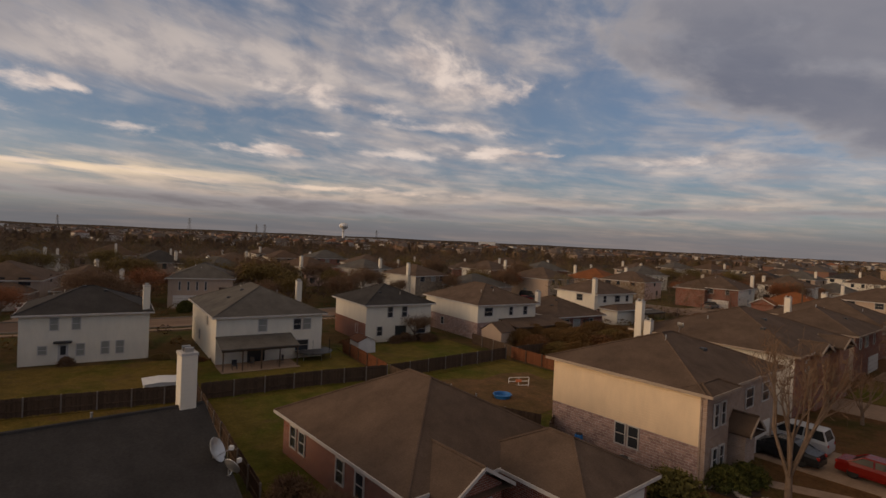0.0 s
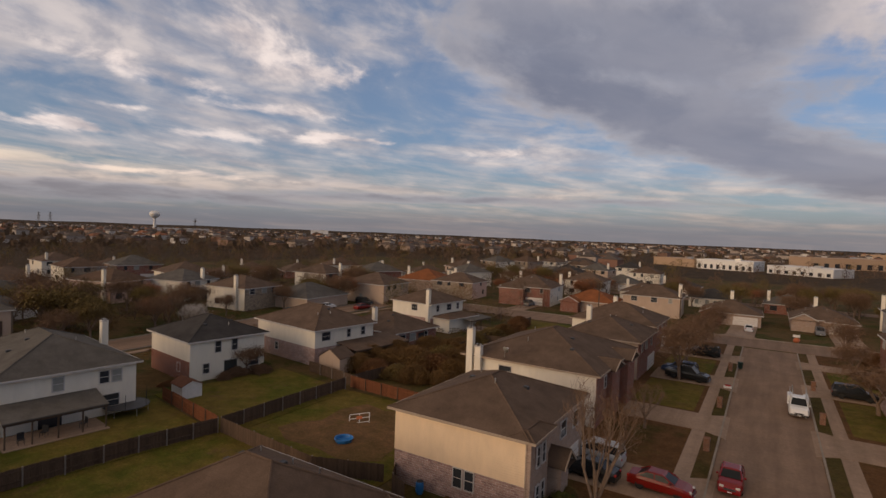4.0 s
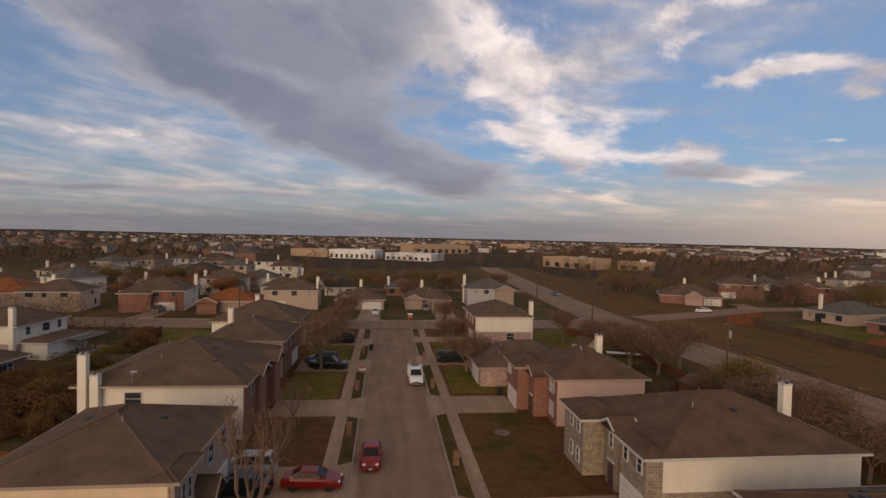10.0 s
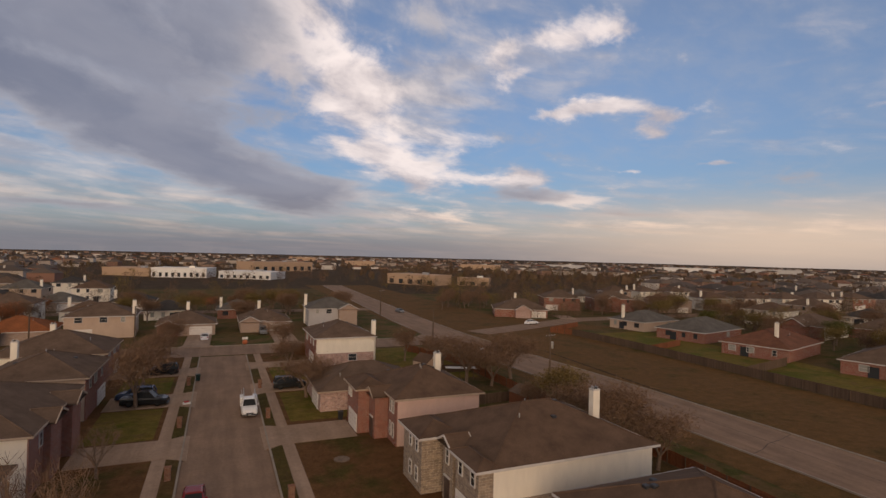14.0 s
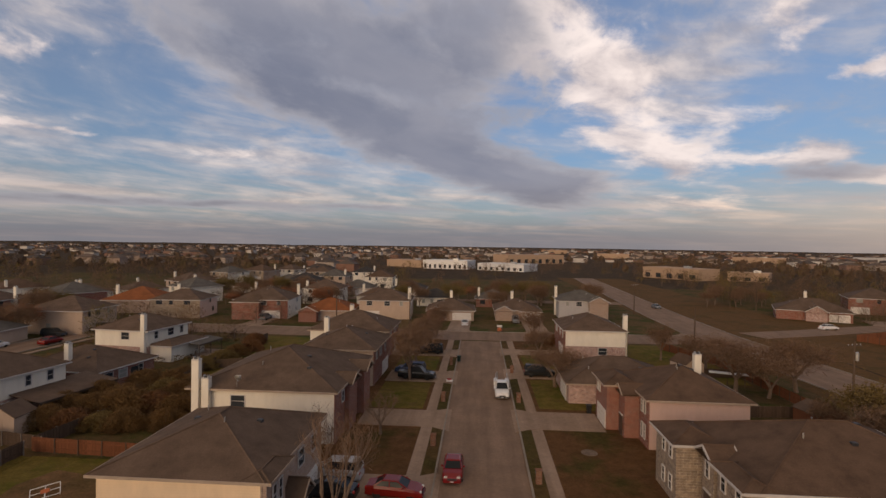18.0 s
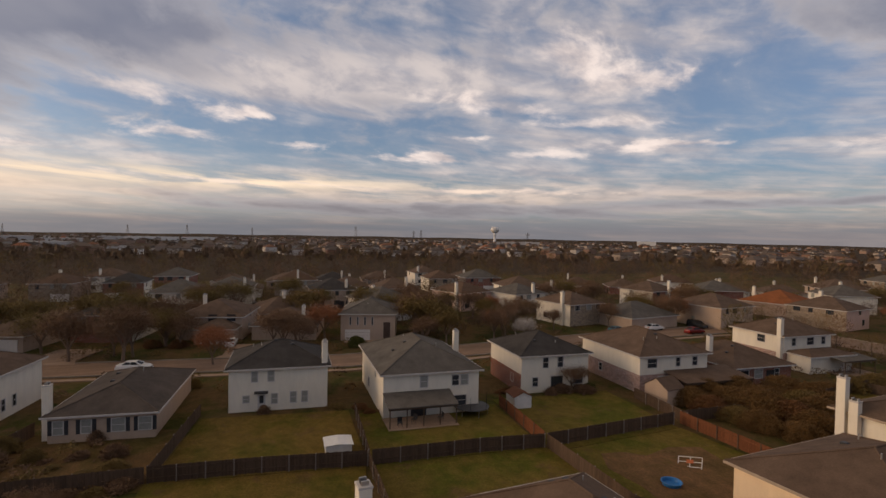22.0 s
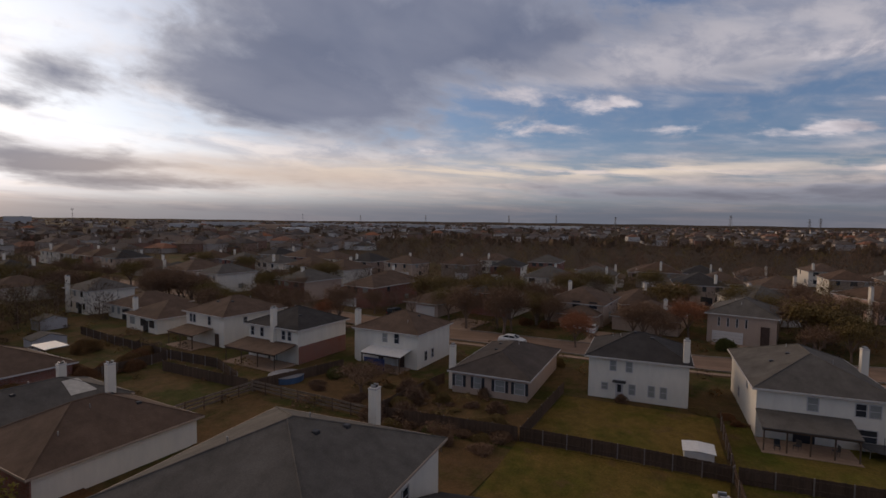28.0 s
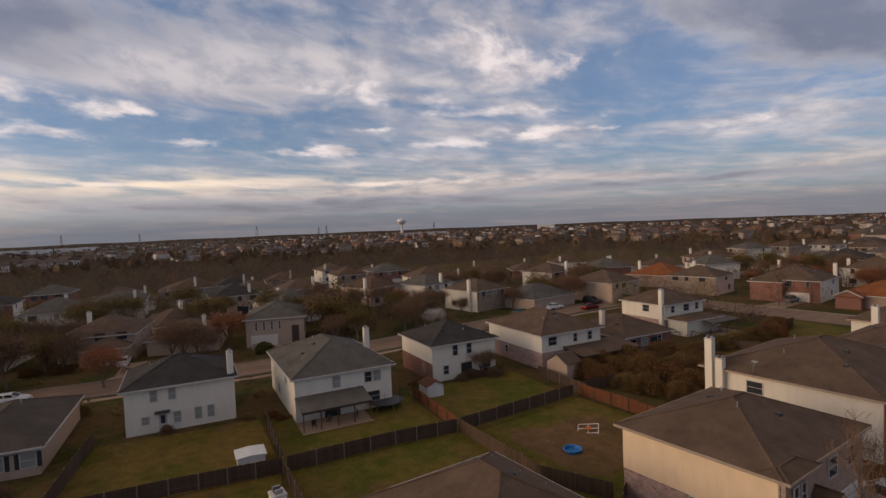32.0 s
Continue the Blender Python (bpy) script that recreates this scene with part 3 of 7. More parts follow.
# ---- houses ----
def hip(x0, x1, y0, y1, z, pitch, over=0.45, style="hip"):
    """Roof planes over a rectangle: faces, and the eave rectangle."""
    x0, x1, y0, y1 = x0 - over, x1 + over, y0 - over, y1 + over
    w, d = x1 - x0, y1 - y0
    g = Geo()
    h = min(w, d) / 2
    if style == "gable_x":            # ridge along x, gables at its ends
        r = z + d / 2 * pitch
        a, b = (x0, (y0 + y1) / 2, r), (x1, (y0 + y1) / 2, r)
        g.face((x0, y0, z), (x1, y0, z), b, a).face((x1, y1, z), (x0, y1, z), a, b)
    elif style == "gable_y":
        r = z + w / 2 * pitch
        a, b = ((x0 + x1) / 2, y0, r), ((x0 + x1) / 2, y1, r)
        g.face((x0, y1, z), (x0, y0, z), a, b).face((x1, y0, z), (x1, y1, z), b, a)
    else:
        r = z + h * pitch
        if w >= d:
            a, b = (x0 + h, (y0 + y1) / 2, r), (x1 - h, (y0 + y1) / 2, r)
            g.face((x0, y0, z), (x1, y0, z), b, a).face((x1, y1, z), (x0, y1, z), a, b)
            g.face((x0, y1, z), (x0, y0, z), a).face((x1, y0, z), (x1, y1, z), b)
        else:
            a, b = ((x0 + x1) / 2, y0 + h, r), ((x0 + x1) / 2, y1 - h, r)
            g.face((x0, y1, z), (x0, y0, z), a, b).face((x1, y0, z), (x1, y1, z), b, a)
            g.face((x0, y0, z), (x1, y0, z), a).face((x1, y1, z), (x0, y1, z), b)
    # a second, lower skin gives the roof its thickness
    k = len(g.v)
    g.v += [(x, y, zz - 0.10) for x, y, zz in g.v]
    g.f += [tuple(k + i for i in reversed(q)) for q in g.f]
    g.face((x0, y0, z - 0.14), (x0, y1, z - 0.14), (x1, y1, z - 0.14), (x1, y0, z - 0.14))
    return g, (x0, x1, y0, y1), a, b, r


def fascia(x0, x1, y0, y1, z):
    t, rings = 0.05, []
    for sx, sy, x, y in ((-1, -1, x0, y0), (1, -1, x1, y0), (1, 1, x1, y1), (-1, 1, x0, y1), (-1, -1, x0, y0)):
        rings.append([(x, y, z - 0.17), (x + sx * t, y + sy * t, z - 0.17), (x + sx * t, y + sy * t, z + 0.01), (x, y, z + 0.01)])
    return Geo().loft(rings, close=False)


def on_side(side, x0, x1, y0, y1, u, z, w, h, out, depth):
    """A box on a wall: u along it (from its middle), z its foot, out how far proud, depth its thickness."""
    g = Geo()
    if side in "NS":
        m = (x0 + x1) / 2 + u
        y = y1 + out if side == "N" else y0 - out
        return g.box(m - w / 2, m + w / 2, y - depth / 2, y + depth / 2, z, z + h)
    m = (y0 + y1) / 2 + u
    x = x1 + out if side == "E" else x0 - out
    return g.box(x - depth / 2, x + depth / 2, m - w / 2, m + w / 2, z, z + h)


def window(parent, side, rect, u, z, w, h, shutters=False, blind=False, detail=2, off=0.0):
    if detail < 2:
        return part("window", on_side(side, *rect, u, z, w, h, 0.02 + off, 0.06), BLIND if blind else PANE, parent)
    f = Geo()
    for du, dz, ww, hh in ((0, h - 0.07, w, 0.07), (0, 0, w, 0.07), (-w / 2 + 0.04, 0.07, 0.08, h - 0.14), (w / 2 - 0.04, 0.07, 0.08, h - 0.14)):
        b = on_side(side, *rect, u + du, z + dz, ww, hh, 0.03 + off, 0.10)
        k = len(f.v)
        f.v += b.v
        f.f += [tuple(k + i for i in q) for q in b.f]
    b = on_side(side, *rect, u, z + h / 2 - 0.02, w - 0.16, 0.05, 0.02 + off, 0.06)
    k = len(f.v)
    f.v += b.v
    f.f += [tuple(k + i for i in q) for q in b.f]
    win = part("window", f, TRIM, parent)
    part("pane", on_side(side, *rect, u, z + 0.07, w - 0.16, h - 0.14, off, 0.05), BLIND if blind else PANE, win)
    if shutters:
        for s in (-1, 1):
            part("shutter", on_side(side, *rect, u + s * (w / 2 + 0.2), z, 0.34, h, 0.03 + off, 0.06), SHUT, win)
    return win


def chimney(parent, x, y, top, material, w=0.76, d=0.66):
    g = Geo().block(x - w / 2, x + w / 2, y - d / 2, y + d / 2, 0.0, top, 0.02)
    c = part("chimney", g, material, parent)
    part("chimney_cap", Geo().block(x - w / 2 - 0.03, x + w / 2 + 0.03, y - d / 2 - 0.03, y + d / 2 + 0.03, top - 0.06, top + 0.06, 0.02), TRIM, c)
    fl = part("flue", Geo().block(x - w * 0.30, x + w * 0.30, y - d * 0.26, y + d * 0.26, top + 0.06, top + 0.20, 0.02), DARKM, c)
    for q in (-1, 1):
        part("flue_cover", Geo().block(x + q * w * 0.30 - 0.04, x + q * w * 0.30 + 0.04, y - d * 0.28, y + d * 0.28, top + 0.06, top + 0.28, 0.01), METAL, fl)
    return c


def vents(parent, blocks, rng, count=4):
    x0, x1, y0, y1, e, st, pitch = blocks[0]
    w, d = x1 - x0, y1 - y0
    for i in range(count):
        fx, fy = rng.uniform(-0.3, 0.3), rng.uniform(-0.3, 0.3)
        x, y = (x0 + x1) / 2 + fx * w, (y0 + y1) / 2 + fy * d
        z = e + pitch * (min(x - x0, x1 - x) if st == "gable_y" else min(x - x0, x1 - x, y - y0, y1 - y)) + 0.2
        if i % 2:
            part("vent_pipe", Geo().lathe([(0.05, z - 0.3), (0.05, z + 0.35)], 8, (x, y)), METAL, parent)
        else:
            part("roof_vent", Geo().block(x - 0.22, x + 0.22, y - 0.22, y + 0.22, z - 0.25, z + 0.12, 0.05), DARKM, parent)


OPP = {"N": "S", "S": "N", "E": "W", "W": "E"}


def house(label, cx, cy, w, d, front, rz=0.0, eave=5.2, wall="white", low=None, face=None, roof="brown", pitch=0.42,
          chim=None, extra=(), wins=(), auto=True, garage=None, detail=2, seed=0, trim=None, style="hip", group="", vent=4, wins2=(), doors=(), panels=()):
    """A house of w by d metres about (cx, cy). low: the lower storey's wall; face: the front wall; extra: further blocks
    (x0, x1, y0, y1, eave, style, pitch, wall) from its middle; wins: (side, u, z, w, h, shutters, blind)."""
    rng = random.Random(seed * 131 + int(cx * 7) + int(cy * 13))
    trim = trim or TRIM
    home = thing("house", label, "house", pose(cx, cy, 0, 0, 0, rz), group)
    rect = (-w / 2, w / 2, -d / 2, d / 2)
    blocks = [(*rect, eave, style, pitch)]
    two = eave > 4
    split = 2.45 if two and low else 0.0
    if split:
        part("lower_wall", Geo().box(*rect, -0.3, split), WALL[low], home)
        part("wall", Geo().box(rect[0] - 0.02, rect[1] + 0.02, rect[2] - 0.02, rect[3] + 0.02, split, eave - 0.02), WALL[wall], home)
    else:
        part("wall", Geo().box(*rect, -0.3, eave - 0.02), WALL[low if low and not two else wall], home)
    if face:
        part("front_wall", on_side(front, *rect, 0, -0.3, (w if front in "NS" else d) + 0.06, eave + 0.28, 0.03, 0.10), WALL[face], home)
    for ex in ([(*rect, eave, style, pitch, wall)] if style != "hip" else []) + list(extra):
        x0, x1, y0, y1, e, st, p, wm = ex
        if ex[:4] != rect:
            part("wall", Geo().box(x0, x1, y0, y1, -0.3, e - 0.02), WALL[wm], home)
            blocks.append((x0, x1, y0, y1, e, st, p))
        if st == "gable_x":
            r = e + (y1 - y0) / 2 * p
            for x in (x0, x1):
                part("gable", Geo().loft([[(xx, y0, e - 0.05), (xx, y1, e - 0.05), (xx, (y0 + y1) / 2, r - 0.05)] for xx in (x - 0.01, x + 0.01)]), WALL[wm], home)
        if st == "gable_y":
            r = e + (x1 - x0) / 2 * p
            for y in (y0, y1):
                part("gable", Geo().loft([[(x0, yy, e - 0.05), (x1, yy, e - 0.05), ((x0 + x1) / 2, yy, r - 0.05)] for yy in (y - 0.01, y + 0.01)]), WALL[wm], home)
    for b in blocks:
        g, er, a, c, r = hip(*b[:5], b[6], style=b[5])
        ro = part("roof", g, ROOF[roof], home)
        if b[5] == "hip":
            part("fascia", fascia(*er, b[4]), trim, ro)
        else:
            if b[5] == "gable_x":
                for x in (er[0], er[1]):
                    for y in (er[2], er[3]):
                        g = Geo().loft([[(x - 0.04, q[0], q[1] - 0.17), (x + 0.04, q[0], q[1] - 0.17), (x + 0.04, q[0], q[1] + 0.02), (x - 0.04, q[0], q[1] + 0.02)] for q in ((y, b[4]), (a[1], r))])
                        part("bargeboard", g, trim, ro)
            else:
                for y in (er[2], er[3]):
                    for x in (er[0], er[1]):
                        g = Geo().loft([[(q[0], y - 0.04, q[1] - 0.17), (q[0], y + 0.04, q[1] - 0.17), (q[0], y + 0.04, q[1] + 0.02), (q[0], y - 0.04, q[1] + 0.02)] for q in ((x, b[4]), (a[0], r))])
                        part("bargeboard", g, trim, ro)
        if detail > 1:
            cap = Geo()
            cap.tube(a, c, 0.09, 0.09, 5) if (Vector(a) - Vector(c)).length > 0.1 else None
            if b[5] == "hip":
                for q in ((er[0], er[2]), (er[0], er[3]), (er[1], er[2]), (er[1], er[3])):
                    e2 = a if (Vector((*q, 0)) - Vector((a[0], a[1], 0))).length < (Vector((*q, 0)) - Vector((c[0], c[1], 0))).length else c
                    cap.tube((*q, b[4]), e2, 0.08, 0.08, 5)
            part("ridge_cap", cap, ROOF[roof], ro)
    for cxy in ([chim] if chim and not isinstance(chim, list) else chim or []):
        chimney(home, cxy[0], cxy[1], cxy[2], WALL[cxy[3]] if len(cxy) > 3 else WALL["white"])
    for wn_ in wins:
        s, u, z, ww, hh, sh, bl = wn_
        window(home, s, rect, u, z, ww, hh, sh, bl, detail, 0.09 if face and s == front else 0.0)
    for s, at, u, z, ww, hh in wins2:        # windows on a wing's wall
        k = {"E": (0, at), "W": (at, 0)}[s]
        window(home, s, (*k, 0, 0), u, z, ww, hh, False, False, detail)
    for s, at, u, ww, hh in doors:
        k = {"E": (0, at), "W": (at, 0)}[s]
        d_ = part("garage_door" if ww > 3 else "door", on_side(s, *k, 0, 0, u, 0.0, ww, hh, 0.03, 0.08), DOORW if ww > 3 else (PANE if ww > 1.4 else DOORD), home)
        if ww > 3:
            for k2 in range(1, 4):
                part("panel_seam", on_side(s, *k, 0, 0, u, k2 * 0.53, ww, 0.03, 0.06, 0.04), TRIMTAN, d_)
        elif hh < 3:
            part("door_frame", on_side(s, *k, 0, 0, u, hh, ww + 0.2, 0.12, 0.04, 0.14), TRIM, d_)
    for s, u, z, ww, hh, mt in panels:
        part("lower_wall", on_side(s, *rect, u, z - 0.3, ww, hh + 0.3, 0.02, 0.06), WALL[mt], home)
    if auto:
        back = OPP[front]
        for s in "NESW":
            span = (w if s in "NS" else d)
            for lvl in ((0.95, 3.55) if two else (0.95,)):
                if s == front and lvl < 1:
                    continue
                if s not in (front, back):
                    spots = [rng.uniform(-0.3, 0.3)] if rng.random() < 0.6 else []
                else:
                    spots = [-0.32, -0.08, 0.24] if rng.random() < 0.5 else [-0.30, 0.05, 0.33]
                for q in spots:
                    window(home, s, rect, q * span, lvl, rng.choice((0.95, 1.6)), 1.3, False, rng.random() < 0.35, detail, 0.09 if face and s == front else 0.0)
        part("back_door", on_side(back, *rect, 0.14 * (w if back in "NS" else d), 0.0, 1.7, 2.05, 0.02, 0.06), PANE, home)
    if garage:
        side, u, ww, out = garage
        door = part("garage_door", on_side(side, *rect, u, 0.0, ww, 2.15, out, 0.08), DOORW, home)
        if detail > 1:
            for k in range(1, 4):
                part("panel_seam", on_side(side, *rect, u, k * 0.53, ww, 0.03, out + 0.03, 0.04), TRIMTAN, door)
    if detail > 1 and vent:
        vents(home, blocks, rng, vent)
    return home


# ---- houses placed along the streets ----
# west side of the street, fronts to the east
house("two-storey house with cream siding over pink brick and a brown roof", -18.9, 38.5, 10.8, 12.4, "E", eave=5.75, wall="cream", low="pinkbrick",
      face="tanbrick", auto=False, pitch=0.38, garage=("E", 2.6, 4.9, 0.12), trim=TRIMTAN,
      extra=[(4.6, 5.75, -6.17, -2.9, 5.74, "hip", 0.38, "tanbrick"), (5.0, 6.6, -2.4, -0.8, 2.9, "gable_x", 0.8, "tanbrick")],
      wins=[("S", 0.25, 0.95, 0.85, 1.5, False, False), ("S", 1.2, 0.95, 0.85, 1.5, False, False), ("E", 1.0, 3.6, 1.4, 1.4, False, False), ("E", 4.0, 3.6, 1.4, 1.4, False, False), ("W", 0, 3.6, 1.6, 1.3, False, True)],
      wins2=[("E", 5.8, -5.0, 3.5, 0.7, 1.5), ("E", 5.8, -4.0, 3.5, 0.7, 1.5), ("E", 5.8, -5.0, 0.8, 0.7, 1.5), ("E", 5.8, -4.0, 0.8, 0.7, 1.5)])
house("red-brick two-storey house with a brown roof and twin chimneys", -22.0, 61.0, 15.0, 16.6, "E", eave=5.5, wall="white", face="brick", trim=TRIMTAN,
      chim=[(-6.7, -8.8, 8.5), (-5.7, -8.7, 6.6)], extra=[(6.6, 8.1, -4.4, -1.2, 5.40, "gable_x", 0.38, "brick"), (6.6, 8.4, 1.6, 5.0, 5.40, "gable_x", 0.38, "brick")], garage=("E", 5.6, 3.4, 0.12), pitch=0.36)
house("two-storey tan-sided house with a brown hip roof", -20.2, 80.5, 10.6, 12.0, "E", eave=5.3, wall="tan", face="brick", garage=("E", 3, 4.9, 0.12), chim=(-5.0, 6.0, 8.0), pitch=0.40, trim=TRIMTAN)
house("white-sided house with a brown roof and tall white chimney", -23.0, 99.0, 14.0, 12.5, "E", eave=4.9, wall="white", face="brick", garage=("E", 3, 4.9, 0.12), chim=(-2.5, 6.2, 7.9), trim=TRIMTAN)
house("one-storey red-brick house with a broad brown hip roof", -25.0, 20.0, 13.4, 11.2, "E", eave=2.75, wall="brick", face="brick", pitch=0.52, auto=False, vent=6,
      extra=[(5.0, 11.9, 0.2, 5.58, 2.73, "hip", 0.5, "brick"), (5.0, 8.2, -4.4, -1.2, 2.73, "gable_x", 0.6, "brick")],
      wins=[("S", -5.2, 0.8, 0.9, 1.4, False, False), ("S", -4.0, 0.8, 0.9, 1.4, False, False), ("S", 0.6, 0.8, 0.9, 1.4, False, False), ("S", 2.6, 0.8, 0.9, 1.4, False, False), ("W", 0, 0.8, 1.6, 1.3, False, True)],
      wins2=[("E", 8.22, -3.4, 0.7, 0.8, 1.5), ("E", 8.22, -2.3, 0.7, 0.8, 1.5)], doors=[("E", 11.92, 2.9, 4.6, 2.15)])
house("one-storey house with a dark shingle roof and white chimney", -24.3, -0.65, 17.2, 15.0, "E", eave=2.35, wall="brick", roof="dark", pitch=0.45, style="gable_y", chim=(-0.15, 7.25, 8.7), trim=ROOF["dark"], vent=6)
house("two-storey house with a grey roof and white chimney", -27.8, -17.0, 14.5, 14.0, "E", rz=-8, eave=5.75, wall="white", face="brick", roof="grey", pitch=0.40, chim=(-8.1, 1.4, 8.4), trim=TRIMTAN)
house("one-storey house with a brown roof and white side wall", -35.0, -40.6, 13.2, 10.6, "E", rz=-15, eave=2.55, wall="white", face="brick", low="white", roof="brown", auto=False, pitch=0.48, chim=(-4.3, -4.5, 6.6), trim=TRIMTAN)
house("one-storey house with a grey roof and a white roof patch", -37.6, -51.6, 15.4, 8.6, "E", rz=-17, eave=2.5, wall="tan", face="tan", roof="grey", pitch=0.42, chim=(-4.4, -2.2, 5.3), trim=TRIMTAN)
home_g = [o for o in scene.objects if o.name.startswith("house") and o.parent is None][-1]
# a thin pale panel laid over part of one grey roof slope
part("roof_sheet", Geo().loft([[(-5.4, 3.0, 3.25), (-3.0, 3.0, 3.25), (-3.0, 3.0, 3.29), (-5.4, 3.0, 3.29)], [(-4.6, 0.7, 4.22), (-3.2, 0.7, 4.22), (-3.2, 0.7, 4.26), (-4.6, 0.7, 4.26)]]), METAL, home_g, "pale tapering patch on the roof slope")
house("one-storey red-brick house with a long brown roof", -43.3, -68.4, 18.0, 12.0, "E", rz=-15, eave=2.75, wall="brick", roof="brown", pitch=0.42)
house("two-storey house with a white side wall and brown roof", -56.2, -95.0, 12.0, 12.5, "E", rz=-19, eave=3.3, wall="white", face="brick", roof="brown", pitch=0.42, auto=False, extra=[(3, 8, -9, -5, 2.8, "hip", 0.5, "brick")])
house("one-storey house with a brown roof", -62.5, -112.0, 13.0, 13.0, "E", rz=-19, eave=3.6, wall="white", roof="brown", detail=1)
house("one-storey house with a brown roof at the street's end", -61.0, -172.5, 12, 11, "N", rz=-19, eave=2.75, wall="grey", roof="brown", detail=1, garage=("N", 4, 4.8, 0.1))
house("two-storey tan house facing the street's end", -41.5, -178.0, 14, 12, "N", rz=-10, eave=5.0, wall="tanbrick", roof="brown", detail=1)
# east side, fronts to the west
house("two-storey house with white siding over tan stone", 26.2, 41.6, 15.4, 12.6, "W", eave=5.1, wall="white", low="stone", face="stone", roof="tan", chim=(5.8, -1.0, 8.6), pitch=0.40, auto=False,
      extra=[(-10.4, -7.0, 1.6, 6.28, 5.08, "hip", 0.40, "stone"), (-8.9, -7.4, -6.28, -2.2, 5.08, "hip", 0.40, "stone"), (-8.8, -7.4, -1.4, 0.6, 5.08, "gable_x", 0.5, "stone")], garage=None,
      wins2=[("W", -10.42, 2.7, 3.5, 0.7, 1.3), ("W", -10.42, 4.3, 3.5, 0.7, 1.3), ("W", -10.42, 2.7, 0.9, 0.7, 1.3), ("W", -10.42, 4.3, 0.9, 0.7, 1.3), ("W", -8.92, -3.2, 3.5, 0.8, 1.3), ("W", -8.92, -5.4, 3.5, 0.8, 1.3), ("W", -8.82, -0.4, 3.3, 0.7, 1.3)],
      doors=[("W", -8.92, -4.2, 3.6, 2.15), ("W", -8.82, -0.4, 0.95, 2.2)])
house("two-storey red-brick house with a pink side wall", 22.2, 60.0, 9.8, 10.8, "W", eave=5.25, wall="pink", face="brick", roof="tan", chim=(2.4, 1.4, 8.6), pitch=0.44, auto=False, trim=TRIMTAN,
      extra=[(-7.8, -4.6, 0.1, 5.37, 5.23, "hip", 0.44, "brick"), (-6.5, -4.7, -2.3, 0.08, 4.9, "gable_x", 0.5, "brick")],
      wins=[("W", -4.3, 3.4, 0.6, 1.6, False, False), ("W", -3.4, 3.4, 0.6, 1.6, False, False), ("W", -4.3, 0.8, 0.6, 1.6, False, False), ("W", -3.4, 0.8, 0.6, 1.6, False, False), ("E", 2, 3.4, 1.6, 1.3, False, True)],
      wins2=[("W", -7.82, 3.4, 3.5, 0.6, 1.4), ("W", -7.82, 4.4, 3.5, 0.6, 1.4)], doors=[("W", -7.82, 2.4, 3.9, 2.15), ("W", -6.52, -1.1, 1.1, 2.3)])
house("one-storey pink-brick house with a brown roof", 18.8, 75.0, 14.0, 11.0, "W", eave=2.8, wall="pinkbrick", roof="brown", garage=("W", -2, 4.6, 0.12), trim=TRIMTAN)
house("two-storey house with white siding over brick and a white chimney", 21.0, 103.0, 10.6, 13.0, "W", eave=5.3, wall="white", low="pinkbrick", face="brick", chim=(5.6, -5, 8.0), garage=("W", -2, 4.6, 0.12), pitch=0.40, wins2=[("W", -5.35, 4.0, 3.5, 0.7, 1.4)])
house("two-storey house with a brown roof and white roof vents", 27.4, 24.0, 12.4, 13.0, "W", eave=4.7, wall="tan", face="brick", roof="tan", garage=("W", -2, 4.6, 0.12), pitch=0.42, vent=7)
house("two-storey house with a brown roof above the street", 27.0, 5.0, 15.0, 13.0, "W", eave=4.7, wall="tan", face="brick", roof="brown", pitch=0.42, detail=1)
# the row behind, backs to the east
W2 = "houses along the second street"
house("white two-storey house with a dark shingle roof", -68.6, 8.0, 10.0, 11.0, "W", rz=-8, eave=5.0, wall="white", roof="dark", pitch=0.42, chim=(4.6, 5.2, 7.7), group=W2, auto=False,
      wins=[("E", -2.7, 3.35, 0.8, 1.3, False, True), ("E", -0.9, 3.35, 0.8, 1.3, False, True), ("E", -3.6, 1.0, 0.8, 0.9, False, True), ("E", -0.5, 0.7, 0.8, 1.3, False, True), ("E", 1.6, 0.7, 0.8, 1.4, False, True), ("E", 2.9, 0.7, 0.8, 1.4, False, True)], doors=[])
home_w = [o for o in scene.objects if o.name.startswith("house") and o.parent is None][-1]
part("awning", Geo().block(5.0, 5.7, -2.7, -1.2, 2.15, 2.30, 0.02), SHUT, home_w, "small dark awning")
door_w = part("door", Geo().box(4.95, 5.05, -2.35, -1.5, 0.0, 2.02), TRIM, home_w, "white back door")
part("pane", Geo().box(5.05, 5.07, -2.15, -1.7, 0.9, 1.8), PANE, door_w)
house("white two-storey house with a grey roof and covered patio", -63.6, 24.3, 16.0, 11.4, "W", rz=-7, eave=5.0, wall="white", roof="grey", chim=(-1.5, 5.9, 7.8), group=W2, auto=False,
      wins=[("E", -1.0, 3.2, 1.0, 1.4, False, True), ("E", 2.8, 3.2, 0.95, 1.3, False, False), ("E", 3.9, 3.2, 1.0, 1.3, False, True), ("E", 3.4, 0.8, 1.6, 1.3, False, False), ("S", -2.0, 0.9, 0.8, 1.2, False, False), ("S", 3.0, 3.4, 0.6, 1.1, False, False)], doors=[("E", 8.02, -1.6, 1.8, 2.05)])
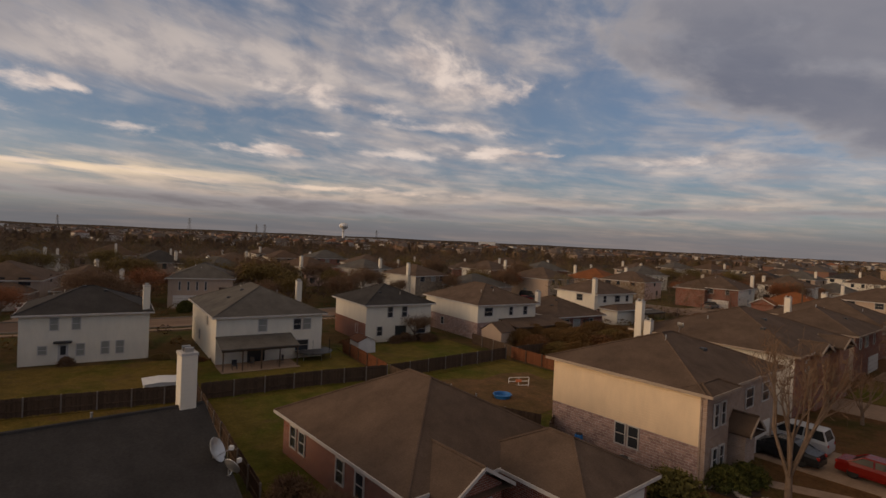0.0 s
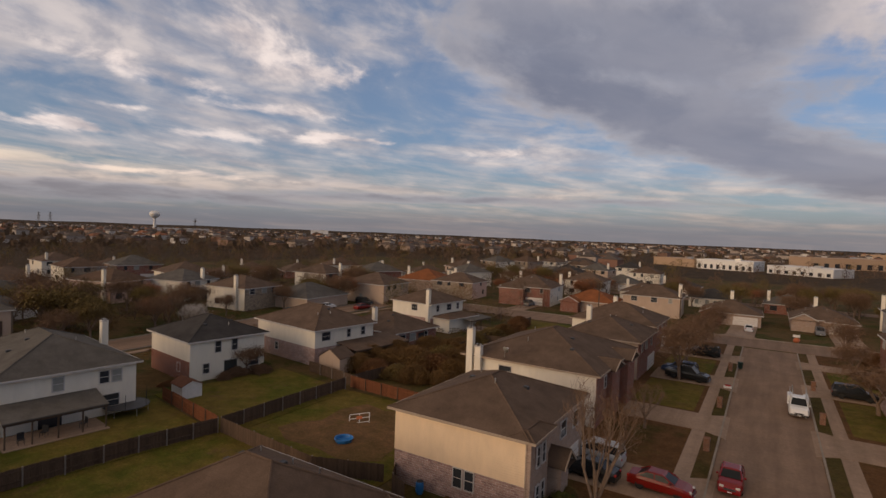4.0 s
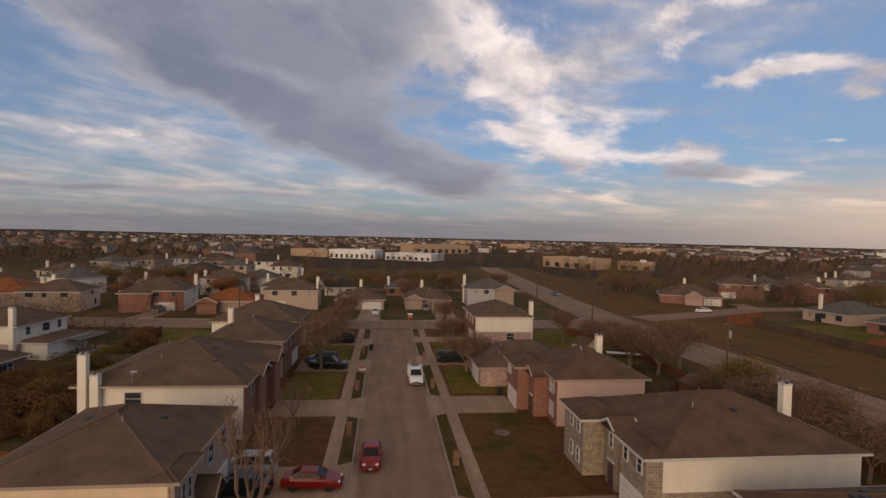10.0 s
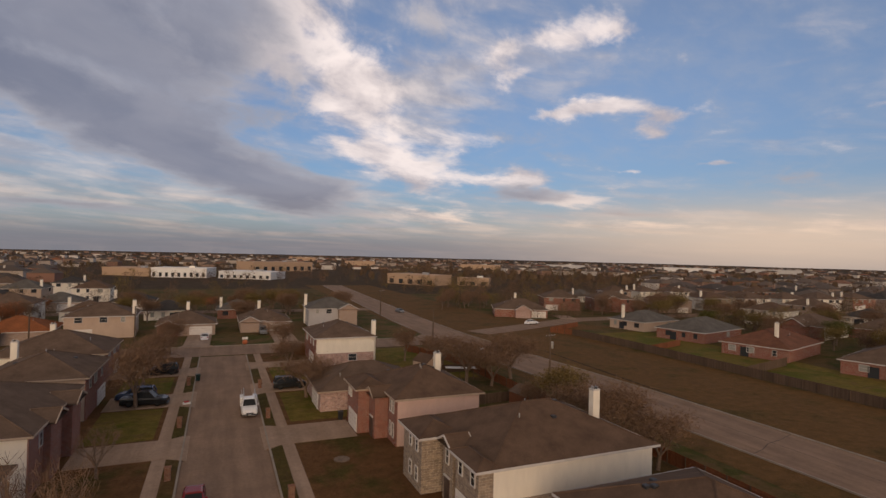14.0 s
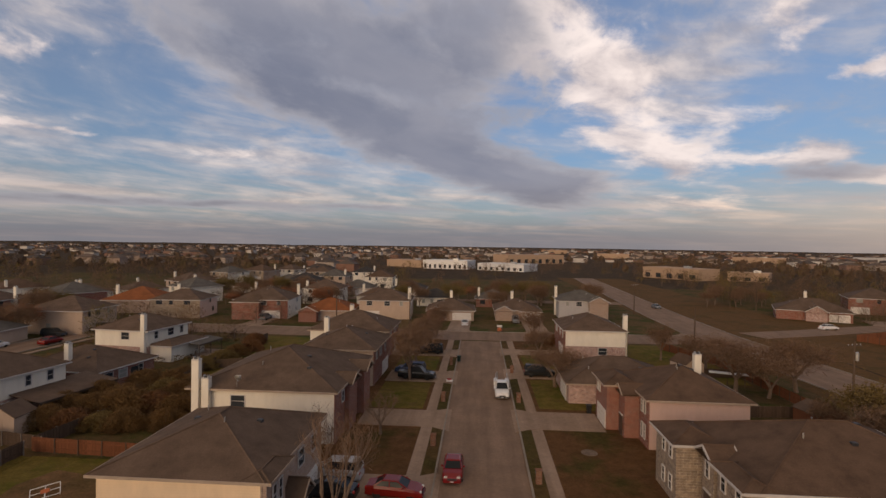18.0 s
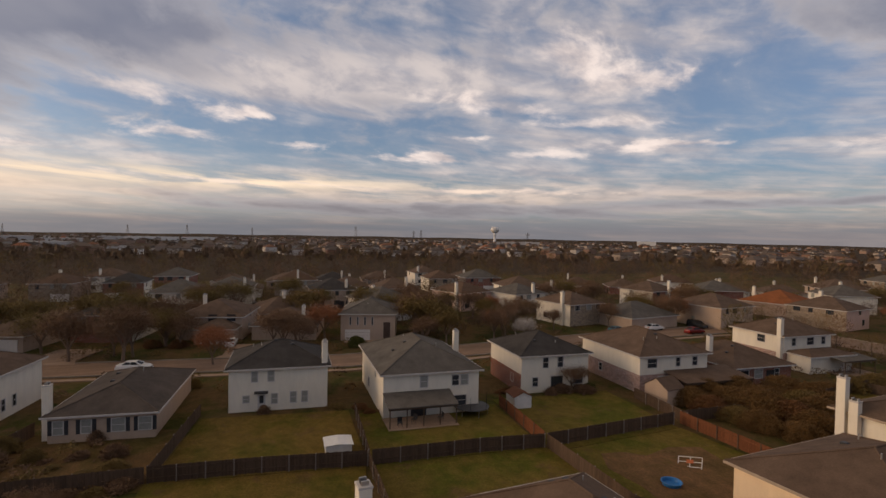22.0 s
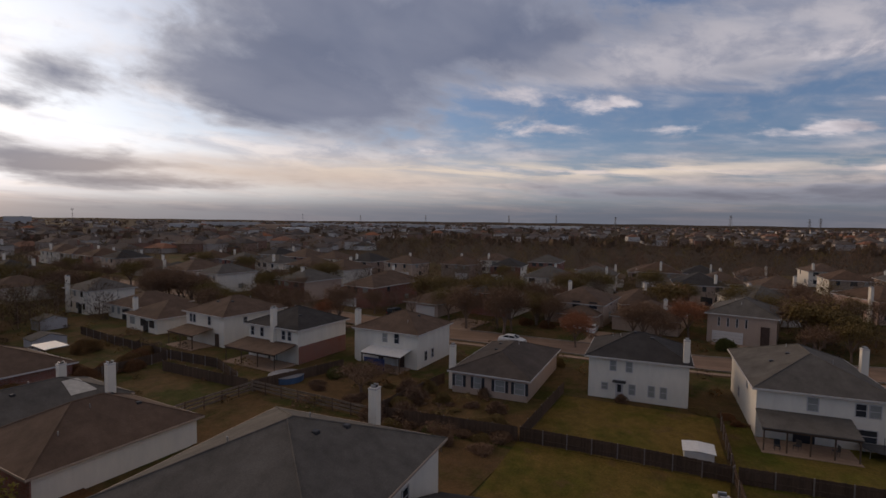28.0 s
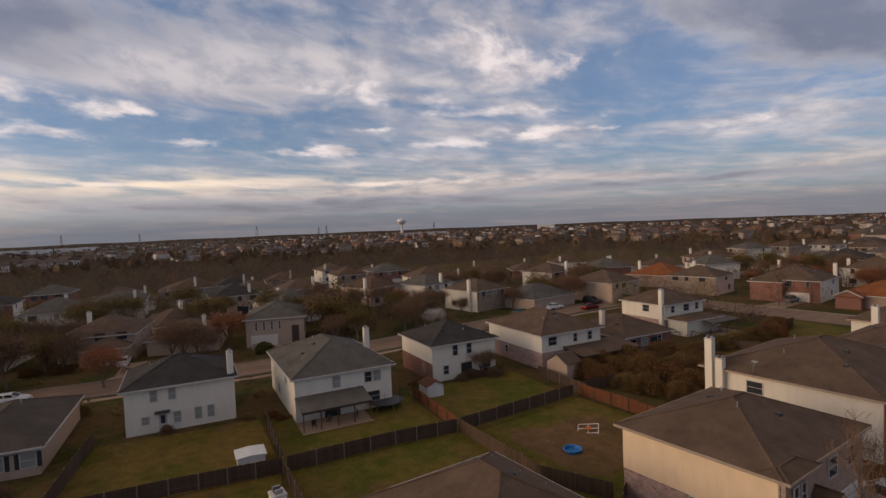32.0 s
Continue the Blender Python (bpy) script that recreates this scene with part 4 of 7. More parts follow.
house("white two-storey house over red brick with a dark roof", -63.5, 43.0, 10.6, 10.0, "W", rz=-7, eave=5.0, wall="white", roof="dark", group=W2, auto=False, low=None,
      wins=[("E", -1.5, 3.2, 0.9, 1.5, False, False), ("E", 0.7, 3.2, 0.9, 1.5, False, False), ("E", -3.0, 0.8, 0.9, 1.3, False, False), ("E", 3.4, 0.8, 1.6, 1.3, False, False), ("S", 2.5, 0.9, 0.9, 1.2, False, False)], doors=[("E", 5.32, 0.2, 1.7, 2.05)],
      panels=[("S", 0, 0.0, 10.4, 2.5, "brick")])
house("white two-storey house over pink brick with a brown roof", -59.6, 58.7, 14.0, 11.0, "W", rz=-7, eave=5.0, wall="white", low="pinkbrick", roof="brown", group=W2, auto=False,
      wins=[("E", -3.6, 3.3, 1.6, 1.3, False, False), ("E", 0.6, 3.3, 0.8, 1.3, False, False), ("E", 3.4, 3.3, 0.9, 1.3, False, False), ("S", -2, 0.9, 0.9, 1.2, False, False)], doors=[("E", 7.02, -1.6, 1.8, 2.05)])
house("low one-storey house with a brown roof", -56.5, 73.4, 12.6, 10.5, "W", rz=-7, eave=2.7, wall="brick", roof="brown", chim=(0, -3.6, 6.0), group=W2)
house("white two-storey house with a brown roof and lean-to", -60.0, 91.0, 10.0, 10.5, "W", rz=-6, eave=5.2, wall="white", low="pinkbrick", roof="brown", chim=(4.5, -5.5, 8.0), group=W2,
      extra=[(4.9, 9.0, -4.5, 4.5, 2.7, "hip", 0.3, "white")])
house("one-storey tan house with dark shutters and an ash-brown roof", -68.2, -8.3, 16.0, 9.4, "W", rz=-10, pitch=0.34, eave=2.7, wall="tan", roof="ash", chim=(6.8, -5.2, 5.4), group=W2, auto=False,
      wins=[("E", -3.8, 0.8, 1.0, 1.4, True, True), ("E", -1.4, 0.8, 1.0, 1.4, True, True), ("E", 1.4, 0.8, 1.3, 1.4, True, True), ("E", 3.8, 0.8, 1.3, 1.4, True, True)])
house("white two-storey house with a brown roof and white porch roof", -74.6, -25.0, 10.0, 10.4, "W", rz=-13, eave=5.0, wall="white", roof="brown", chim=(4.1, -5.6, 7.4), group=W2, auto=False,
      wins=[("E", -0.2, 3.3, 0.9, 1.3, False, True), ("E", 1.8, 3.3, 0.9, 1.5, False, False), ("E", -0.8, 0.6, 1.0, 1.6, False, False), ("N", 2.6, 0.8, 0.8, 1.4, False, False), ("N", 0.6, 0.8, 0.8, 1.4, False, False)], doors=[("E", 5.02, 2.6, 1.0, 2.05)])
house("white two-storey house with a black roof and covered patio", -72.6, -41.7, 10.4, 10.2, "W", rz=-15, eave=5.0, wall="white", roof="dark", chim=(5.5, 0.5, 7.8), group=W2, auto=False,
      wins=[("E", -4.2, 3.2, 0.8, 1.4, False, False), ("E", -2.2, 3.2, 0.8, 1.4, False, False), ("E", 2.2, 3.2, 0.8, 1.4, False, False), ("E", 3.4, 3.2, 0.8, 1.4, False, False)], panels=[("N", 0, 0.0, 10.3, 2.5, "brick")], doors=[("E", 5.22, 0, 1.7, 2.05)])
house("white two-storey house with dark windows and a brown roof", -78.8, -57.2, 12, 10.4, "W", rz=-19, eave=5.0, wall="white", roof="brown", group=W2, auto=False,
      wins=[("E", -3.8, 3.2, 0.8, 1.4, False, False), ("E", -2.8, 3.2, 0.8, 1.4, False, False), ("E", 1.4, 3.2, 0.9, 1.5, False, False), ("N", 2.0, 3.3, 0.8, 1.2, False, False)], doors=[("E", 6.02, 3.4, 1.0, 2.05)])
house("low one-storey house with a long brown roof", -91.5, -87.0, 12.0, 10.0, "W", rz=-19, eave=2.75, wall="white", roof="brown", group=W2, detail=1)
house("low one-storey house with a brown roof and white back wall", -83.6, -74.4, 12, 10.6, "W", rz=-19, eave=2.75, wall="white", roof="brown", chim=(5.0, -4.0, 5.6), group=W2, detail=1)
house("white two-storey house with a white chimney", -93.0, -101.6, 9.5, 10.0, "W", rz=-19, eave=5.0, wall="white", roof="grey", chim=(5.6, -2.0, 7.8), group=W2, detail=1)
house("one-storey house with a light metal roof patch", -98.0, -132.0, 12, 10, "W", rz=-19, eave=3.6, wall="white", roof="brown", chim=(3, -3.0, 6.8), group=W2, detail=1)
# across the second street
W3 = "houses across the second street"
house("two-storey tan house with tall windows and an arched porch", -105.0, 30.2, 13.0, 10.5, "E", rz=-20, eave=5.2, wall="tan", roof="grey", group=W3, auto=False, detail=2,
      wins=[("E", -3.4, 3.0, 0.45, 1.6, False, False), ("E", -2.0, 3.0, 0.45, 1.6, False, False), ("E", -0.6, 3.0, 0.45, 1.6, False, False), ("E", 0.8, 3.0, 0.45, 1.6, False, False)], doors=[("E", 6.52, 3.6, 1.3, 3.6)], garage=("E", -2.0, 4.8, 0.1))
house("one-storey house with a brown roof and dark porch", -111.0, 15.0, 13.0, 12.0, "E", rz=-18, eave=2.75, wall="tan", roof="brown", group=W3, detail=1, chim=(2, 3, 6.0))
house("tan house with a brown roof over two levels", -116.0, 1.8, 14.0, 12.0, "E", rz=-16, eave=4.4, wall="tan", roof="brown", group=W3, detail=1, extra=[(5, 11, -1.5, 5.4, 2.75, "hip", 0.42, "tan")], garage=("E", 2.0, 4.8, 4.1), chim=(-4, -4, 7.4))
house("two-storey house with a dark roof and white side wall", -119.8, -16.2, 14.0, 10.4, "E", rz=-16, eave=5.0, wall="white", face="brick", roof="dark", group=W3, detail=1)
house("one-storey tan house with a wide garage door", -115.0, -30.4, 12.6, 8.4, "E", rz=-18, eave=2.75, wall="tan", roof="brown", group=W3, detail=1, garage=("E", 1, 4.8, 0.1))
house("brick two-storey house with a long grey roof", -122.0, -46.6, 17.0, 9.4, "E", rz=-19, eave=5.0, wall="brick", face="brick", roof="brown", group=W3, detail=1, garage=("E", -3, 4.8, 0.1))
house("brick two-storey house with a pale side wall", -124.5, -68.0, 13.0, 11.0, "E", rz=-19, eave=5.0, wall="tan", face="brick", roof="grey", group=W3, detail=1, chim=(2, 0, 8.0))
house("white two-storey house with blue-grey roof", -128.5, -95.5, 12.5, 9.5, "E", rz=-19, eave=5.4, wall="white", roof="grey", group=W3, detail=1)
house("tan two-storey house with a brown roof", -138.0, -113.0, 14.0, 12.0, "E", rz=-19, eave=5.0, wall="tan", roof="brown", group=W3, detail=1)
house("white two-storey house with a grey roof and chimney beside a drive", -165.5, 6.0, 12.0, 12.0, "E", rz=-10, eave=5.0, wall="white", roof="grey", group=W3, detail=1, chim=(5.0, 4.0, 7.6))
house("white two-storey house with a stone front and white chimney", -106.0, 81.0, 12.0, 10.5, "E", rz=6, eave=5.0, wall="white", face="stone", roof="brown", chim=(3.6, -5.6, 7.8), group=W3, detail=2)
house("white two-storey house with a grey roof and chimney", -128.0, 79.5, 12.0, 11.0, "W", rz=10, eave=5.0, wall="white", roof="grey", group=W3, detail=1, chim=(5.6, 1, 7.8))
house("pale pink two-storey house with a red-brown roof", -136.0, 66.0, 13.0, 11.0, "W", rz=14, eave=5.0, wall="pink", roof="tan", group=W3, detail=1, chim=(5, -6, 7.8))
house("two-storey house with white side and brick front", -124.0, 125.0, 12.0, 12.0, "E", rz=8, eave=5.0, wall="white", face="brick", roof="brown", group=W3, detail=1, chim=(6.4, 1, 8.0))
house("low house with a dark grey roof", -97.5, 93.5, 13.0, 15.0, "E", rz=4, eave=2.75, wall="tan", roof="grey", group=W3, detail=1)
house("tan two-storey house with dark vehicles before it", -91.5, 113.0, 13.0, 12.0, "E", rz=4, eave=5.0, wall="tan", roof="brown", group=W3, detail=1)
house("one-storey house with an orange-brown roof", -98.0, 148.0, 15.0, 15.0, "S", rz=10, eave=3.6, wall="tanbrick", roof="rust", group=W3, detail=1, chim=(-5, -4, 7.5))
house("two-storey house with pale stone front and white chimney", -80.0, 139.0, 13.0, 11.0, "S", rz=5, eave=4.8, wall="pink", face="stone", roof="brown", group=W3, detail=1, chim=(-4, 5, 8.0))
# beyond the cross street
N1 = "houses across the cross street"
house("red-brick two-storey house with a white side wall", -58.0, 143.0, 14.0, 14.0, "S", rz=5, eave=5.0, wall="white", face="brick", roof="brown", chim=(6.8, 5.0, 8.2), garage=("S", 2.6, 4.8, 0.1), group=N1, detail=2, extra=[(-7, 0, -9.0, -6.5, 4.6, "hip", 0.4, "brick")])
house("one-storey house with a rust-orange roof", -40.0, 141.0, 13.0, 12.0, "S", rz=4, eave=2.75, wall="tanbrick", roof="rust", group=N1, detail=2, extra=[(-6.5, -2, -8.5, -5.5, 2.7, "gable_y", 0.5, "brick")])
house("two-storey tan house with a brown roof and white chimney", -25.5, 146.5, 13.6, 12.0, "S", rz=3, eave=5.0, wall="tan", roof="brown", chim=(6.6, -4.8, 8.4), group=N1, detail=2, garage=("S", -3.6, 4.4, 0.1))
house("one-storey brick house with a cream garage door", -7.6, 146.3, 12.4, 12.0, "S", rz=2, eave=2.75, wall="tanbrick", roof="brown", chim=(0.0, 3.0, 7.2), garage=("S", 3.0, 5.0, 0.1), group=N1, detail=2, extra=[(-6.2, -1.8, -7.4, -5.5, 2.7, "gable_y", 0.5, "brick")])
house("one-storey brick house with a gabled porch", 10.6, 150.0, 12.0, 12.0, "S", rz=0, eave=2.75, wall="tanbrick", roof="brown", chim=(-1.0, 3.0, 7.0), garage=("S", 3.4, 4.8, 2.1), group=N1, detail=2, extra=[(-6.0, -1.4, -7.8, -5.5, 2.7, "gable_y", 0.5, "tanbrick"), (0.6, 6.0, -8.0, -5.0, 2.7, "hip", 0.5, "tanbrick")])
house("two-storey grey house with a white chimney", 29.2, 155.0, 13.2, 12.0, "S", rz=-2, eave=5.0, wall="grey", roof="grey", chim=(-6.6, 2.0, 8.4), group=N1, detail=2, extra=[(1.5, 6.5, -8.0, -5.5, 5.0, "gable_y", 0.5, "tanbrick")])
# beyond the wide road
E1 = "houses beyond the wide road"
house("one-storey brick house with a white garage and chimney", 98.0, 163.0, 18.0, 14.0, "S", rz=-25, eave=2.75, wall="brick", roof="brown", chim=(-1.0, 4.0, 7.5), garage=("S", 6.0, 4.8, 0.1), group=E1, detail=2, extra=[(-2, 3, -9.0, -6.5, 2.7, "gable_y", 0.6, "pinkbrick")])
house("two-storey orange-brick house beyond the wide road", 127.0, 180.0, 14.0, 14.0, "S", rz=-25, eave=5.0, wall="brick", face="brick", roof="brown", group=E1, detail=1, garage=("S", -4, 4.8, 0.1))
house("two-storey brick house with gabled front", 146.0, 172.0, 16.0, 12.0, "S", rz=-20, eave=5.0, wall="brick", face="brick", roof="brown", group=E1, detail=1, chim=(5, 0, 8.2), extra=[(-4, 1, -8.5, -6, 5.0, "gable_y", 0.5, "brick")])
house("two-storey house with a white garage beyond the road", 168.0, 163.0, 14.0, 12.0, "S", rz=-15, eave=4.8, wall="tanbrick", roof="brown", group=E1, detail=1, garage=("S", 3, 4.8, 0.1))
house("one-storey house with a grey roof and back yard", 119.0, 125.0, 16.0, 12.0, "E", rz=10, eave=2.75, wall="tan", roof="grey", group=E1, detail=1, chim=(-7, 2, 7.0))
house("one-storey house with a broad grey-green roof", 120.0, 105.5, 20.0, 13.0, "E", rz=14, eave=2.75, wall="brick", roof="grey", group=E1, detail=1)
house("one-storey red-brick house with a white chimney", 117.0, 83.0, 20.0, 13.5, "E", rz=16, eave=2.75, wall="brick", face="brick", roof="red", chim=(-5.2, -2.8, 7.6), group=E1, detail=2)
house("one-storey brick house with a pale garage wing", 121.0, 60.0, 20.0, 14.0, "E", rz=16, eave=2.75, wall="brick", roof="brown", chim=(-6, -4, 7.2), group=E1, detail=2, extra=[(-12, -6, -9, -3, 2.7, "hip", 0.5, "tan")])
house("one-storey brick house along the far fence", 124.0, 37.0, 18.0, 14.0, "E", rz=16, eave=2.75, wall="brick", roof="brown", group=E1, detail=1)
house("two-storey house with a white upper storey", 172.0, 122.0, 12.0, 12.0, "W", rz=10, eave=5.0, wall="white", roof="tan", group=E1, detail=1)
house("house with a gabled brick front and brown roof", 158.0, 100.0, 16.0, 13.0, "W", rz=10, eave=3.6, wall="white", face="brick", roof="brown", group=E1, detail=1, extra=[(-11, -7, -3, 3, 3.6, "gable_x", 0.6, "brick")])
# ---- end placed houses ----

# houses that fill the streets further out
TAKEN = [(o.location.x, o.location.y) for o in scene.objects if o.name.startswith("house") and o.parent is None]


def free(x, y, r):
    return all((x - a) ** 2 + (y - b) ** 2 > r * r for a, b in TAKEN)


def street_row(x0, y0, x1, y1, rz, front, group, seed, step=16.5):
    rng = random.Random(seed)
    ln = math.hypot(x1 - x0, y1 - y0)
    k = int(ln / step)
    for i in range(k + 1):
        u = i / max(k, 1)
        x, y = x0 + (x1 - x0) * u + rng.uniform(-1, 1), y0 + (y1 - y0) * u + rng.uniform(-1, 1)
        if not free(x, y, 15.5):
            continue
        TAKEN.append((x, y))
        tall = rng.random() < 0.55
        wall = rng.choice(("white", "white", "tan", "white", "tanbrick", "brick"))
        roof = rng.choice(("brown", "brown", "grey", "tan", "dark", "brown"))
        sz = (rng.uniform(10.5, 13.5), rng.uniform(10.5, 13.5))
        house(("two-storey" if tall else "one-storey") + " %s house with a %s roof further down the street" % ({"tanbrick": "tan-brick", "brick": "red-brick"}.get(wall, wall), {"tan": "light brown", "dark": "dark"}.get(roof, roof)),
              x, y, *sz, front, rz=rz + rng.uniform(-4, 4), eave=5.1 if tall else 2.75, wall=wall, face=rng.choice(("brick", "stone", None)), roof=roof, pitch=0.45,
              chim=(rng.choice((-1, 1)) * sz[0] * 0.42, rng.uniform(-4, 4), rng.uniform(7.4, 8.4) if tall else 6.2) if rng.random() < 0.75 else None, detail=1, group=group, seed=i,
              garage=(front, rng.choice((-2.5, 2.5)), 4.8, 0.1))


G3 = "houses of the streets further west"
street_row(-128, 14, -122, 62, 12, "E", W3, 1)
street_row(-155, -8, -146, 90, -8, "W", G3, 2)
street_row(-186, -40, -178, 110, -8, "E", G3, 3)
street_row(-208, -30, -205, 100, -8, "W", G3, 4)
street_row(-150, -55, -175, -135, -19, "W", G3, 5)
street_row(-182, -60, -205, -140, -19, "E", G3, 6)
street_row(-150, -130, -185, -230, -19, "E", G3, 7)
street_row(-108, -140, -140, -230, -19, "W", G3, 8)
street_row(-78, -130, -112, -230, -19, "E", G3, 9)
street_row(-150, 108, -95, 172, -30, "S", G3, 10)
street_row(-165, 130, -110, 195, -30, "N", G3, 11)
G4 = "houses of the streets further north"
street_row(-72, 176, 5, 178, 0, "N", G4, 12)
street_row(-90, 206, -28, 208, 0, "S", G4, 13)
street_row(-85, 234, -45, 240, 0, "N", G4, 14)
street_row(-130, 236, -95, 300, -20, "S", G4, 15)
street_row(-100, 264, -60, 272, 0, "S", G4, 16)
G5 = "houses beyond the wide road further east"
street_row(175, 90, 190, 20, 10, "W", G5, 17)
street_row(195, 165, 290, 150, -10, "S", G5, 18)
street_row(205, 130, 225, 40, 10, "E", G5, 19)
street_row(160, 210, 300, 190, -10, "N", G5, 20)
street_row(30, -14, 4, -90, -19, "W", "houses along the street", 21)
street_row(-8, -122, -22, -160, -19, "W", "houses along the street", 22)
# ---- end houses ----

# ---- yards, roads and drives ----
def sheet(name, label, x0, x1, y0, y1, z, material, category="grass", nx=1, ny=1):
    g = Geo()
    g.loft([[(x0, y0, z), (x1, y0, z), (x1, y0, z - 0.2), (x0, y0, z - 0.2)], [(x0, y1, z), (x1, y1, z), (x1, y1, z - 0.2), (x0, y1, z - 0.2)]])
    return tagged(part(name, g, material), label, category, kind="structure")


def patch(name, label, pts, z, material, category="grass"):
    return tagged(part(name, Geo().loft([[(*p, z - 0.2) for p in pts], [(*p, z) for p in pts]]), material), label, category, kind="structure")


sheet("neighbourhood_ground", "dry winter grass between the houses", -240, 48, -260, 300, -0.03, YARD)
sheet("far_east_ground", "dry winter grass beyond the wide road", 88.2, 320, -120, 260, -0.03, YARD)
sheet("road_verge_ground", "wide mown field beside the wide road", 48, 88.2, -180, 330, -0.02, FIELD)
patch("lawn_1", "green back lawn inside a board fence", [(-45.2, 13.1), (-13.5, 10.2), (-13.5, 30), (-42.8, 30.2)], 0.038, LAWN)
patch("lawn_2", "green back lawn with a white shed", [(-48.6, -4.6), (-63.5, -1), (-60.5, 14.8), (-45.4, 12.9)], 0.02, LAWNB)
patch("lawn_3", "green back lawn with a trampoline", [(-45.4, 13.3), (-59, 15.2), (-56.5, 32.0), (-43.0, 30.0)], 0.025, LAWN)
patch("lawn_4", "green back lawn by a white house", [(-41.8, 30.4), (-58, 32.6), (-56, 49), (-42.0, 47)], 0.02, LAWN)
patch("lawn_5", "worn back yard with bare soil", [(-41.6, 30.4), (-24.5, 30), (-24.5, 47.2), (-41.9, 47.2)], 0.03, LAWN)
patch("bare_soil", "worn brown soil in the middle of a back yard", [(-39.6, 34.2), (-36.8, 32.6), (-33.0, 32.9), (-29.6, 32.2), (-27.2, 34.0), (-27.8, 37.6), (-26.6, 41.0), (-28.4, 44.2), (-31.6, 45.4), (-34.4, 44.0), (-37.2, 44.6), (-38.4, 41.6), (-37.6, 38.0), (-39.2, 36.4)], 0.046, SOIL)
patch("rough_yard", "rough brown yard with scattered brush", [(-47.2, -5.2), (-49.8, -20), (-64.6, -16.4), (-60.8, -2.2)], 0.010, ROUGH)
patch("rough_yard_south", "dry yard behind a rail fence", [(-50.0, -20.8), (-54.4, -37.4), (-67.0, -31.5), (-64.4, -16.6)], 0.014, ROUGH)
patch("lawn_6", "green back lawn behind a dark-roofed house", [(-48.6, -5), (-33, -8), (-33, 9.5), (-45.2, 12.6)], 0.028, LAWNB)
patch("lawn_7", "green back lawn by a rail fence", [(-52, -36), (-40, -38), (-36, -8), (-46.5, -5)], 0.02, ROUGH)
patch("lawn_8", "dry back lawn behind a two-storey house", [(-60, -56), (-46, -62), (-46, -41), (-54, -37)], 0.02, YARD)
patch("lawn_9", "green lawn beyond a low house", [(-46, 76), (-30, 76), (-30, 110), (-46, 112)], 0.02, LAWN)
patch("lawn_10", "green side lawn of a corner house", [(24, 82), (41, 82), (41, 112), (26.5, 112)], 0.02, LAWN)
patch("lawn_11", "green back lawn beyond the far fence", [(89, 20), (110, 20), (114, 119), (90, 119)], 0.02, LAWN)
patch("lawn_12", "dry grass corner by the road", [(66, 120), (110, 128), (96, 152), (68, 190)], 0.02, FIELD)

for nm, x0, x1, y0, y1 in (("front_plot_1", -13.6, -6.78, 65.2, 77.2), ("front_plot_2", -13.6, -6.78, 85.0, 95.2), ("front_plot_3", 7.78, 16.4, 66.8, 80.6), ("front_plot_4", 7.78, 15.0, 87.2, 98.2)):
    patch(nm, "greener front lawn between two driveways", [(x0, y0), ((x0 + x1) / 2, y0 - 0.2), (x1, y0), (x1, y1), ((x0 + x1) / 2, y1 + 0.3), (x0, y1)], 0.138, LAWN)
CROSS = [(46.5, 119.5), (20, 118.5), (0, 118.2), (-30, 118.6), (-60, 119.5), (-79, 120)]
tagged(part("cross_street", ribbon(Geo(), CROSS, 5.2, -5.2, -0.06, 0.015), ROADC), "concrete street crossing the end of the road", "road", kind="structure")
tagged(part("cross_kerb", ribbon(Geo(), CROSS, -5.4, -5.2, -0.06, 0.15), KERBC), "raised kerb of the cross street", "kerb", kind="structure")
SEAM = plain("tar_seam", (0.085, 0.062, 0.048), 0.9)
SECOND = [(-84.5, 125), (-86.5, 80), (-85.0, 45), (-84.5, 20), (-88.5, 0), (-92.5, -20), (-99, -40), (-107, -63), (-142, -165)]
tagged(part("second_street", ribbon(Geo(), SECOND, 4.1, -4.1, -0.06, 0.02), ROADC), "pale concrete street behind the houses", "road", kind="structure")
for nm, d in (("second_kerb_east", 4.2), ("second_kerb_west", -4.2)):
    tagged(part(nm, ribbon(Geo(), SECOND, d + 0.1, d - 0.1, -0.06, 0.15), KERBC), "raised kerb of the second street", "kerb", kind="structure")
tagged(part("second_pavement", ribbon(Geo(), SECOND, 5.6, 6.8, -0.06, 0.10), WALKC), "narrow pavement along the second street", "pavement", kind="structure")
WIDE = [(58.7, -180), (58.7, 35), (57.8, 62), (55.6, 92), (54.0, 125), (54.6, 160), (56.8, 200), (60, 260), (64, 330)]
tagged(part("wide_road", ribbon(Geo(), WIDE, 5.5, -5.5, -0.06, 0.03), ROADC), "wide concrete road beside a mown field", "road", kind="structure")
for nm, d in (("wide_kerb_west", 5.6), ("wide_kerb_east", -5.6)):
    tagged(part(nm, ribbon(Geo(), WIDE, d + 0.1, d - 0.1, -0.06, 0.16), KERBC), "raised kerb of the wide road", "kerb", kind="structure")
patch("road_mouth", "flared concrete mouth of the cross street", [(45, 113.6), (49, 112.0), (51.9, 106), (52.2, 140), (49, 130), (45, 125.4)], 0.022, ROADC, "road")
tagged(part("side_road", ribbon(Geo(), [(64, 128), (80, 134), (110, 147), (180, 150), (300, 140)], 4.0, -4.0, -0.06, 0.026), ROADC), "concrete side road beyond the wide road", "road", kind="structure")
tagged(part("dirt_track", ribbon(Geo(), [(63.0, -120), (63.4, 20), (64.2, 60), (66.5, 100)], 0.25, -0.25, -0.05, 0.012), EARTH), "narrow worn dirt line beside the road", "track", kind="structure")
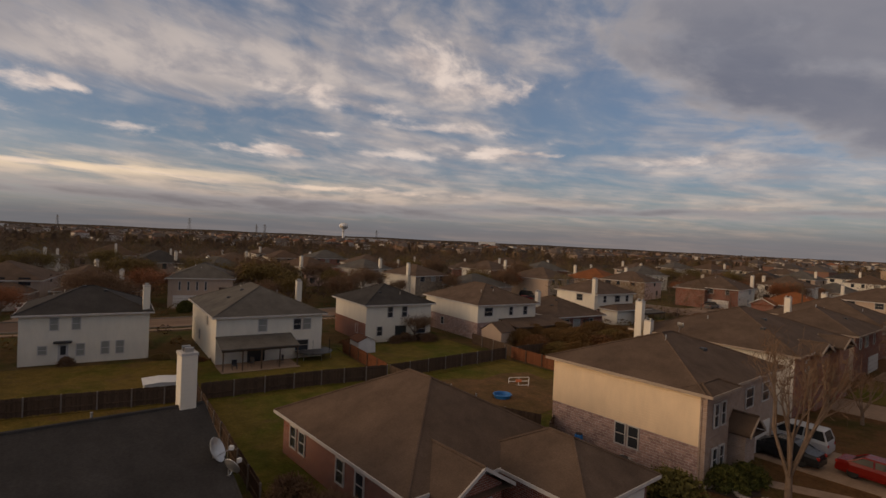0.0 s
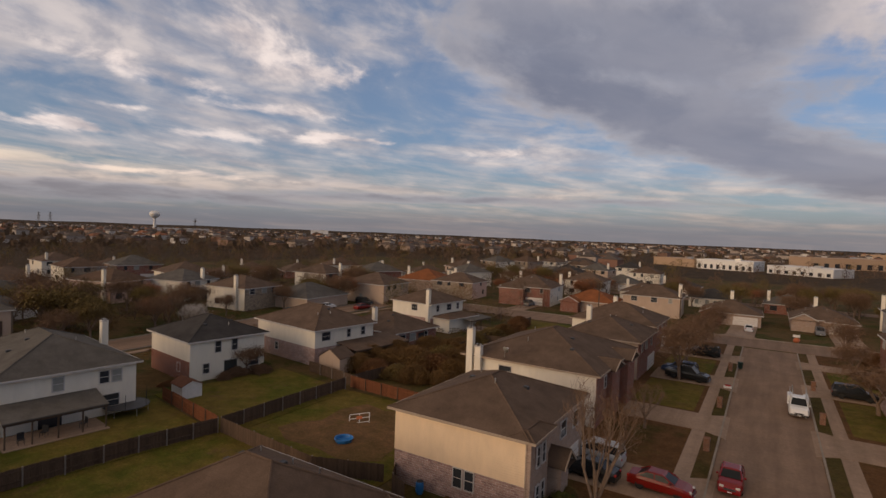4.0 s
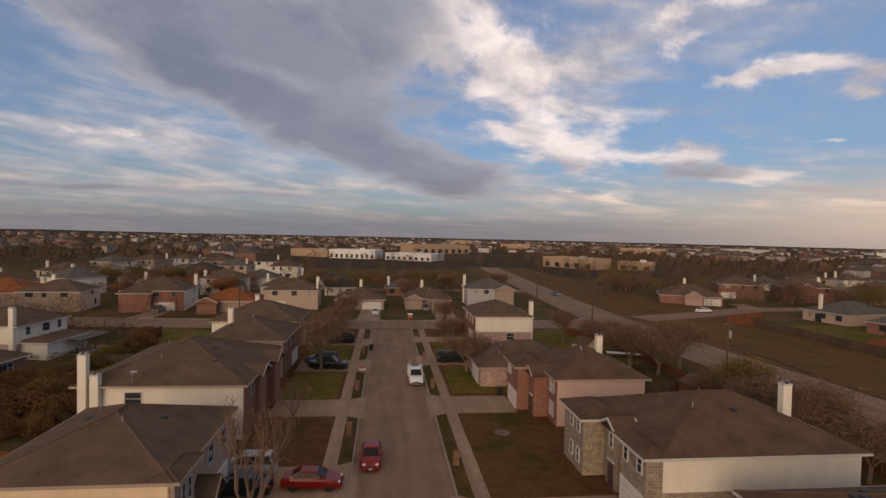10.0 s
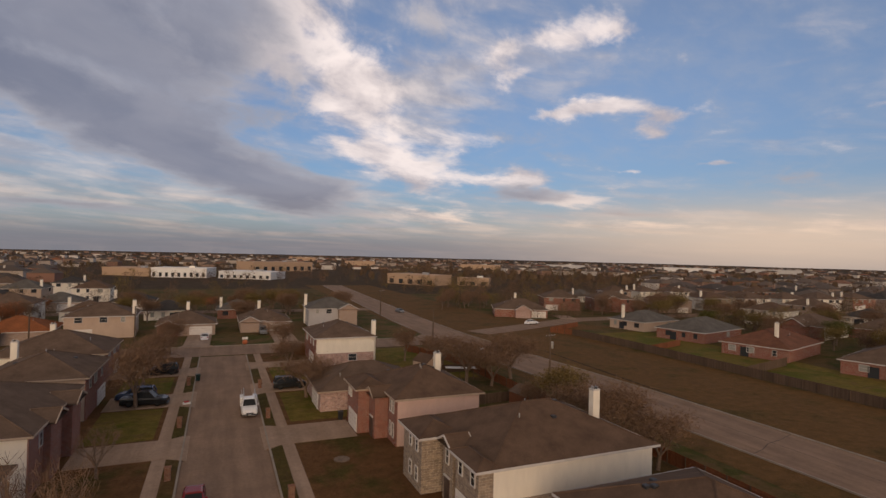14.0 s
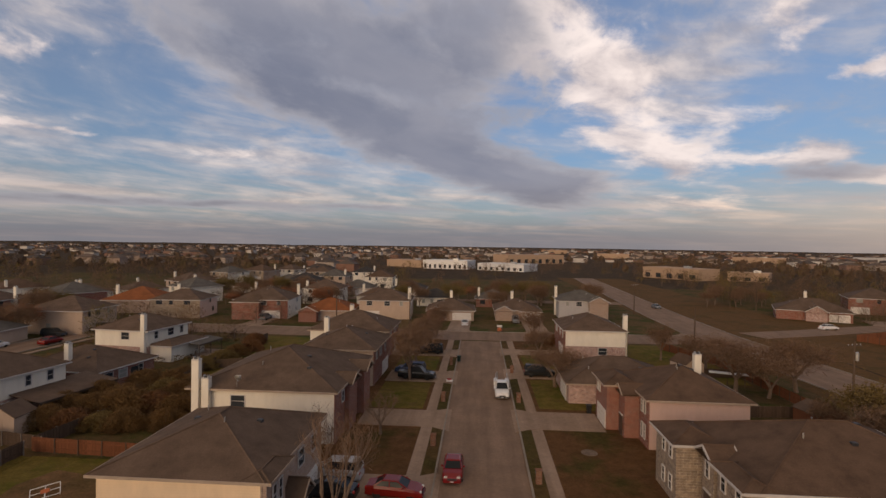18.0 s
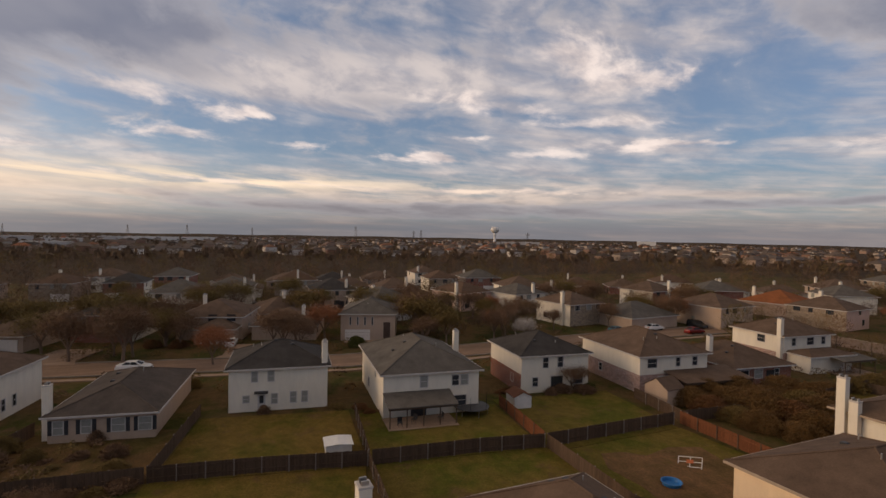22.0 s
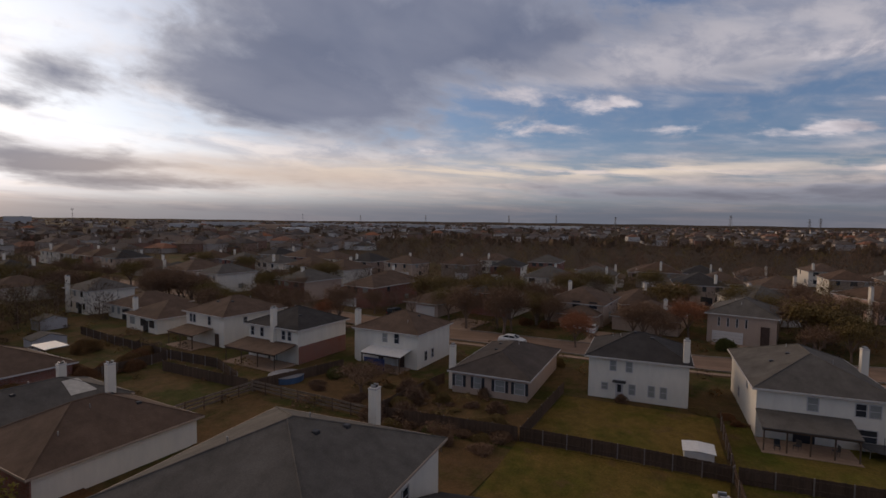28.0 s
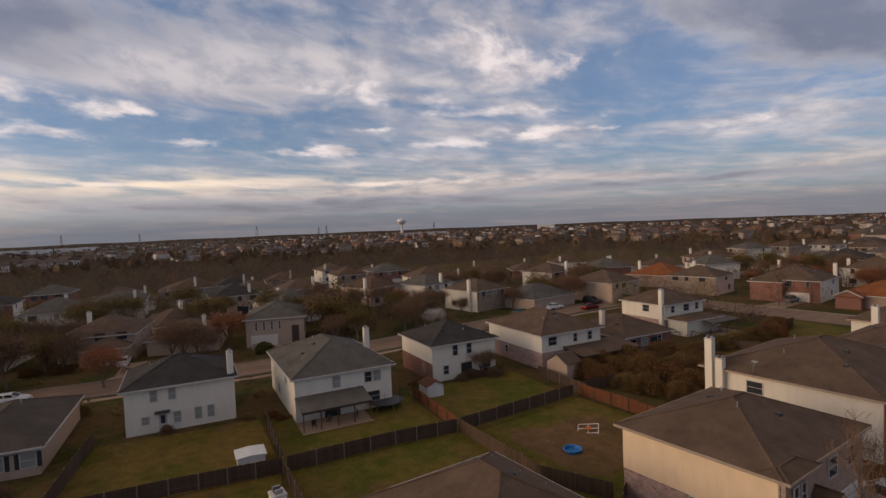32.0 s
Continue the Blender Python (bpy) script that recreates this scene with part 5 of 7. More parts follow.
for a_ in ([(53.4, 40.3), (55.6, 40.8), (58.0, 41.9), (60.6, 42.3), (64.0, 43.2)], [(53.4, 14.0), (58.0, 15.2), (64.0, 15.8)], [(58.5, 60.0), (58.8, 40.0), (58.7, 18.0)], [(52.4, 71.0), (57.5, 73.0), (62.4, 73.4)]):
    tagged(part("road_seam", ribbon(Geo(), a_, 0.05, -0.05, 0.0, 0.034), SEAM), "dark tar seam across the concrete", "seam", kind="structure")
patch("street_mouth_west", "rounded street corner", [(-3.6, 108), (-3.6, 113.2), (-9, 113.3), (-6.2, 112.2), (-4.4, 110.4)], 0.018, ROADC, "road")
tagged(part("end_street", ribbon(Geo(), [(20, -175), (-30, -164), (-52, -157), (-110, -140)], 4.1, -4.1, -0.06, 0.02), ROADC), "concrete street across the southern end", "road", kind="structure")
tagged(part("far_street", ribbon(Geo(), [(-166, -130), (-150, -60), (-164, 0), (-162, 60), (-168, 120)], 4, -4, -0.06, 0.02), ROADC), "concrete street between further houses", "road", kind="structure")
tagged(part("north_street", ribbon(Geo(), [(-120, 193), (60, 191)], 4, -4, -0.06, 0.02), ROADC), "concrete street between northern houses", "road", kind="structure")


def drive(x, y, ux, uy, length, width, label="pale concrete driveway"):
    """From the kerb at (x, y) along (ux, uy)."""
    u = Vector((ux, uy)).normalized()
    s = Vector((-u.y, u.x)) * width / 2
    fl = Vector((-u.y, u.x)) * 0.9
    p = Vector((x, y))
    ring = lambda d, z, f=0.0: [(*(p + u * d - s - fl * f), -0.1), (*(p + u * d + s + fl * f), -0.1), (*(p + u * d + s + fl * f), z), (*(p + u * d - s - fl * f), z)]
    ob = part("driveway", Geo().loft([ring(-0.45, 0.03, 1.0), ring(0.2, 0.158, 0.8), ring(1.5, 0.165), ring(length, 0.168)]), WALKC)
    return tagged(ob, label, "driveway", kind="structure")


for y, w, ln in ((43.3, 6.0, 10.2), (61.7, 5.8, 10.0), (81.0, 6.6, 10.2), (98.5, 5.5, 12.5), (22.9, 5.0, 10.0), (3.0, 5.0, 10.5)):
    drive(-3.6, y, -1, 0, ln, w)
for y, w, ln in ((37.4, 4.6, 12.6), (62.3, 6.2, 9.6), (84.0, 5.4, 10), (101.0, 5.0, 11), (22.0, 5, 13.5)):
    drive(4.6, y, 1, 0, ln, w)
for x, y, ln in ((-15.2, -40.3, 10), (-20.0, -54.4, 10.5), (-26.2, -72.6, 8.5), (-32.5, -91, 10), (-38.5, -108.5, 10)):
    drive(x, y, -0.946, 0.324, ln, 5.2)
for x, y, ln in ((-9.6, -50, 10), (-16.0, -68.5, 10), (-22, -86, 10), (-28, -103.5, 10)):
    drive(x, y, 0.946, -0.324, ln, 5.2)
for x, y, ux, uy, ln, w in ((-88.6, 29, -1, -0.3, 12, 5), (-97.2, -23, -1, 0.3, 10, 7), (-92.5, 4, -1, 0.2, 10, 5), (-102.5, -37, -1, 0.3, 8, 5), (-4.8, 123.4, 0.02, 1, 17, 5.2), (14, 123.6, 0, 1, 19, 5.2), (-29, 123.6, 0.02, 1, 17, 5), (-55.5, 124.3, 0.02, 1, 12, 5), (109, 148, 0.3, 1, 10, 5.5)):
    drive(x, y, ux, uy, ln, w)
patch("side_walk", "concrete path to a front door", [(-13.0, 35.0), (-7.0, 37.6), (-7.0, 38.8), (-13.0, 36.2)], 0.15, WALKC, "path")

# ---- fences ----
PANEL = {}
for key, mt, hh in (("grey", FENCEG, 1.42), ("red", FENCER, 1.45), ("dark", WOOD, 1.7)):
    rng = random.Random(len(key))
    rings = []
    for i in range(16):
        x, top, lo = i * 0.15, hh + rng.uniform(-0.03, 0.03), 0.05 + rng.uniform(-0.03, 0.03)
        for dx, y0 in ((0.0, 0.004), (0.006, -0.012), (0.144, -0.012), (0.15, 0.004)):
            rings.append([(x + dx, y0, lo), (x + dx, y0 + 0.016, lo), (x + dx, y0 + 0.016, top), (x + dx, y0, top)])
    PANEL[key] = (Geo().loft(rings).mesh("panel", mt), Geo().block(-0.05, 0.05, 0.016, 0.11, -0.1, hh + 0.04, 0.01).mesh("post", POSTG if key == "grey" else WOOD),
                  Geo().box(0, 2.4, 0.018, 0.06, 0, 0.09).mesh("rail", mt))
PANEL["rail"] = (None, Geo().block(-0.06, 0.06, -0.06, 0.06, -0.1, 1.4, 0.01).mesh("post", FENCEG), Geo().box(0, 2.4, -0.02, 0.02, 0, 0.25).mesh("rail", FENCET))


def fence(label, key, *pts):
    """Panels and posts along a line of points; the rails are on the line's left."""
    top = thing("fence", label, "fence", pose(*pts[0], 0))
    o = Vector((*pts[0], 0))
    for a, b in zip(pts, pts[1:]):
        ln = math.hypot(b[0] - a[0], b[1] - a[1])
        k, ang = max(1, round(ln / 2.4)), math.degrees(math.atan2(b[1] - a[1], b[0] - a[0]))
        for i in range(k):
            m = pose(a[0] + (b[0] - a[0]) * i / k - o.x, a[1] + (b[1] - a[1]) * i / k - o.y, 0, random.uniform(-1, 1), 0, ang)
            fit_ = Matrix.Diagonal((ln / k / 2.4, 1, 1, 1))
            if PANEL[key][0]:
                part("panel", PANEL[key][0], None, top).matrix_basis = m @ fit_
            for z in {"rail": (0.30, 0.72, 1.14), "dark": ()}.get(key, (0.40, 1.12)):
                part("rail", PANEL[key][2], None, top).matrix_basis = m @ Matrix.Translation((0, 0, z)) @ fit_
            q = part("post", PANEL[key][1], None, top)
            q.matrix_basis = m
    return top


fence("weathered board fence along the back yards", "grey", (-45.3, 12.8), (-47.3, 4.0), (-48.7, -4.8))
fence("weathered board fence behind a green lawn", "grey", (-42.9, 30.0), (-44.2, 23.5), (-45.3, 13.2))
fence("weathered board fence beside the worn yard", "grey", (-43.0, 47.3), (-42.9, 30.4))
fence("sun-bleached board fence between two back yards", "grey", (-45.5, 13.0), (-59.2, 15.2))
fence("fresh red cedar fence between back yards", "red", (-43.1, 30.2), (-55.6, 32.2))
fence("board fence between the dark roof and brick house", "grey", (-25.6, 10.6), (-45.2, 12.9))
fence("brown board fence south of the worn yard", "grey", (-42.8, 30.2), (-30.0, 29.2), (-24.6, 31.4))
fence("red cedar fence by the hedge", "red", (-30.6, 47.6), (-42.9, 48.2))
fence("weathered fence beside a white house", "grey", (-48.8, -4.7), (-64.5, -1.0))
fence("grey board fence behind a tan house", "grey", (-50.2, -20.0), (-48.7, -5.0))
fence("open rail fence behind the back yards", "rail", (-54.3, -37.8), (-49.8, -20.5))
fence("grey board fence behind white houses", "grey", (-58.2, -54.0), (-54.4, -38.2))
fence("dark board fence across the southern back yards", "grey", (-56.6, -41.2), (-61.4, -47.8), (-63.4, -57.2), (-68.0, -72.0), (-72.5, -84.0))
fence("grey board fence along a southern lawn", "grey", (-62.8, -57.4), (-55.6, -58.8), (-49.6, -60.0))
fence("grey board fence between two houses", "rail", (-43.4, -40.4), (-54.2, -37.2))
fence("grey board fence up to a white house", "grey", (-54.2, -37.4), (-66.0, -31.0))
fence("grey board fence behind a porch", "grey", (-49.7, -20.6), (-64.0, -16.0))
fence("short fence between two front houses", "grey", (-24.3, 32.6), (-23.2, 30.6), (-21.5, 29.8))
fence("red-brown board fence along the wide road", "red", (42.4, -60), (42.3, 30), (42.2, 60), (41.6, 95), (36.5, 108))
fence("dark board fence at the edge of the field", "dark", (89.0, -30), (88.6, 60), (88.8, 100), (87.5, 118))
fence("red board fence by the side road", "red", (87.5, 118), (84.5, 124), (100, 132))
fence("grey fence between side yards", "grey", (28.0, 50.6), (42.0, 50.4))
fence("grey fence beside a brick house", "grey", (26.5, 66.4), (42.0, 67.0))
fence("grey fence between eastern yards", "grey", (30.0, 86.0), (41.8, 86.2))
fence("grey fence behind the hedge", "grey", (-43.0, 48.5), (-41.5, 64), (-43, 82), (-44, 108))
fence("grey fence between yards beyond the hedge", "grey", (-41.5, 64), (-31, 63))
fence("grey fence between further yards", "grey", (-43.0, 82), (-26.0, 88.5))
fence("pale new fence beyond the field", "red", (89, 92), (104, 97))
fence("dark fence between eastern gardens", "dark", (89, 68), (106, 72))
fence("grey fence across a back lawn", "grey", (-42.2, 48.6), (-52.0, 50.2))

# ---- trees and shrubs ----
def branch(geo, tips, p, d, ln, r, depth, rng, spread_=0.6, up=0.15, sides=6):
    q = p + d * ln
    geo.tube(p, q, r, r * 0.68, sides)
    tips.append((q, d, depth))
    if depth == 0:
        return
    for i in range(rng.choice((2, 3, 3)) if depth > 1 else 3):
        nd = (d + Vector((rng.gauss(0, spread_), rng.gauss(0, spread_), rng.gauss(up, spread_ * 0.5)))).normalized()
        branch(geo, tips, p + d * ln * rng.uniform(0.7, 1.0), nd, ln * rng.uniform(0.62, 0.82), r * rng.uniform(0.5, 0.66), depth - 1, rng, spread_, up, max(3, sides - 1))


def blades(geo, rng, p, count, reach, ln, width, up=0.3):
    """Thin twigs or leaves thrown about a point."""
    for _ in range(count):
        d = Vector((rng.gauss(0, 1), rng.gauss(0, 1), rng.gauss(up, 0.8))).normalized()
        a = p + Vector((rng.gauss(0, reach), rng.gauss(0, reach), rng.gauss(0, reach * 0.8)))
        s = d.cross(Vector((rng.random() - 0.5, rng.random() - 0.5, rng.random() - 0.5))).normalized() * width * rng.uniform(0.6, 1.3)
        b = a + d * ln * rng.uniform(0.6, 1.4)
        geo.face(a - s, a + s, b + s * 0.4, b - s * 0.4)


TREE = {}


def tree_kind(key, seed, height, leaf, mode, trunk=None):
    rng = random.Random(seed)
    g, tips, c = Geo(), [], Geo()
    t = trunk or height * 0.22
    lean = Vector((rng.gauss(0, 0.06), rng.gauss(0, 0.06), 1)).normalized()
    g.tube((0, 0, -0.2), lean * t, height * 0.028, height * 0.021, 9)
    for i in range(5):
        a = math.tau * (i + rng.random() * 0.6) / 5
        d = Vector((math.cos(a) * 0.55, math.sin(a) * 0.55, 1.0)).normalized()
        branch(g, tips, lean * t * rng.uniform(0.85, 1.0), d, height * 0.24, height * 0.013, 3, rng, 0.38 if mode == "bare" else 0.5)
    for q, d, depth in tips:
        if mode == "bare" and depth < 2:
            blades(c, rng, q, 10, height * 0.03, height * 0.05, 0.012, 0.9)
        elif mode == "haze" and depth < 3:
            blades(c, rng, q, 27, height * 0.085, height * 0.06, 0.028)
        elif mode == "leaf" and depth < 3:
            blades(c, rng, q, 22, height * 0.065, 0.22, 0.08)
    TREE[key] = (g.mesh("trunk", BARK), c.mesh("crown", leaf))


def bush_kind(key, seed, leaf, stem=True, n=900, size=0.10):
    rng = random.Random(seed)
    g, c = Geo(), Geo()
    for i in range(5):
        g.tube((0, 0, -0.1), (rng.gauss(0, 0.3), rng.gauss(0, 0.3), 0.7), 0.03, 0.015, 5)
    for i in range(n):
        a, h = rng.uniform(0, math.tau), rng.uniform(-0.1, 1)
        r = math.sqrt(max(0.0, 1 - h * h)) * rng.uniform(0.55, 1.02)
        bump = 1 + 0.22 * math.sin(3 * a + seed) + 0.12 * math.sin(7 * a)
        blades(c, rng, Vector((math.cos(a) * r * bump, math.sin(a) * r * bump, 0.15 + h * 0.95)), 5, 0.07, size, size * (0.42 if size < 0.2 else 0.07))
    TREE[key] = (g.mesh("stem", BARK), c.mesh("foliage", leaf))


tree_kind("bare_a", 3, 9.0, TWIG, "bare", 1.3)
tree_kind("bare_b", 8, 8.0, TWIG, "bare")
tree_kind("haze_a", 5, 8.0, TWIG, "haze")
tree_kind("haze_b", 12, 9.5, TWIG, "haze")
tree_kind("gold_a", 21, 8.5, TWIGO, "haze")
tree_kind("gold_b", 22, 7.5, TWIGO, "haze")
tree_kind("red", 6, 7.0, TWIGR, "haze")
tree_kind("olive", 9, 8.0, LEAFO, "leaf")
tree_kind("green", 11, 8.0, LEAFG, "leaf")
tree_kind("white", 15, 6.5, BLOSSOM, "leaf")
bush_kind("bush_green", 1, LEAFG)
bush_kind("bush_olive", 2, LEAFO, n=2200, size=0.055)
bush_kind("bush_rust", 4, LEAFR, n=2200, size=0.055)
bush_kind("bush_lime", 5, LEAFY)
bush_kind("bush_big", 10, leaves("live_oak_leaves", (0.175, 0.145, 0.030), (0.300, 0.240, 0.060)), n=2200, size=0.07)
bush_kind("bush_amber", 13, LEAFA, n=1500, size=0.08)
bush_kind("bush_hedge", 17, HEDGE, n=3600, size=0.042)
bush_kind("bush_bare", 7, TWIG, n=420, size=0.30)
SAY = {"bare_a": "bare deciduous tree with many upright limbs", "bare_b": "bare deciduous tree in a yard", "haze_a": "leafless tree with a dense brown crown", "haze_b": "tall leafless tree with fine brown twigs",
       "red": "young tree with reddish buds", "olive": "tree with sparse olive-brown leaves", "gold_a": "tree with a dense golden-olive crown", "gold_b": "rounded tree with thin golden-olive foliage", "green": "dark evergreen tree with dense leaves", "white": "small tree in white blossom",
       "bush_green": "dark green rounded leafy shrub", "bush_olive": "olive shrub beside a house", "bush_rust": "rust-brown shrub in a yard", "bush_hedge": "rust and olive overgrown shrub", "bush_big": "dense evergreen", "bush_amber": "orange bushy tree", "bush_lime": "yellow-green leafy shrub beside a house", "bush_bare": "leafless brown twiggy shrub"}


def plant(key, x, y, scale=1.0, label="", sx=1.0, sy=1.0, sz=1.0, turn=None, group=""):
    bush = key.startswith("bush") and key not in ("bush_big", "bush_amber")
    top = thing("shrub" if bush else "tree", label or SAY[key], "shrub" if bush else "tree", None, group)
    top.matrix_basis = pose(x, y, 0.0, 0, 0, random.uniform(0, 360) if turn is None else turn) @ Matrix.Diagonal((scale * sx, scale * sy, scale * sz, 1))
    part("stem" if bush else "trunk", TREE[key][0], None, top)
    part("foliage" if bush else "crown", TREE[key][1], None, top)
    return top


plant("bare_a", -9.2, 33.8, 1.45, "bare multi-limbed tree on the lawn before the cream house", sx=0.62, sy=0.62, turn=30)
plant("haze_b", -10.1, 78.6, 1.0, "leafless tree on the lawn beside parked vehicles")
plant("haze_b", -10.5, 90.0, 0.9)
plant("haze_a", -9.8, 104.0, 0.95)
plant("haze_b", -9.0, 116.0, 0.9)
plant("haze_a", 10.8, 96.0, 0.8)
plant("haze_b", 11.4, 112.0, 0.85)
plant("haze_a", 11.2, 77.2, 0.85, "spreading leafless tree with reddish twigs on a front lawn", sx=1.4, sy=1.4)
plant("bare_b", -10.3, 56.0, 0.72)
plant("haze_b", 45.6, 79.0, 0.95, "leafless tree by the fence of the wide road", sx=1.4, sy=1.4)
plant("haze_a", 40.0, 75.5, 0.85, sx=1.5, sy=1.5)
plant("olive", 40.8, 57.5, 1.0, "olive-leaved tree behind a brick house")
plant("haze_b", 38.3, 45.0, 0.95, sx=1.3, sy=1.3)
plant("haze_b", 36.5, 77.5, 0.95, sx=1.3, sy=1.3)
plant("haze_a", 37.5, 90.0, 0.9, sx=1.3, sy=1.3)
plant("haze_b", 33.0, 98.0, 0.8)
plant("haze_a", 39.0, 50.8, 0.9, sx=1.3, sy=1.3)
plant("haze_a", 40.0, 40.6, 0.85, "spreading bare tree beside the red fence", sx=1.3, sy=1.3)
plant("haze_a", 37.5, 60.0, 0.62)
plant("red", -88.8, 0.4, 0.95, "young orange-red tree at the kerb")
plant("haze_b", -95.0, -12.5, 1.15, "tall leafless tree before a driveway")
plant("haze_a", -98.5, 10.5, 0.95)
plant("olive", -97.5, 38.8, 1.25, sx=1.2, sy=1.2)
plant("olive", -91.8, 41.5, 0.9)
plant("red", -103.0, 20.5, 1.15, "tree with rust-tinged bare twigs beside a tan house")
plant("haze_b", -122.5, 45.0, 1.1)
plant("olive", -105.0, 44.0, 1.1)
plant("haze_b", -104.0, 40.0, 1.1)
plant("haze_a", -92.0, 52.0, 0.9)
plant("haze_b", -97.0, 60.0, 0.9)
plant("white", -88.5, 57.0, 0.85, "small tree in white blossom beside the street")
plant("white", -86.0, -157.0, 1.6)
plant("gold_a", -79.6, -126.8, 1.4)
plant("gold_b", -99.2, -142.0, 1.3)
rng = random.Random(41)
kept = 0
while kept < 22:
    x, y = rng.uniform(-190, -95), rng.uniform(-150, 40)
    if free(x, y, 4.0):
        kept += 1
        plant(rng.choice(("gold_a", "gold_b", "gold_a", "olive", "haze_a")), x, y, rng.uniform(0.85, 1.3), sx=1.15, sy=1.15)
plant("haze_b", -93.5, 101.0, 0.9)
plant("bush_big", -22.7, -40.5, 3.9, "dense rounded evergreen tree beside a driveway", sz=1.05)
plant("bush_amber", -34.6, -74.2, 2.3, "bushy tree with orange-brown foliage by the pavement", sz=1.35)
plant("haze_a", -28.8, -62.6, 0.55, "small round-crowned bare tree by the pavement")
plant("haze_a", -40.0, -88.0, 0.8)
plant("haze_b", -43.0, -98.5, 0.8)
plant("bare_b", -22.8, -35.2, 0.5)
plant("haze_a", -57.5, 44.6, 0.52, "small leafless pink-grey tree against a white wall", sx=1.3, sy=1.3)
plant("haze_a", -57.0, -24.5, 0.55, "leafless shrubby tree behind a fence", sx=1.6, sy=1.6)
plant("haze_a", -44.5, -11.5, 0.40)
for x, y, s, k in ((-55.6, -17.6, 1.5, "bush_bare"), (-53.2, -18.4, 1.3, "bush_olive"), (-58.2, -19.0, 1.5, "bush_bare"), (-51.0, -17.2, 1.4, "bush_bare"), (-60.0, -17.4, 1.3, "bush_olive"), (-49.4, -20.0, 1.4, "bush_bare")):
    plant(k, x, y, s, "dark twiggy shrub in the overgrown corner of a yard")
rng = random.Random(61)
for x, y, q in [(-47.0 + 3.0 * i + rng.uniform(-0.6, 0.6), 54.6 + rng.uniform(-0.7, 0.9) + 0.3 * i, rng.uniform(1.5, 1.9)) for i in range(5)] + \
        [(-48.5 + 3.4 * i + rng.uniform(-0.8, 0.8), 59.5 + rng.uniform(-1, 1), rng.uniform(1.9, 2.5)) for i in range(5)] + [(-47.5 + 3.4 * i + rng.uniform(-0.8, 0.8), 64.8 + rng.uniform(-1, 1), rng.uniform(2.0, 2.6)) for i in range(4)] + \
        [(-45.6 + 3.2 * i, 70.5 + rng.uniform(-1, 1), rng.uniform(1.9, 2.4)) for i in range(3)] + [(-43.6 + rng.uniform(-1, 1.4), 76 + 5.2 * i, rng.uniform(1.6, 2.1)) for i in range(6)]:
    plant(rng.choice(("bush_hedge", "bush_hedge", "bush_hedge", "bush_olive", "bush_rust")), x, y, q, "overgrown shrub filling the yard behind the brick house", sx=1.2, sy=1.2, sz=rng.uniform(0.85, 1.15), group="overgrown hedge")
for x, y, s, k in ((-12.4, 33.6, 1.2, "bush_green"), (-11.8, 35.4, 1.1, "bush_green"), (-12.2, 37.2, 0.8, "bush_olive"), (-13.2, 28.4, 1.8, "bush_lime"), (-11.9, 26.8, 1.1, "bush_lime"), (-25.0, 11.9, 1.3, "bush_bare"), (-22.0, 12.6, 1.4, "bush_bare"), (-18.6, 11.8, 1.3, "bush_bare"),
                   (-15.0, 12.2, 1.1, "bush_olive"), (-63.0, 5.6, 0.7, "bush_bare"), (-56.8, 47.0, 0.9, "bush_green"), (-57.0, 40.8, 0.8, "bush_bare"), (-20.5, 49.6, 1.6, "bush_green"), (-24.5, 50.2, 1.3, "bush_bare"), (-17.0, 50.0, 1.2, "bush_bare"),
                   (-64.5, -27.2, 1.5, "bush_green"), (-70.5, -16.0, 1.0, "bush_green"), (-60.5, -10.2, 0.9, "bush_bare"), (-76.5, -2.0, 1.0, "bush_olive"), (-57.0, -14.5, 1.0, "bush_olive"), (-55.5, -8.0, 1.0, "bush_bare"), (-47.5, -13.0, 1.0, "bush_green"),
                   (14.8, 33.2, 0.7, "bush_green"), (-94.5, 24.5, 1.6, "bush_green"), (-99.0, -31.0, 1.5, "bush_green"), (-31.5, -8.0, 1.1, "bush_bare"), (-51.5, -62.0, 1.9, "bush_rust"), (-52.0, -65.0, 1.7, "bush_rust"), (-50.5, -58.5, 1.8, "bush_rust"), (-48.5, -55.0, 1.4, "bush_olive"), (-24.4, -36.0, 1.3, "bush_bare"), (-25.5, -34.0, 1.2, "bush_bare"), (13.0, 92.0, 1.6, "bush_rust"), (15.5, 110.0, 1.8, "bush_rust")):
    plant(k, x, y, s)
for x, y, q, k in ((-55.6, -60.2, 1.3, "bush_rust"), (-57.6, -58.4, 1.2, "bush_rust"), (-59.6, -60.6, 1.3, "bush_hedge"), (-62.0, -61.6, 1.3, "bush_rust"), (-64.4, -62.4, 1.2, "bush_hedge"), (-63.4, -72.8, 1.6, "bush_hedge"), (-40.2, -61.9, 1.6, "bush_rust"), (-43.4, -60.9, 1.7, "bush_hedge"), (-54.6, -76.4, 1.5, "bush_olive"),
                   (-118.4, -71.6, 2.4, "bush_rust"), (-104.0, -5.2, 1.2, "bush_rust"), (-105.4, -9.4, 1.1, "bush_rust"), (-62.6, -30.4, 1.1, "bush_green"), (-56.0, 45.6, 0.9, "bush_bare")):
    plant(k, x, y, q, sx=1.3, sy=1.3)
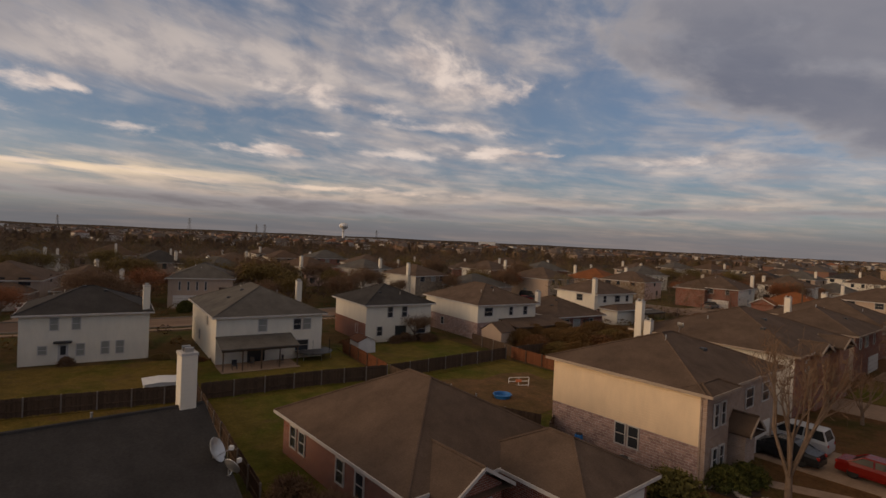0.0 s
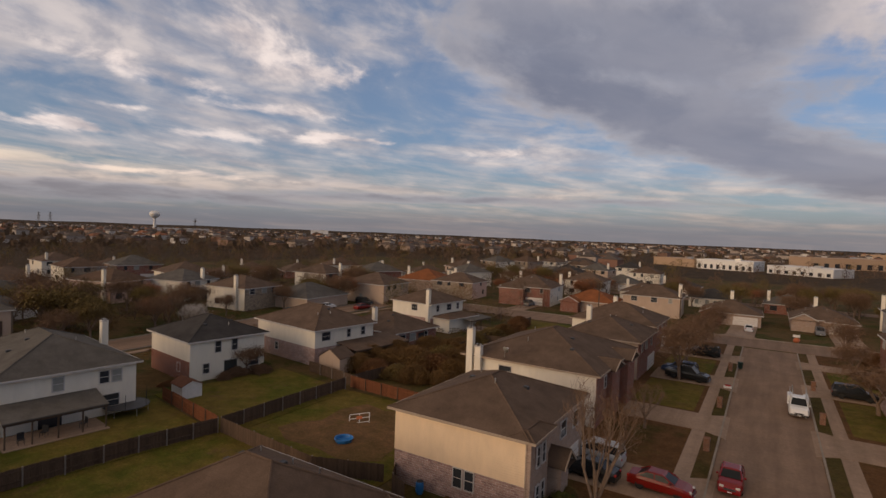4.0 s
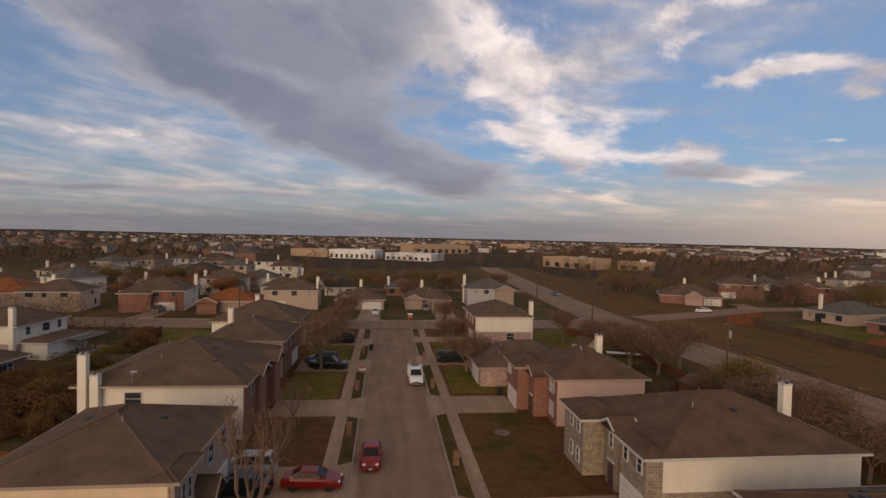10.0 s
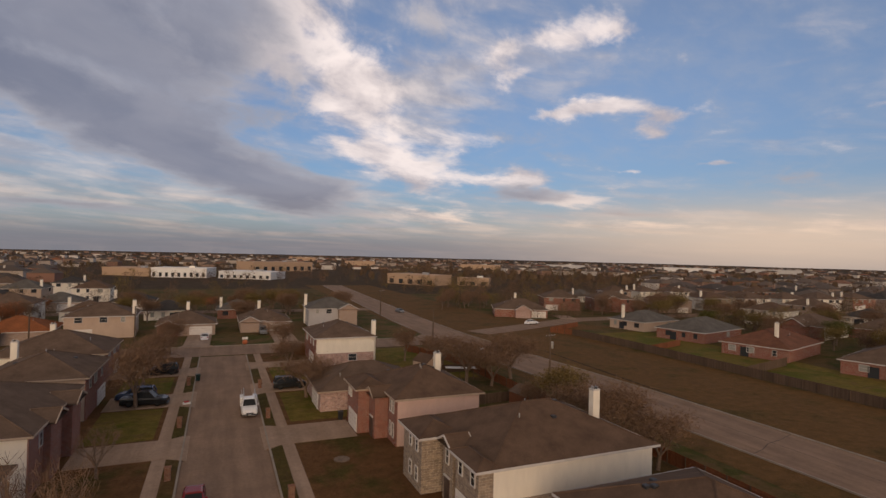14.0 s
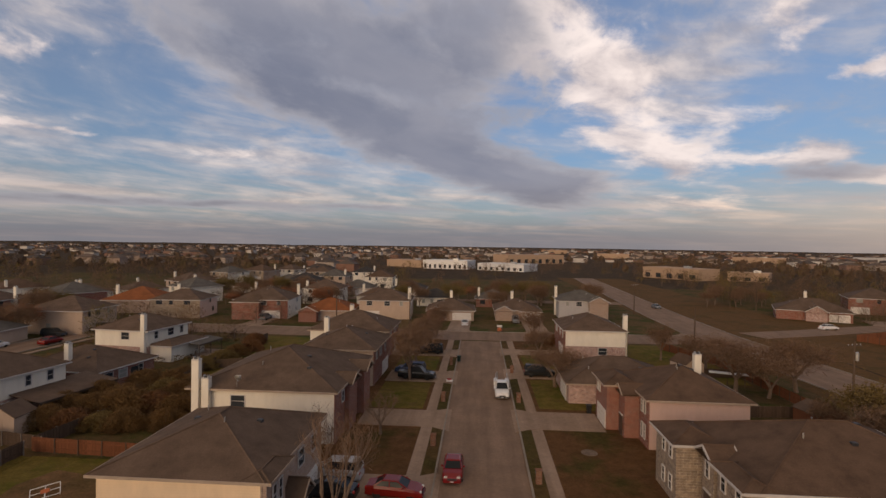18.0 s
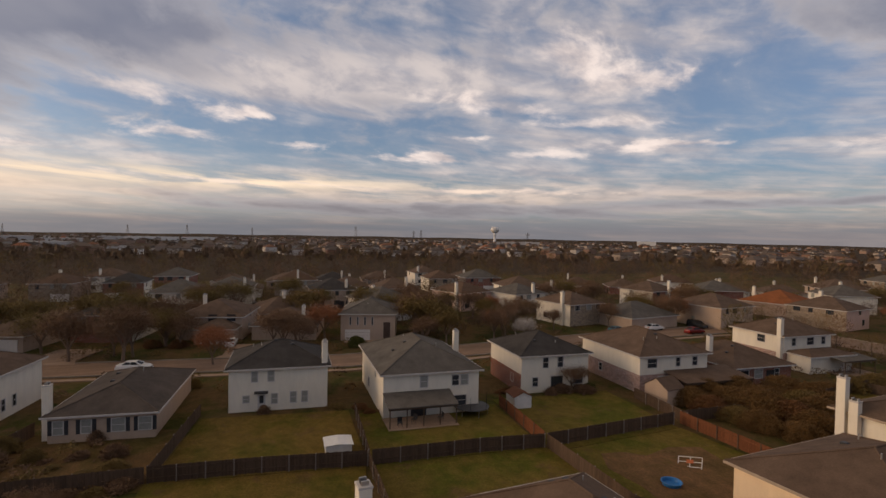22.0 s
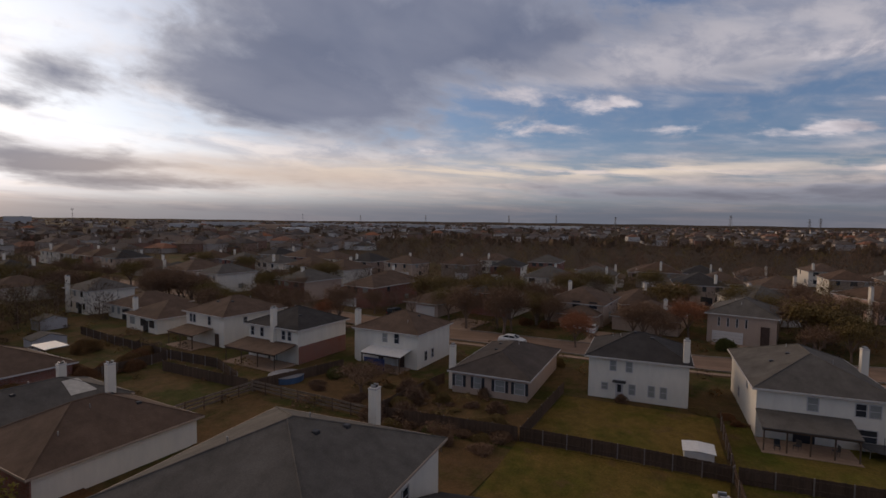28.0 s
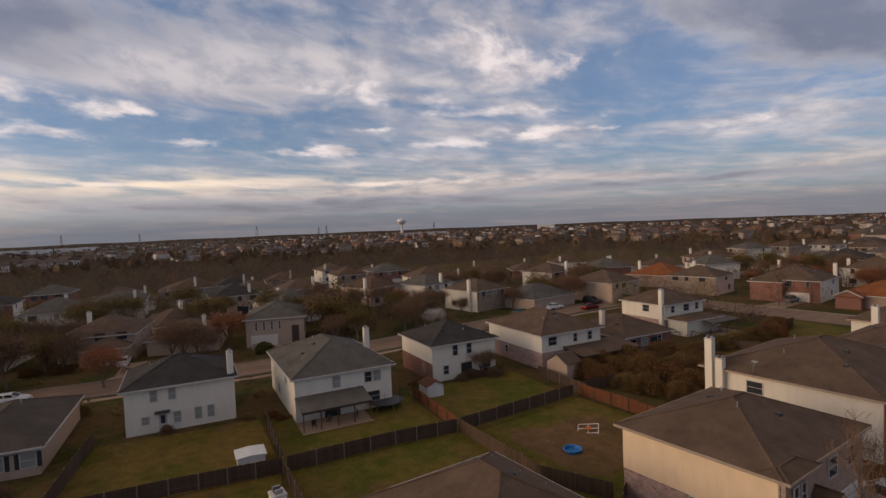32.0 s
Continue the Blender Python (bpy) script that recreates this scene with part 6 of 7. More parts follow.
for x, y, q, k in ((78.0, 186.0, 0.8, "haze_a"), (83.0, 192.0, 0.8, "haze_b"), (88.5, 188.0, 0.75, "haze_a"), (93.0, 194.0, 0.85, "haze_b"), (98.0, 190.0, 0.8, "haze_a"), (86.0, 198.0, 0.9, "haze_b"), (103.5, 198.0, 0.85, "gold_b"), (150.0, 146.0, 0.9, "gold_a"), (138.0, 118.0, 0.9, "green"), (146.0, 86.0, 1.0, "green"), (150.0, 70.0, 1.0, "haze_b"), (142.0, 50.0, 1.0, "green"), (134.0, 72.0, 0.8, "haze_a"), (136.0, 96.0, 0.85, "haze_b"), (-52.0, -172.0, 0.9, "haze_b"), (-32.0, -158.0, 0.9, "gold_b"), (-27.0, -146.0, 1.0, "haze_a"), (-24.0, -128.0, 0.9, "haze_b"), (-50.5, -146.0, 0.9, "haze_a"), (-47.5, -128.0, 0.8, "haze_b"), (-70.0, -150.0, 1.1, "gold_a"), (-78.0, -160.0, 1.2, "haze_a"), (-20.0, -106.0, 0.7, "bare_b"), (-60.0, -125.0, 0.8, "white"), (-88.0, -175.0, 1.1, "haze_b"), (-124.6, 34.5, 1.05, "gold_a"), (-99.7, 41.0, 0.95, "gold_b"), (-117.0, 38.5, 0.95, "gold_a"), (-110.0, 60.0, 0.9, "gold_b"), (-102.0, -151.0, 1.2, "gold_a"), (-131.0, -153.0, 1.2, "gold_b"), (-66.0, -98.0, 1.1, "gold_b"), (-70.5, -104.0, 1.0, "haze_b"), (-74.0, -116.0, 1.1, "gold_a"), (-84.0, -126.0, 1.0, "haze_a"), (-120.0, -77.0, 1.1, "gold_b"), (-97.5, -20.0, 1.05, "haze_b"), (-102.6, -58.5, 0.8, "haze_a")):
    plant(k, x, y, q)
rng = random.Random(23)
for x, y, s, k in [(-47.8 - rng.uniform(0, 1.2), -6.5 - i * 1.9, rng.uniform(0.5, 1.0), rng.choice(("bush_bare", "bush_olive", "bush_bare"))) for i in range(7)] + [(rng.uniform(-58, -49), rng.uniform(-15, -6.5), rng.uniform(0.3, 0.7), rng.choice(("bush_bare", "bush_olive"))) for i in range(9)] + \
        [(rng.uniform(-62, -53), rng.uniform(-33, -22), rng.uniform(0.5, 1.1), rng.choice(("bush_bare", "bush_olive", "bush_bare"))) for i in range(8)] + [(-45.2 - rng.uniform(0, 1.5), -8 - i * 3.6, rng.uniform(0.5, 0.9), "bush_bare") for i in range(4)] + \
        [(-60.5 + rng.uniform(-1, 1), 35 + i * 1.2, rng.uniform(0.35, 0.6), "bush_rust") for i in range(3)] + [(-58.4, 18.4, 0.5, "bush_rust"), (-58.9, 16.8, 0.5, "bush_rust"), (-62.0, 13.8, 0.7, "bush_olive"), (-60.6, 16.2, 0.6, "bush_rust"), (-57.6, 43.0, 1.0, "bush_bare"), (-57.4, 45.6, 1.0, "bush_bare")]:
    plant(k, x, y, s, sx=rng.uniform(1.1, 1.8), sy=rng.uniform(1.0, 1.6), sz=rng.uniform(0.55, 0.9))
# trees of the wider neighbourhood, clear of houses and streets
LINES = [STREET, CROSS, SECOND, WIDE]


def near_line(x, y, r):
    p = Vector((x, y))
    for line in LINES:
        for a, b in zip(line, line[1:]):
            a, b = Vector(a), Vector(b)
            u = max(0.0, min(1.0, (p - a).dot(b - a) / (b - a).length_squared))
            if (p - a - (b - a) * u).length < r:
                return True
    return False


rng = random.Random(41)
made = 0
while made < 215:
    x, y = rng.choice(((rng.uniform(-150, -88), rng.uniform(-140, 150)), (rng.uniform(-100, 40), rng.uniform(157, 200)), (rng.uniform(130, 190), rng.uniform(20, 160)), (rng.uniform(-130, -92), rng.uniform(-180, -60)), (rng.uniform(-108, -84), rng.uniform(-110, 120))))
    if not free(x, y, 8.5) or near_line(x, y, 6.0):
        continue
    plant(rng.choice(("haze_a", "haze_b", "gold_a", "haze_b", "bare_b", "gold_b", "haze_b", "haze_a", "gold_a", "haze_a", "olive" if x > 80 else "red")), x, y, rng.uniform(0.65, 1.1))
    made += 1

# low scrub along the plot lines of the western yards
rng = random.Random(88)
SCRUB = [(Geo(), m) for m in (TWIGD, LEAFO, HEDGE, TWIG)]
left = 520
while left:
    x, y = rng.uniform(-142, -46), rng.uniform(-150, 128)
    if not free(x, y, 8.2) or near_line(x, y, 5.6) or x > -62 and -4 < y < 52 or x > -66 and y < -30 and rng.random() < 0.6:
        continue
    left -= 1
    g, q = rng.choice(SCRUB)[0], rng.uniform(0.45, 1.5)
    for _ in range(int(70 * q) + 30):
        a, h = rng.uniform(0, math.tau), rng.random()
        r = q * math.sqrt(max(0.0, 1 - h * h)) * rng.uniform(0.5, 1.05)
        blades(g, rng, Vector((x + math.cos(a) * r * 1.2, y + math.sin(a) * r * 1.2, 0.05 + h * q * 0.95)), 1, 0.05, 0.22, 0.07)
scrub = thing("scrub", "low winter scrub scattered through the western yards", "scrub", kind="stuff")
for g, m in SCRUB:
    part("foliage", g, m, scrub)

# ---- the far belt of woods, the far town and the horizon ----
rng = random.Random(77)
TONES = (TWIGF, TWIGO, TWIGD, TWIG)
crowns, gt = [Geo() for _ in TONES], Geo()


def far_z(x, y):
    return -9.0 * (max(math.hypot(x, y - 40) - 320, 0) / 2700) ** 1.3


def far_kind(seed, wide, n=95, thin=1.0):
    """A small bare tree, one metre high, of thin twigs."""
    rr = random.Random(seed)
    t = Geo()
    for _ in range(n):
        a, r, u = rr.uniform(0, math.tau), rr.random() ** 0.55, rr.random()
        w = wide * (0.35 + 0.65 * math.sin(math.pi * (0.10 + 0.80 * u))) * (1 + 0.25 * math.sin(3 * a + seed))
        p = Vector((math.cos(a) * r * w, math.sin(a) * r * w, 0.12 + 0.80 * u - 0.15 * r * r))
        d = Vector((math.cos(a) * 0.6 + rr.gauss(0, 0.5), math.sin(a) * 0.6 + rr.gauss(0, 0.5), rr.gauss(0.7, 0.5))).normalized() * rr.uniform(0.06, 0.15)
        q = d.cross(Vector((rr.gauss(0, 1), rr.gauss(0, 1), rr.gauss(0, 1)))).normalized() * rr.uniform(0.008, 0.022) * thin
        t.face(p - q, p + q, p + d + q * 0.4, p + d - q * 0.4)
    return np.array(t.v)


FAR_KINDS = [far_kind(k, (0.34, 0.42, 0.50, 0.38)[k % 4]) for k in range(8)]
NEAR_KINDS = [far_kind(20 + k, (0.36, 0.44, 0.50, 0.40)[k % 4], 340, 0.36) for k in range(6)]


def far_tree(x, y, h):
    z, a = far_z(x, y), rng.uniform(0, math.tau)
    gt.tube((x, y, z - 0.5), (x, y, z + h * 0.5), 0.15, 0.05, 3)
    v = rng.choice(FAR_KINDS if math.hypot(x, y) > 270 else NEAR_KINDS) * h
    ca, sa = math.cos(a), math.sin(a)
    g = rng.choice((crowns[0], crowns[0], crowns[1], crowns[2], crowns[3]))
    k = len(g.v)
    g.v += np.stack([x + v[:, 0] * ca - v[:, 1] * sa, y + v[:, 0] * sa + v[:, 1] * ca, z + v[:, 2]], 1).tolist()
    g.f += [(k + i, k + i + 1, k + i + 2, k + i + 3) for i in range(0, len(v), 4)]


count = 0
while count < 5600:
    yaw, r = radians(rng.uniform(-75, 180)), 115 + 720 * rng.random() ** 1.25
    x, y = -math.sin(yaw) * r, math.cos(yaw) * r
    deg = math.degrees(yaw)
    dense = 1.0 if 18 < deg < 112 and 300 < r < 520 or deg < -16 and r > 150 or deg > 140 else 0.42
    if -8 < deg < 8 and 240 < r < 360 and rng.random() > 0.35 or rng.random() > dense or not free(x, y, 7.6) or near_line(x, y, 7) or 44 < x < 92 and y < 330 or -48 < x < 48 and 0 < y < 166 or 85 < x < 140 and 10 < y < 150:
        continue
    far_tree(x, y, rng.uniform(4.5, 8.5))
    count += 1
woods = thing("woods", "belt of leafless brown woods beyond the houses", "woods", kind="stuff")
for tone, g in zip(TONES, crowns):
    part("twigs", g, tone, woods)
part("trunks", gt, BARK, woods)

far_roof = Shade("far_roofs", 0.9)
far_roof.color(far_roof.ramp(far_roof.island(), (0.0, (0.050, 0.042, 0.040)), (0.45, (0.105, 0.082, 0.070)), (0.9, (0.135, 0.100, 0.082)), (1.0, (0.26, 0.10, 0.05))))
far_wall = Shade("far_walls", 0.8)
far_wall.color(far_wall.ramp(far_wall.island(), (0.0, (0.22, 0.11, 0.08)), (0.35, (0.32, 0.23, 0.18)), (0.7, (0.40, 0.35, 0.31)), (1.0, (0.66, 0.62, 0.58))))
gw, gr = Geo(), Geo()
count = 0
while count < 2600:
    yaw, r = radians(rng.uniform(-85, 185)), 330 + 2300 * rng.random() ** 1.7
    x, y = -math.sin(yaw) * r, math.cos(yaw) * r
    deg = math.degrees(yaw)
    if 18 < deg < 112 and r < 500 or -44 < deg < 14 and r < 640:
        continue
    count += 1
    z, a, h = far_z(x, y), rng.choice((0, 1.57)) + rng.uniform(-0.2, 0.2), rng.choice((2.7, 5.0))
    w, d = rng.uniform(5, 7.5), rng.uniform(5, 7)
    ca, sa = math.cos(a), math.sin(a)
    at = lambda u, v, zz: (x + ca * u - sa * v, y + sa * u + ca * v, z + zz)
    k = len(gw.v)
    gw.v += [at(u, v, zz) for zz in (-0.5, h) for u, v in ((-w, -d), (w, -d), (w, d), (-w, d))]
    gw.f += [tuple(k + i for i in q) for q in ((0, 1, 5, 4), (1, 2, 6, 5), (2, 3, 7, 6), (3, 0, 4, 7))]
    k = len(gr.v)
    w, d = w + 0.5, d + 0.5
    gr.v += [at(-w, -d, h), at(w, -d, h), at(w, d, h), at(-w, d, h), at(-w * 0.35, 0, h + 2.7), at(w * 0.35, 0, h + 2.7)]
    gr.f += [(k, k + 1, k + 5, k + 4), (k + 1, k + 2, k + 5), (k + 2, k + 3, k + 4, k + 5), (k + 3, k, k + 4), (k + 3, k + 2, k + 1, k)]
    if rng.random() < 0.4:
        px, py = at(rng.uniform(-4, 4), d * 0.8, 0)[:2]
        gw.box(px - 0.5, px + 0.5, py - 0.4, py + 0.4, z, z + h + 3.0)
town = thing("distant_houses", "hundreds of small houses towards the horizon", "houses", kind="stuff")
part("walls", gw, far_wall.mat, town)
part("roofs", gr, far_roof.mat, town)
# low far trees between the far houses, out to the horizon
g = Geo()
for _ in range(5200):
    yaw, r = radians(rng.uniform(-88, 188)), 420 + 3300 * rng.random() ** 1.5
    x, y = -math.sin(yaw) * r + rng.uniform(-20, 20), math.cos(yaw) * r
    if -16 < math.degrees(yaw) < 14 and r < 620:
        continue
    z, w, h = far_z(x, y), rng.uniform(2.5, 6.5), rng.uniform(3.5, 8.5)
    for q in range(7):
        a = rng.uniform(0, math.tau)
        p = Vector((x + math.cos(a) * w * rng.random(), y + math.sin(a) * w * rng.random(), z + h * rng.uniform(0.05, 0.5)))
        s, d = Vector((math.cos(a + 1.57), math.sin(a + 1.57), 0)) * w * rng.uniform(0.2, 0.5), Vector((rng.uniform(-1, 1), rng.uniform(-1, 1), h * rng.uniform(0.35, 0.6)))
        g.face(p - s, p + s, p + s * 0.5 + d, p - s * 0.6 + d)
tagged(part("far_trees", g, TWIGF), "brown leafless trees scattered to the horizon", "trees", kind="stuff")
# far rise of land under the western and southern horizon
for nm, y0, y1, r, h, in (("far_ridge_west", 20, 118, 3400, 13), ("far_ridge_north", -70, 20, 3700, 5), ("far_ridge_south", 118, 188, 3300, 9)):
    rr = random.Random(nm)
    ring = []
    for i in range(81):
        a = radians(y0 + (y1 - y0) * i / 80)
        z = far_z(0, r) + h * math.sin(math.pi * min(1, max(0.0, i / 80))) ** 0.35 * (0.9 + 0.12 * math.sin(i * 0.9) + rr.uniform(-0.04, 0.04)) + 2
        ring.append([(-math.sin(a) * q, math.cos(a) * q, zz) for q, zz in ((r - 300, far_z(0, r) - 3), (r, z), (r + 250, far_z(0, r) - 6))])
    tagged(part(nm, Geo().loft(ring, close=False), EARTH), "low far rise of land on the horizon", "ridge", kind="structure")

# ---- vehicles ----
PAINT = {"red": paint("paint_red", (0.18, 0.009, 0.007)), "dark_red": paint("paint_dark_red", (0.20, 0.010, 0.012)), "white": paint("paint_white", (0.74, 0.74, 0.74)), "black": paint("paint_black", (0.015, 0.016, 0.018)),
         "silver": paint("paint_silver", (0.42, 0.43, 0.45), 0.3), "blue": paint("paint_blue", (0.05, 0.08, 0.16)), "teal": paint("paint_teal", (0.06, 0.14, 0.17)), "grey": paint("paint_grey", (0.16, 0.165, 0.175))}
TYRE = Geo().lathe([(0.18, -0.11), (0.31, -0.11), (0.335, -0.08), (0.335, 0.08), (0.31, 0.11), (0.18, 0.11)], 16).mesh("tyre", RUBBER, True)
RIM = Geo().lathe([(0.06, -0.10), (0.20, -0.10), (0.215, -0.07), (0.215, 0.07), (0.20, 0.10), (0.06, 0.105)], 12).mesh("rim", CHROME)
# side profiles: (x, bonnet or deck height) and (x, roof height), front at +x
SHAPE = {
    "sedan": (4.7, 0.90, [(-2.35, 0.62), (-2.25, 0.95), (-1.55, 1.02), (0.85, 0.98), (1.75, 0.86), (2.25, 0.70), (2.35, 0.50)], (-1.65, -0.95, 0.35, 1.10), 1.44),
    "suv": (4.8, 0.95, [(-2.40, 0.70), (-2.36, 1.05), (-1.9, 1.12), (0.95, 1.08), (1.85, 1.00), (2.32, 0.82), (2.40, 0.52)], (-2.30, -2.05, 0.30, 1.15), 1.78),
    "pickup": (5.6, 0.98, [(-2.80, 0.80), (-2.76, 1.10), (-0.9, 1.12), (1.25, 1.12), (2.15, 1.08), (2.70, 0.92), (2.80, 0.58)], (-0.95, -0.70, 0.70, 1.40), 1.85),
}


def car(kind, colour, label, x, y, yaw, category=None):
    ln, half, prof, (g0, g1, g2, g3), top = SHAPE[kind]
    base = 0.17 if abs(x) < 30 and 10 < y < 110 and (x < -4 or x > 4.8) else 0.03
    m = pose(x, y, base, 0, 0, yaw)
    root = thing("pickup_truck" if kind == "pickup" else "car", label, category or ("truck" if kind == "pickup" else "car"), m)
    rings = []
    for px, z in prof:
        n = half * (0.86 if abs(px) > ln / 2 - 0.15 else 0.96 if abs(px) > ln / 2 - 0.6 else 1.0)
        rings.append([(px, -n * 0.93, 0.24), (px, -n, 0.42), (px, -n * 0.985, z * 0.80), (px, -n * 0.88, z), (px, n * 0.88, z), (px, n * 0.985, z * 0.80), (px, n, 0.42), (px, n * 0.93, 0.24)])
    part("body", Geo().loft(rings), PAINT[colour], root, smooth=False)
    zb = 0.98 if kind == "sedan" else 1.08
    n0, n1 = half * 0.86, half * 0.70
    q = lambda px, n, z: [(px, -n, z), (px, n, z)]
    glass = Geo()
    lo, hi = [(g0, -n0, zb), (g3, -n0, zb), (g3, n0, zb), (g0, n0, zb)], [(g1, -n1, top - 0.06), (g2, -n1, top - 0.06), (g2, n1, top - 0.06), (g1, n1, top - 0.06)]
    cab = part("cabin_glass", glass.loft([lo, hi]), CARGLASS, root)
    part("roof", Geo().loft([[(g1 - 0.06, -n1 - 0.02, top - 0.07), (g2 + 0.06, -n1 - 0.02, top - 0.07), (g2 + 0.06, n1 + 0.02, top - 0.07), (g1 - 0.06, n1 + 0.02, top - 0.07)], [(g1 + 0.1, -n1 + 0.1, top), (g2 - 0.12, -n1 + 0.1, top), (g2 - 0.12, n1 - 0.1, top), (g1 + 0.1, n1 - 0.1, top)]]), PAINT[colour], root)
    for s in (-1, 1):
        for a, b in ((0, 0), (1, 1)):
            pa, pb = lo[(0, 1)[a] if s < 0 else (3, 2)[a]], hi[(0, 1)[a] if s < 0 else (3, 2)[a]]
            part("pillar", Geo().tube(pa, pb, 0.06, 0.05, 5), PAINT[colour], cab)
        mx = (g1 + g2) / 2
        part("pillar", Geo().tube((mx, s * n0, zb), (mx - 0.05, s * n1, top - 0.06), 0.05, 0.05, 5), PAINT[colour], cab)
        part("headlight", Geo().block(ln / 2 - 0.34, ln / 2 - 0.06, s * half * 0.62 - 0.16, s * half * 0.62 + 0.16, 0.58, 0.74, 0.03), LAMP, root)
        part("tail_light", Geo().block(-ln / 2 - 0.01, -ln / 2 + 0.16, s * half * 0.70 - 0.12, s * half * 0.70 + 0.12, 0.72, 0.90, 0.03), TAIL, root)
        part("mirror", Geo().block(g2 + 0.35, g2 + 0.50, s * (half + 0.06) - 0.09, s * (half + 0.06) + 0.09, zb + 0.02, zb + 0.16, 0.03), PAINT[colour], root)
    part("grille", Geo().block(ln / 2 - 0.05, ln / 2 + 0.015, -half * 0.45, half * 0.45, 0.46, 0.60, 0.01), DARKM, root)
    part("bumper", Geo().block(ln / 2 - 0.10, ln / 2 + 0.05, -half * 0.86, half * 0.86, 0.28, 0.44, 0.03), PAINT[colour] if kind != "pickup" else DARKM, root)
    part("plate", Geo().box(ln / 2 + 0.05, ln / 2 + 0.06, -0.15, 0.15, 0.32, 0.40), PLATEM, root)
    for wx in (ln * 0.30, -ln * 0.29):
        for s in (-1, 1):
            w = part("wheel", TYRE, None, root)
            w.matrix_basis = pose(wx, s * (half - 0.12), 0.335, 90, 0, 0)
            part("rim", RIM, None, w)
    return root


car("sedan", "red", "bright red sedan on the driveway of the cream house", -6.6, 42.6, -4)
car("sedan", "dark_red", "dark red hatchback parked at the kerb", -2.1, 47.3, -90)
car("suv", "silver", "silver minivan parked before a garage", -12.3, 45.2, 178)
car("sedan", "black", "small black car behind the bare tree", -11.9, 41.9, 176)
car("pickup", "black", "black pickup on a front driveway", -9.2, 79.6, -8)
car("suv", "blue", "dark blue car beside the pickup", -10.6, 82.7, 174)
car("suv", "black", "dark car in the shade of a tree", -8.8, 98.0, 180)
car("sedan", "silver", "silver car beyond the trees", -12.0, 100.0, 180)
car("suv", "black", "dark car on a driveway under a spreading tree", 9.6, 83.2, 0)
car("sedan", "white", "white car before a cream garage door", -3.4, 133.5, 92)
car("suv", "grey", "dark grey car before a garage", 9.8, 139.6, -90)
car("suv", "silver", "silver car before a garage", 14.4, 139.8, -90)
car("sedan", "black", "black sedan on a driveway in the bend", -25.3, -52.5, 162)
car("sedan", "silver", "silver sedan by the evergreen tree", -19.6, -42.6, 160)
car("pickup", "white", "white pickup beside a brick house", -30.9, -71.0, 162)
car("suv", "white", "white car parked on the street", -13.0, -56.5, 70)
car("sedan", "white", "white sedan parked further down the street", -28.3, -100.5, 70)
car("suv", "silver", "silver car parked far down the street", -33.6, -115.5, 70)
car("suv", "dark_red", "dark red car on a driveway further down", -39.0, -89.8, 160)
car("sedan", "silver", "pale car at the street's end", -58.8, -165.0, 70)
car("sedan", "white", "white patrol-style car parked behind the tan house", -88.8, -10.2, 78)
car("sedan", "white", "white sedan on the wide road", 50.4, 98.8, -80)
car("sedan", "white", "pale sedan on the side road", 88.6, 140.0, 14)
car("sedan", "grey", "dark grey car on the wide road far off", 58.6, 178.5, -84)
car("pickup", "black", "black pickup at the kerb by a tan house", -83.5, 112.0, 88)
car("suv", "black", "black car on a driveway by a tan house", -88.5, 104.5, 0)
car("sedan", "white", "white car parked on the second street", -89.4, 92.0, 90)
car("sedan", "red", "red car parked on the second street", -83.2, 97.5, 90)
car("sedan", "teal", "teal car parked on the second street", -89.6, 81.5, 90)
car("suv", "grey", "dark car before a brick house", -55.4, 134.2, 90)
car("sedan", "white", "white car parked among the western houses", -158.0, -30, 80)
car("sedan", "silver", "silver car parked among the western houses", -160.5, 10, 88)
car("suv", "black", "dark car parked by a brick house", -107.0, -37.5, 160)
car("sedan", "white", "white car in a side yard", -102.5, 3.5, 170)

# the white work truck parked at the kerb
truck = car("pickup", "white", "white utility truck with tool boxes and ladder rack", 3.3, 73.0, -90)
for s in (-1, 1):
    b = part("tool_box", Geo().block(-2.75, -0.95, s * 0.80 - 0.24, s * 0.80 + 0.24, 0.70, 1.55, 0.03), PAINT["white"], truck)
    part("rack_post", Geo().tube((-0.9, s * 0.8, 1.5), (-0.9, s * 0.8, 2.0), 0.03, 0.03, 6), METAL, truck)
    part("rack_post", Geo().tube((-2.7, s * 0.8, 1.5), (-2.7, s * 0.8, 2.2), 0.03, 0.03, 6), METAL, truck)
    part("rack_rail", Geo().tube((-2.75, s * 0.8, 2.15), (-0.2, s * 0.8, 1.98), 0.03, 0.03, 6), METAL, truck)
part("crane_arm", Geo().tube((-2.5, -0.5, 1.5), (-2.2, -0.6, 2.5), 0.08, 0.06, 8), METAL, truck)

# ---- things in the yards ----
CANVAS = plain("white_sheet_metal", (0.66, 0.65, 0.64), 0.5, 0.1, var=0.08)
BLUEP = plain("blue_plastic", (0.02, 0.16, 0.42), 0.35, var=0.12)
ORANGE = plain("orange_plastic", (0.42, 0.12, 0.05), 0.5, var=0.1)
MESHB = plain("black_mat", (0.012, 0.012, 0.013), 0.8)
MAILB = brick("mailbox_brick", (0.22, 0.10, 0.06), (0.16, 0.075, 0.05), (0.24, 0.18, 0.14))
EDGER = plain("soiled_stone", (0.15, 0.11, 0.085), 0.95, var=0.35, scale=4)
ROCK = plain("pale_stone", (0.33, 0.28, 0.24), 0.9, var=0.3, scale=4)


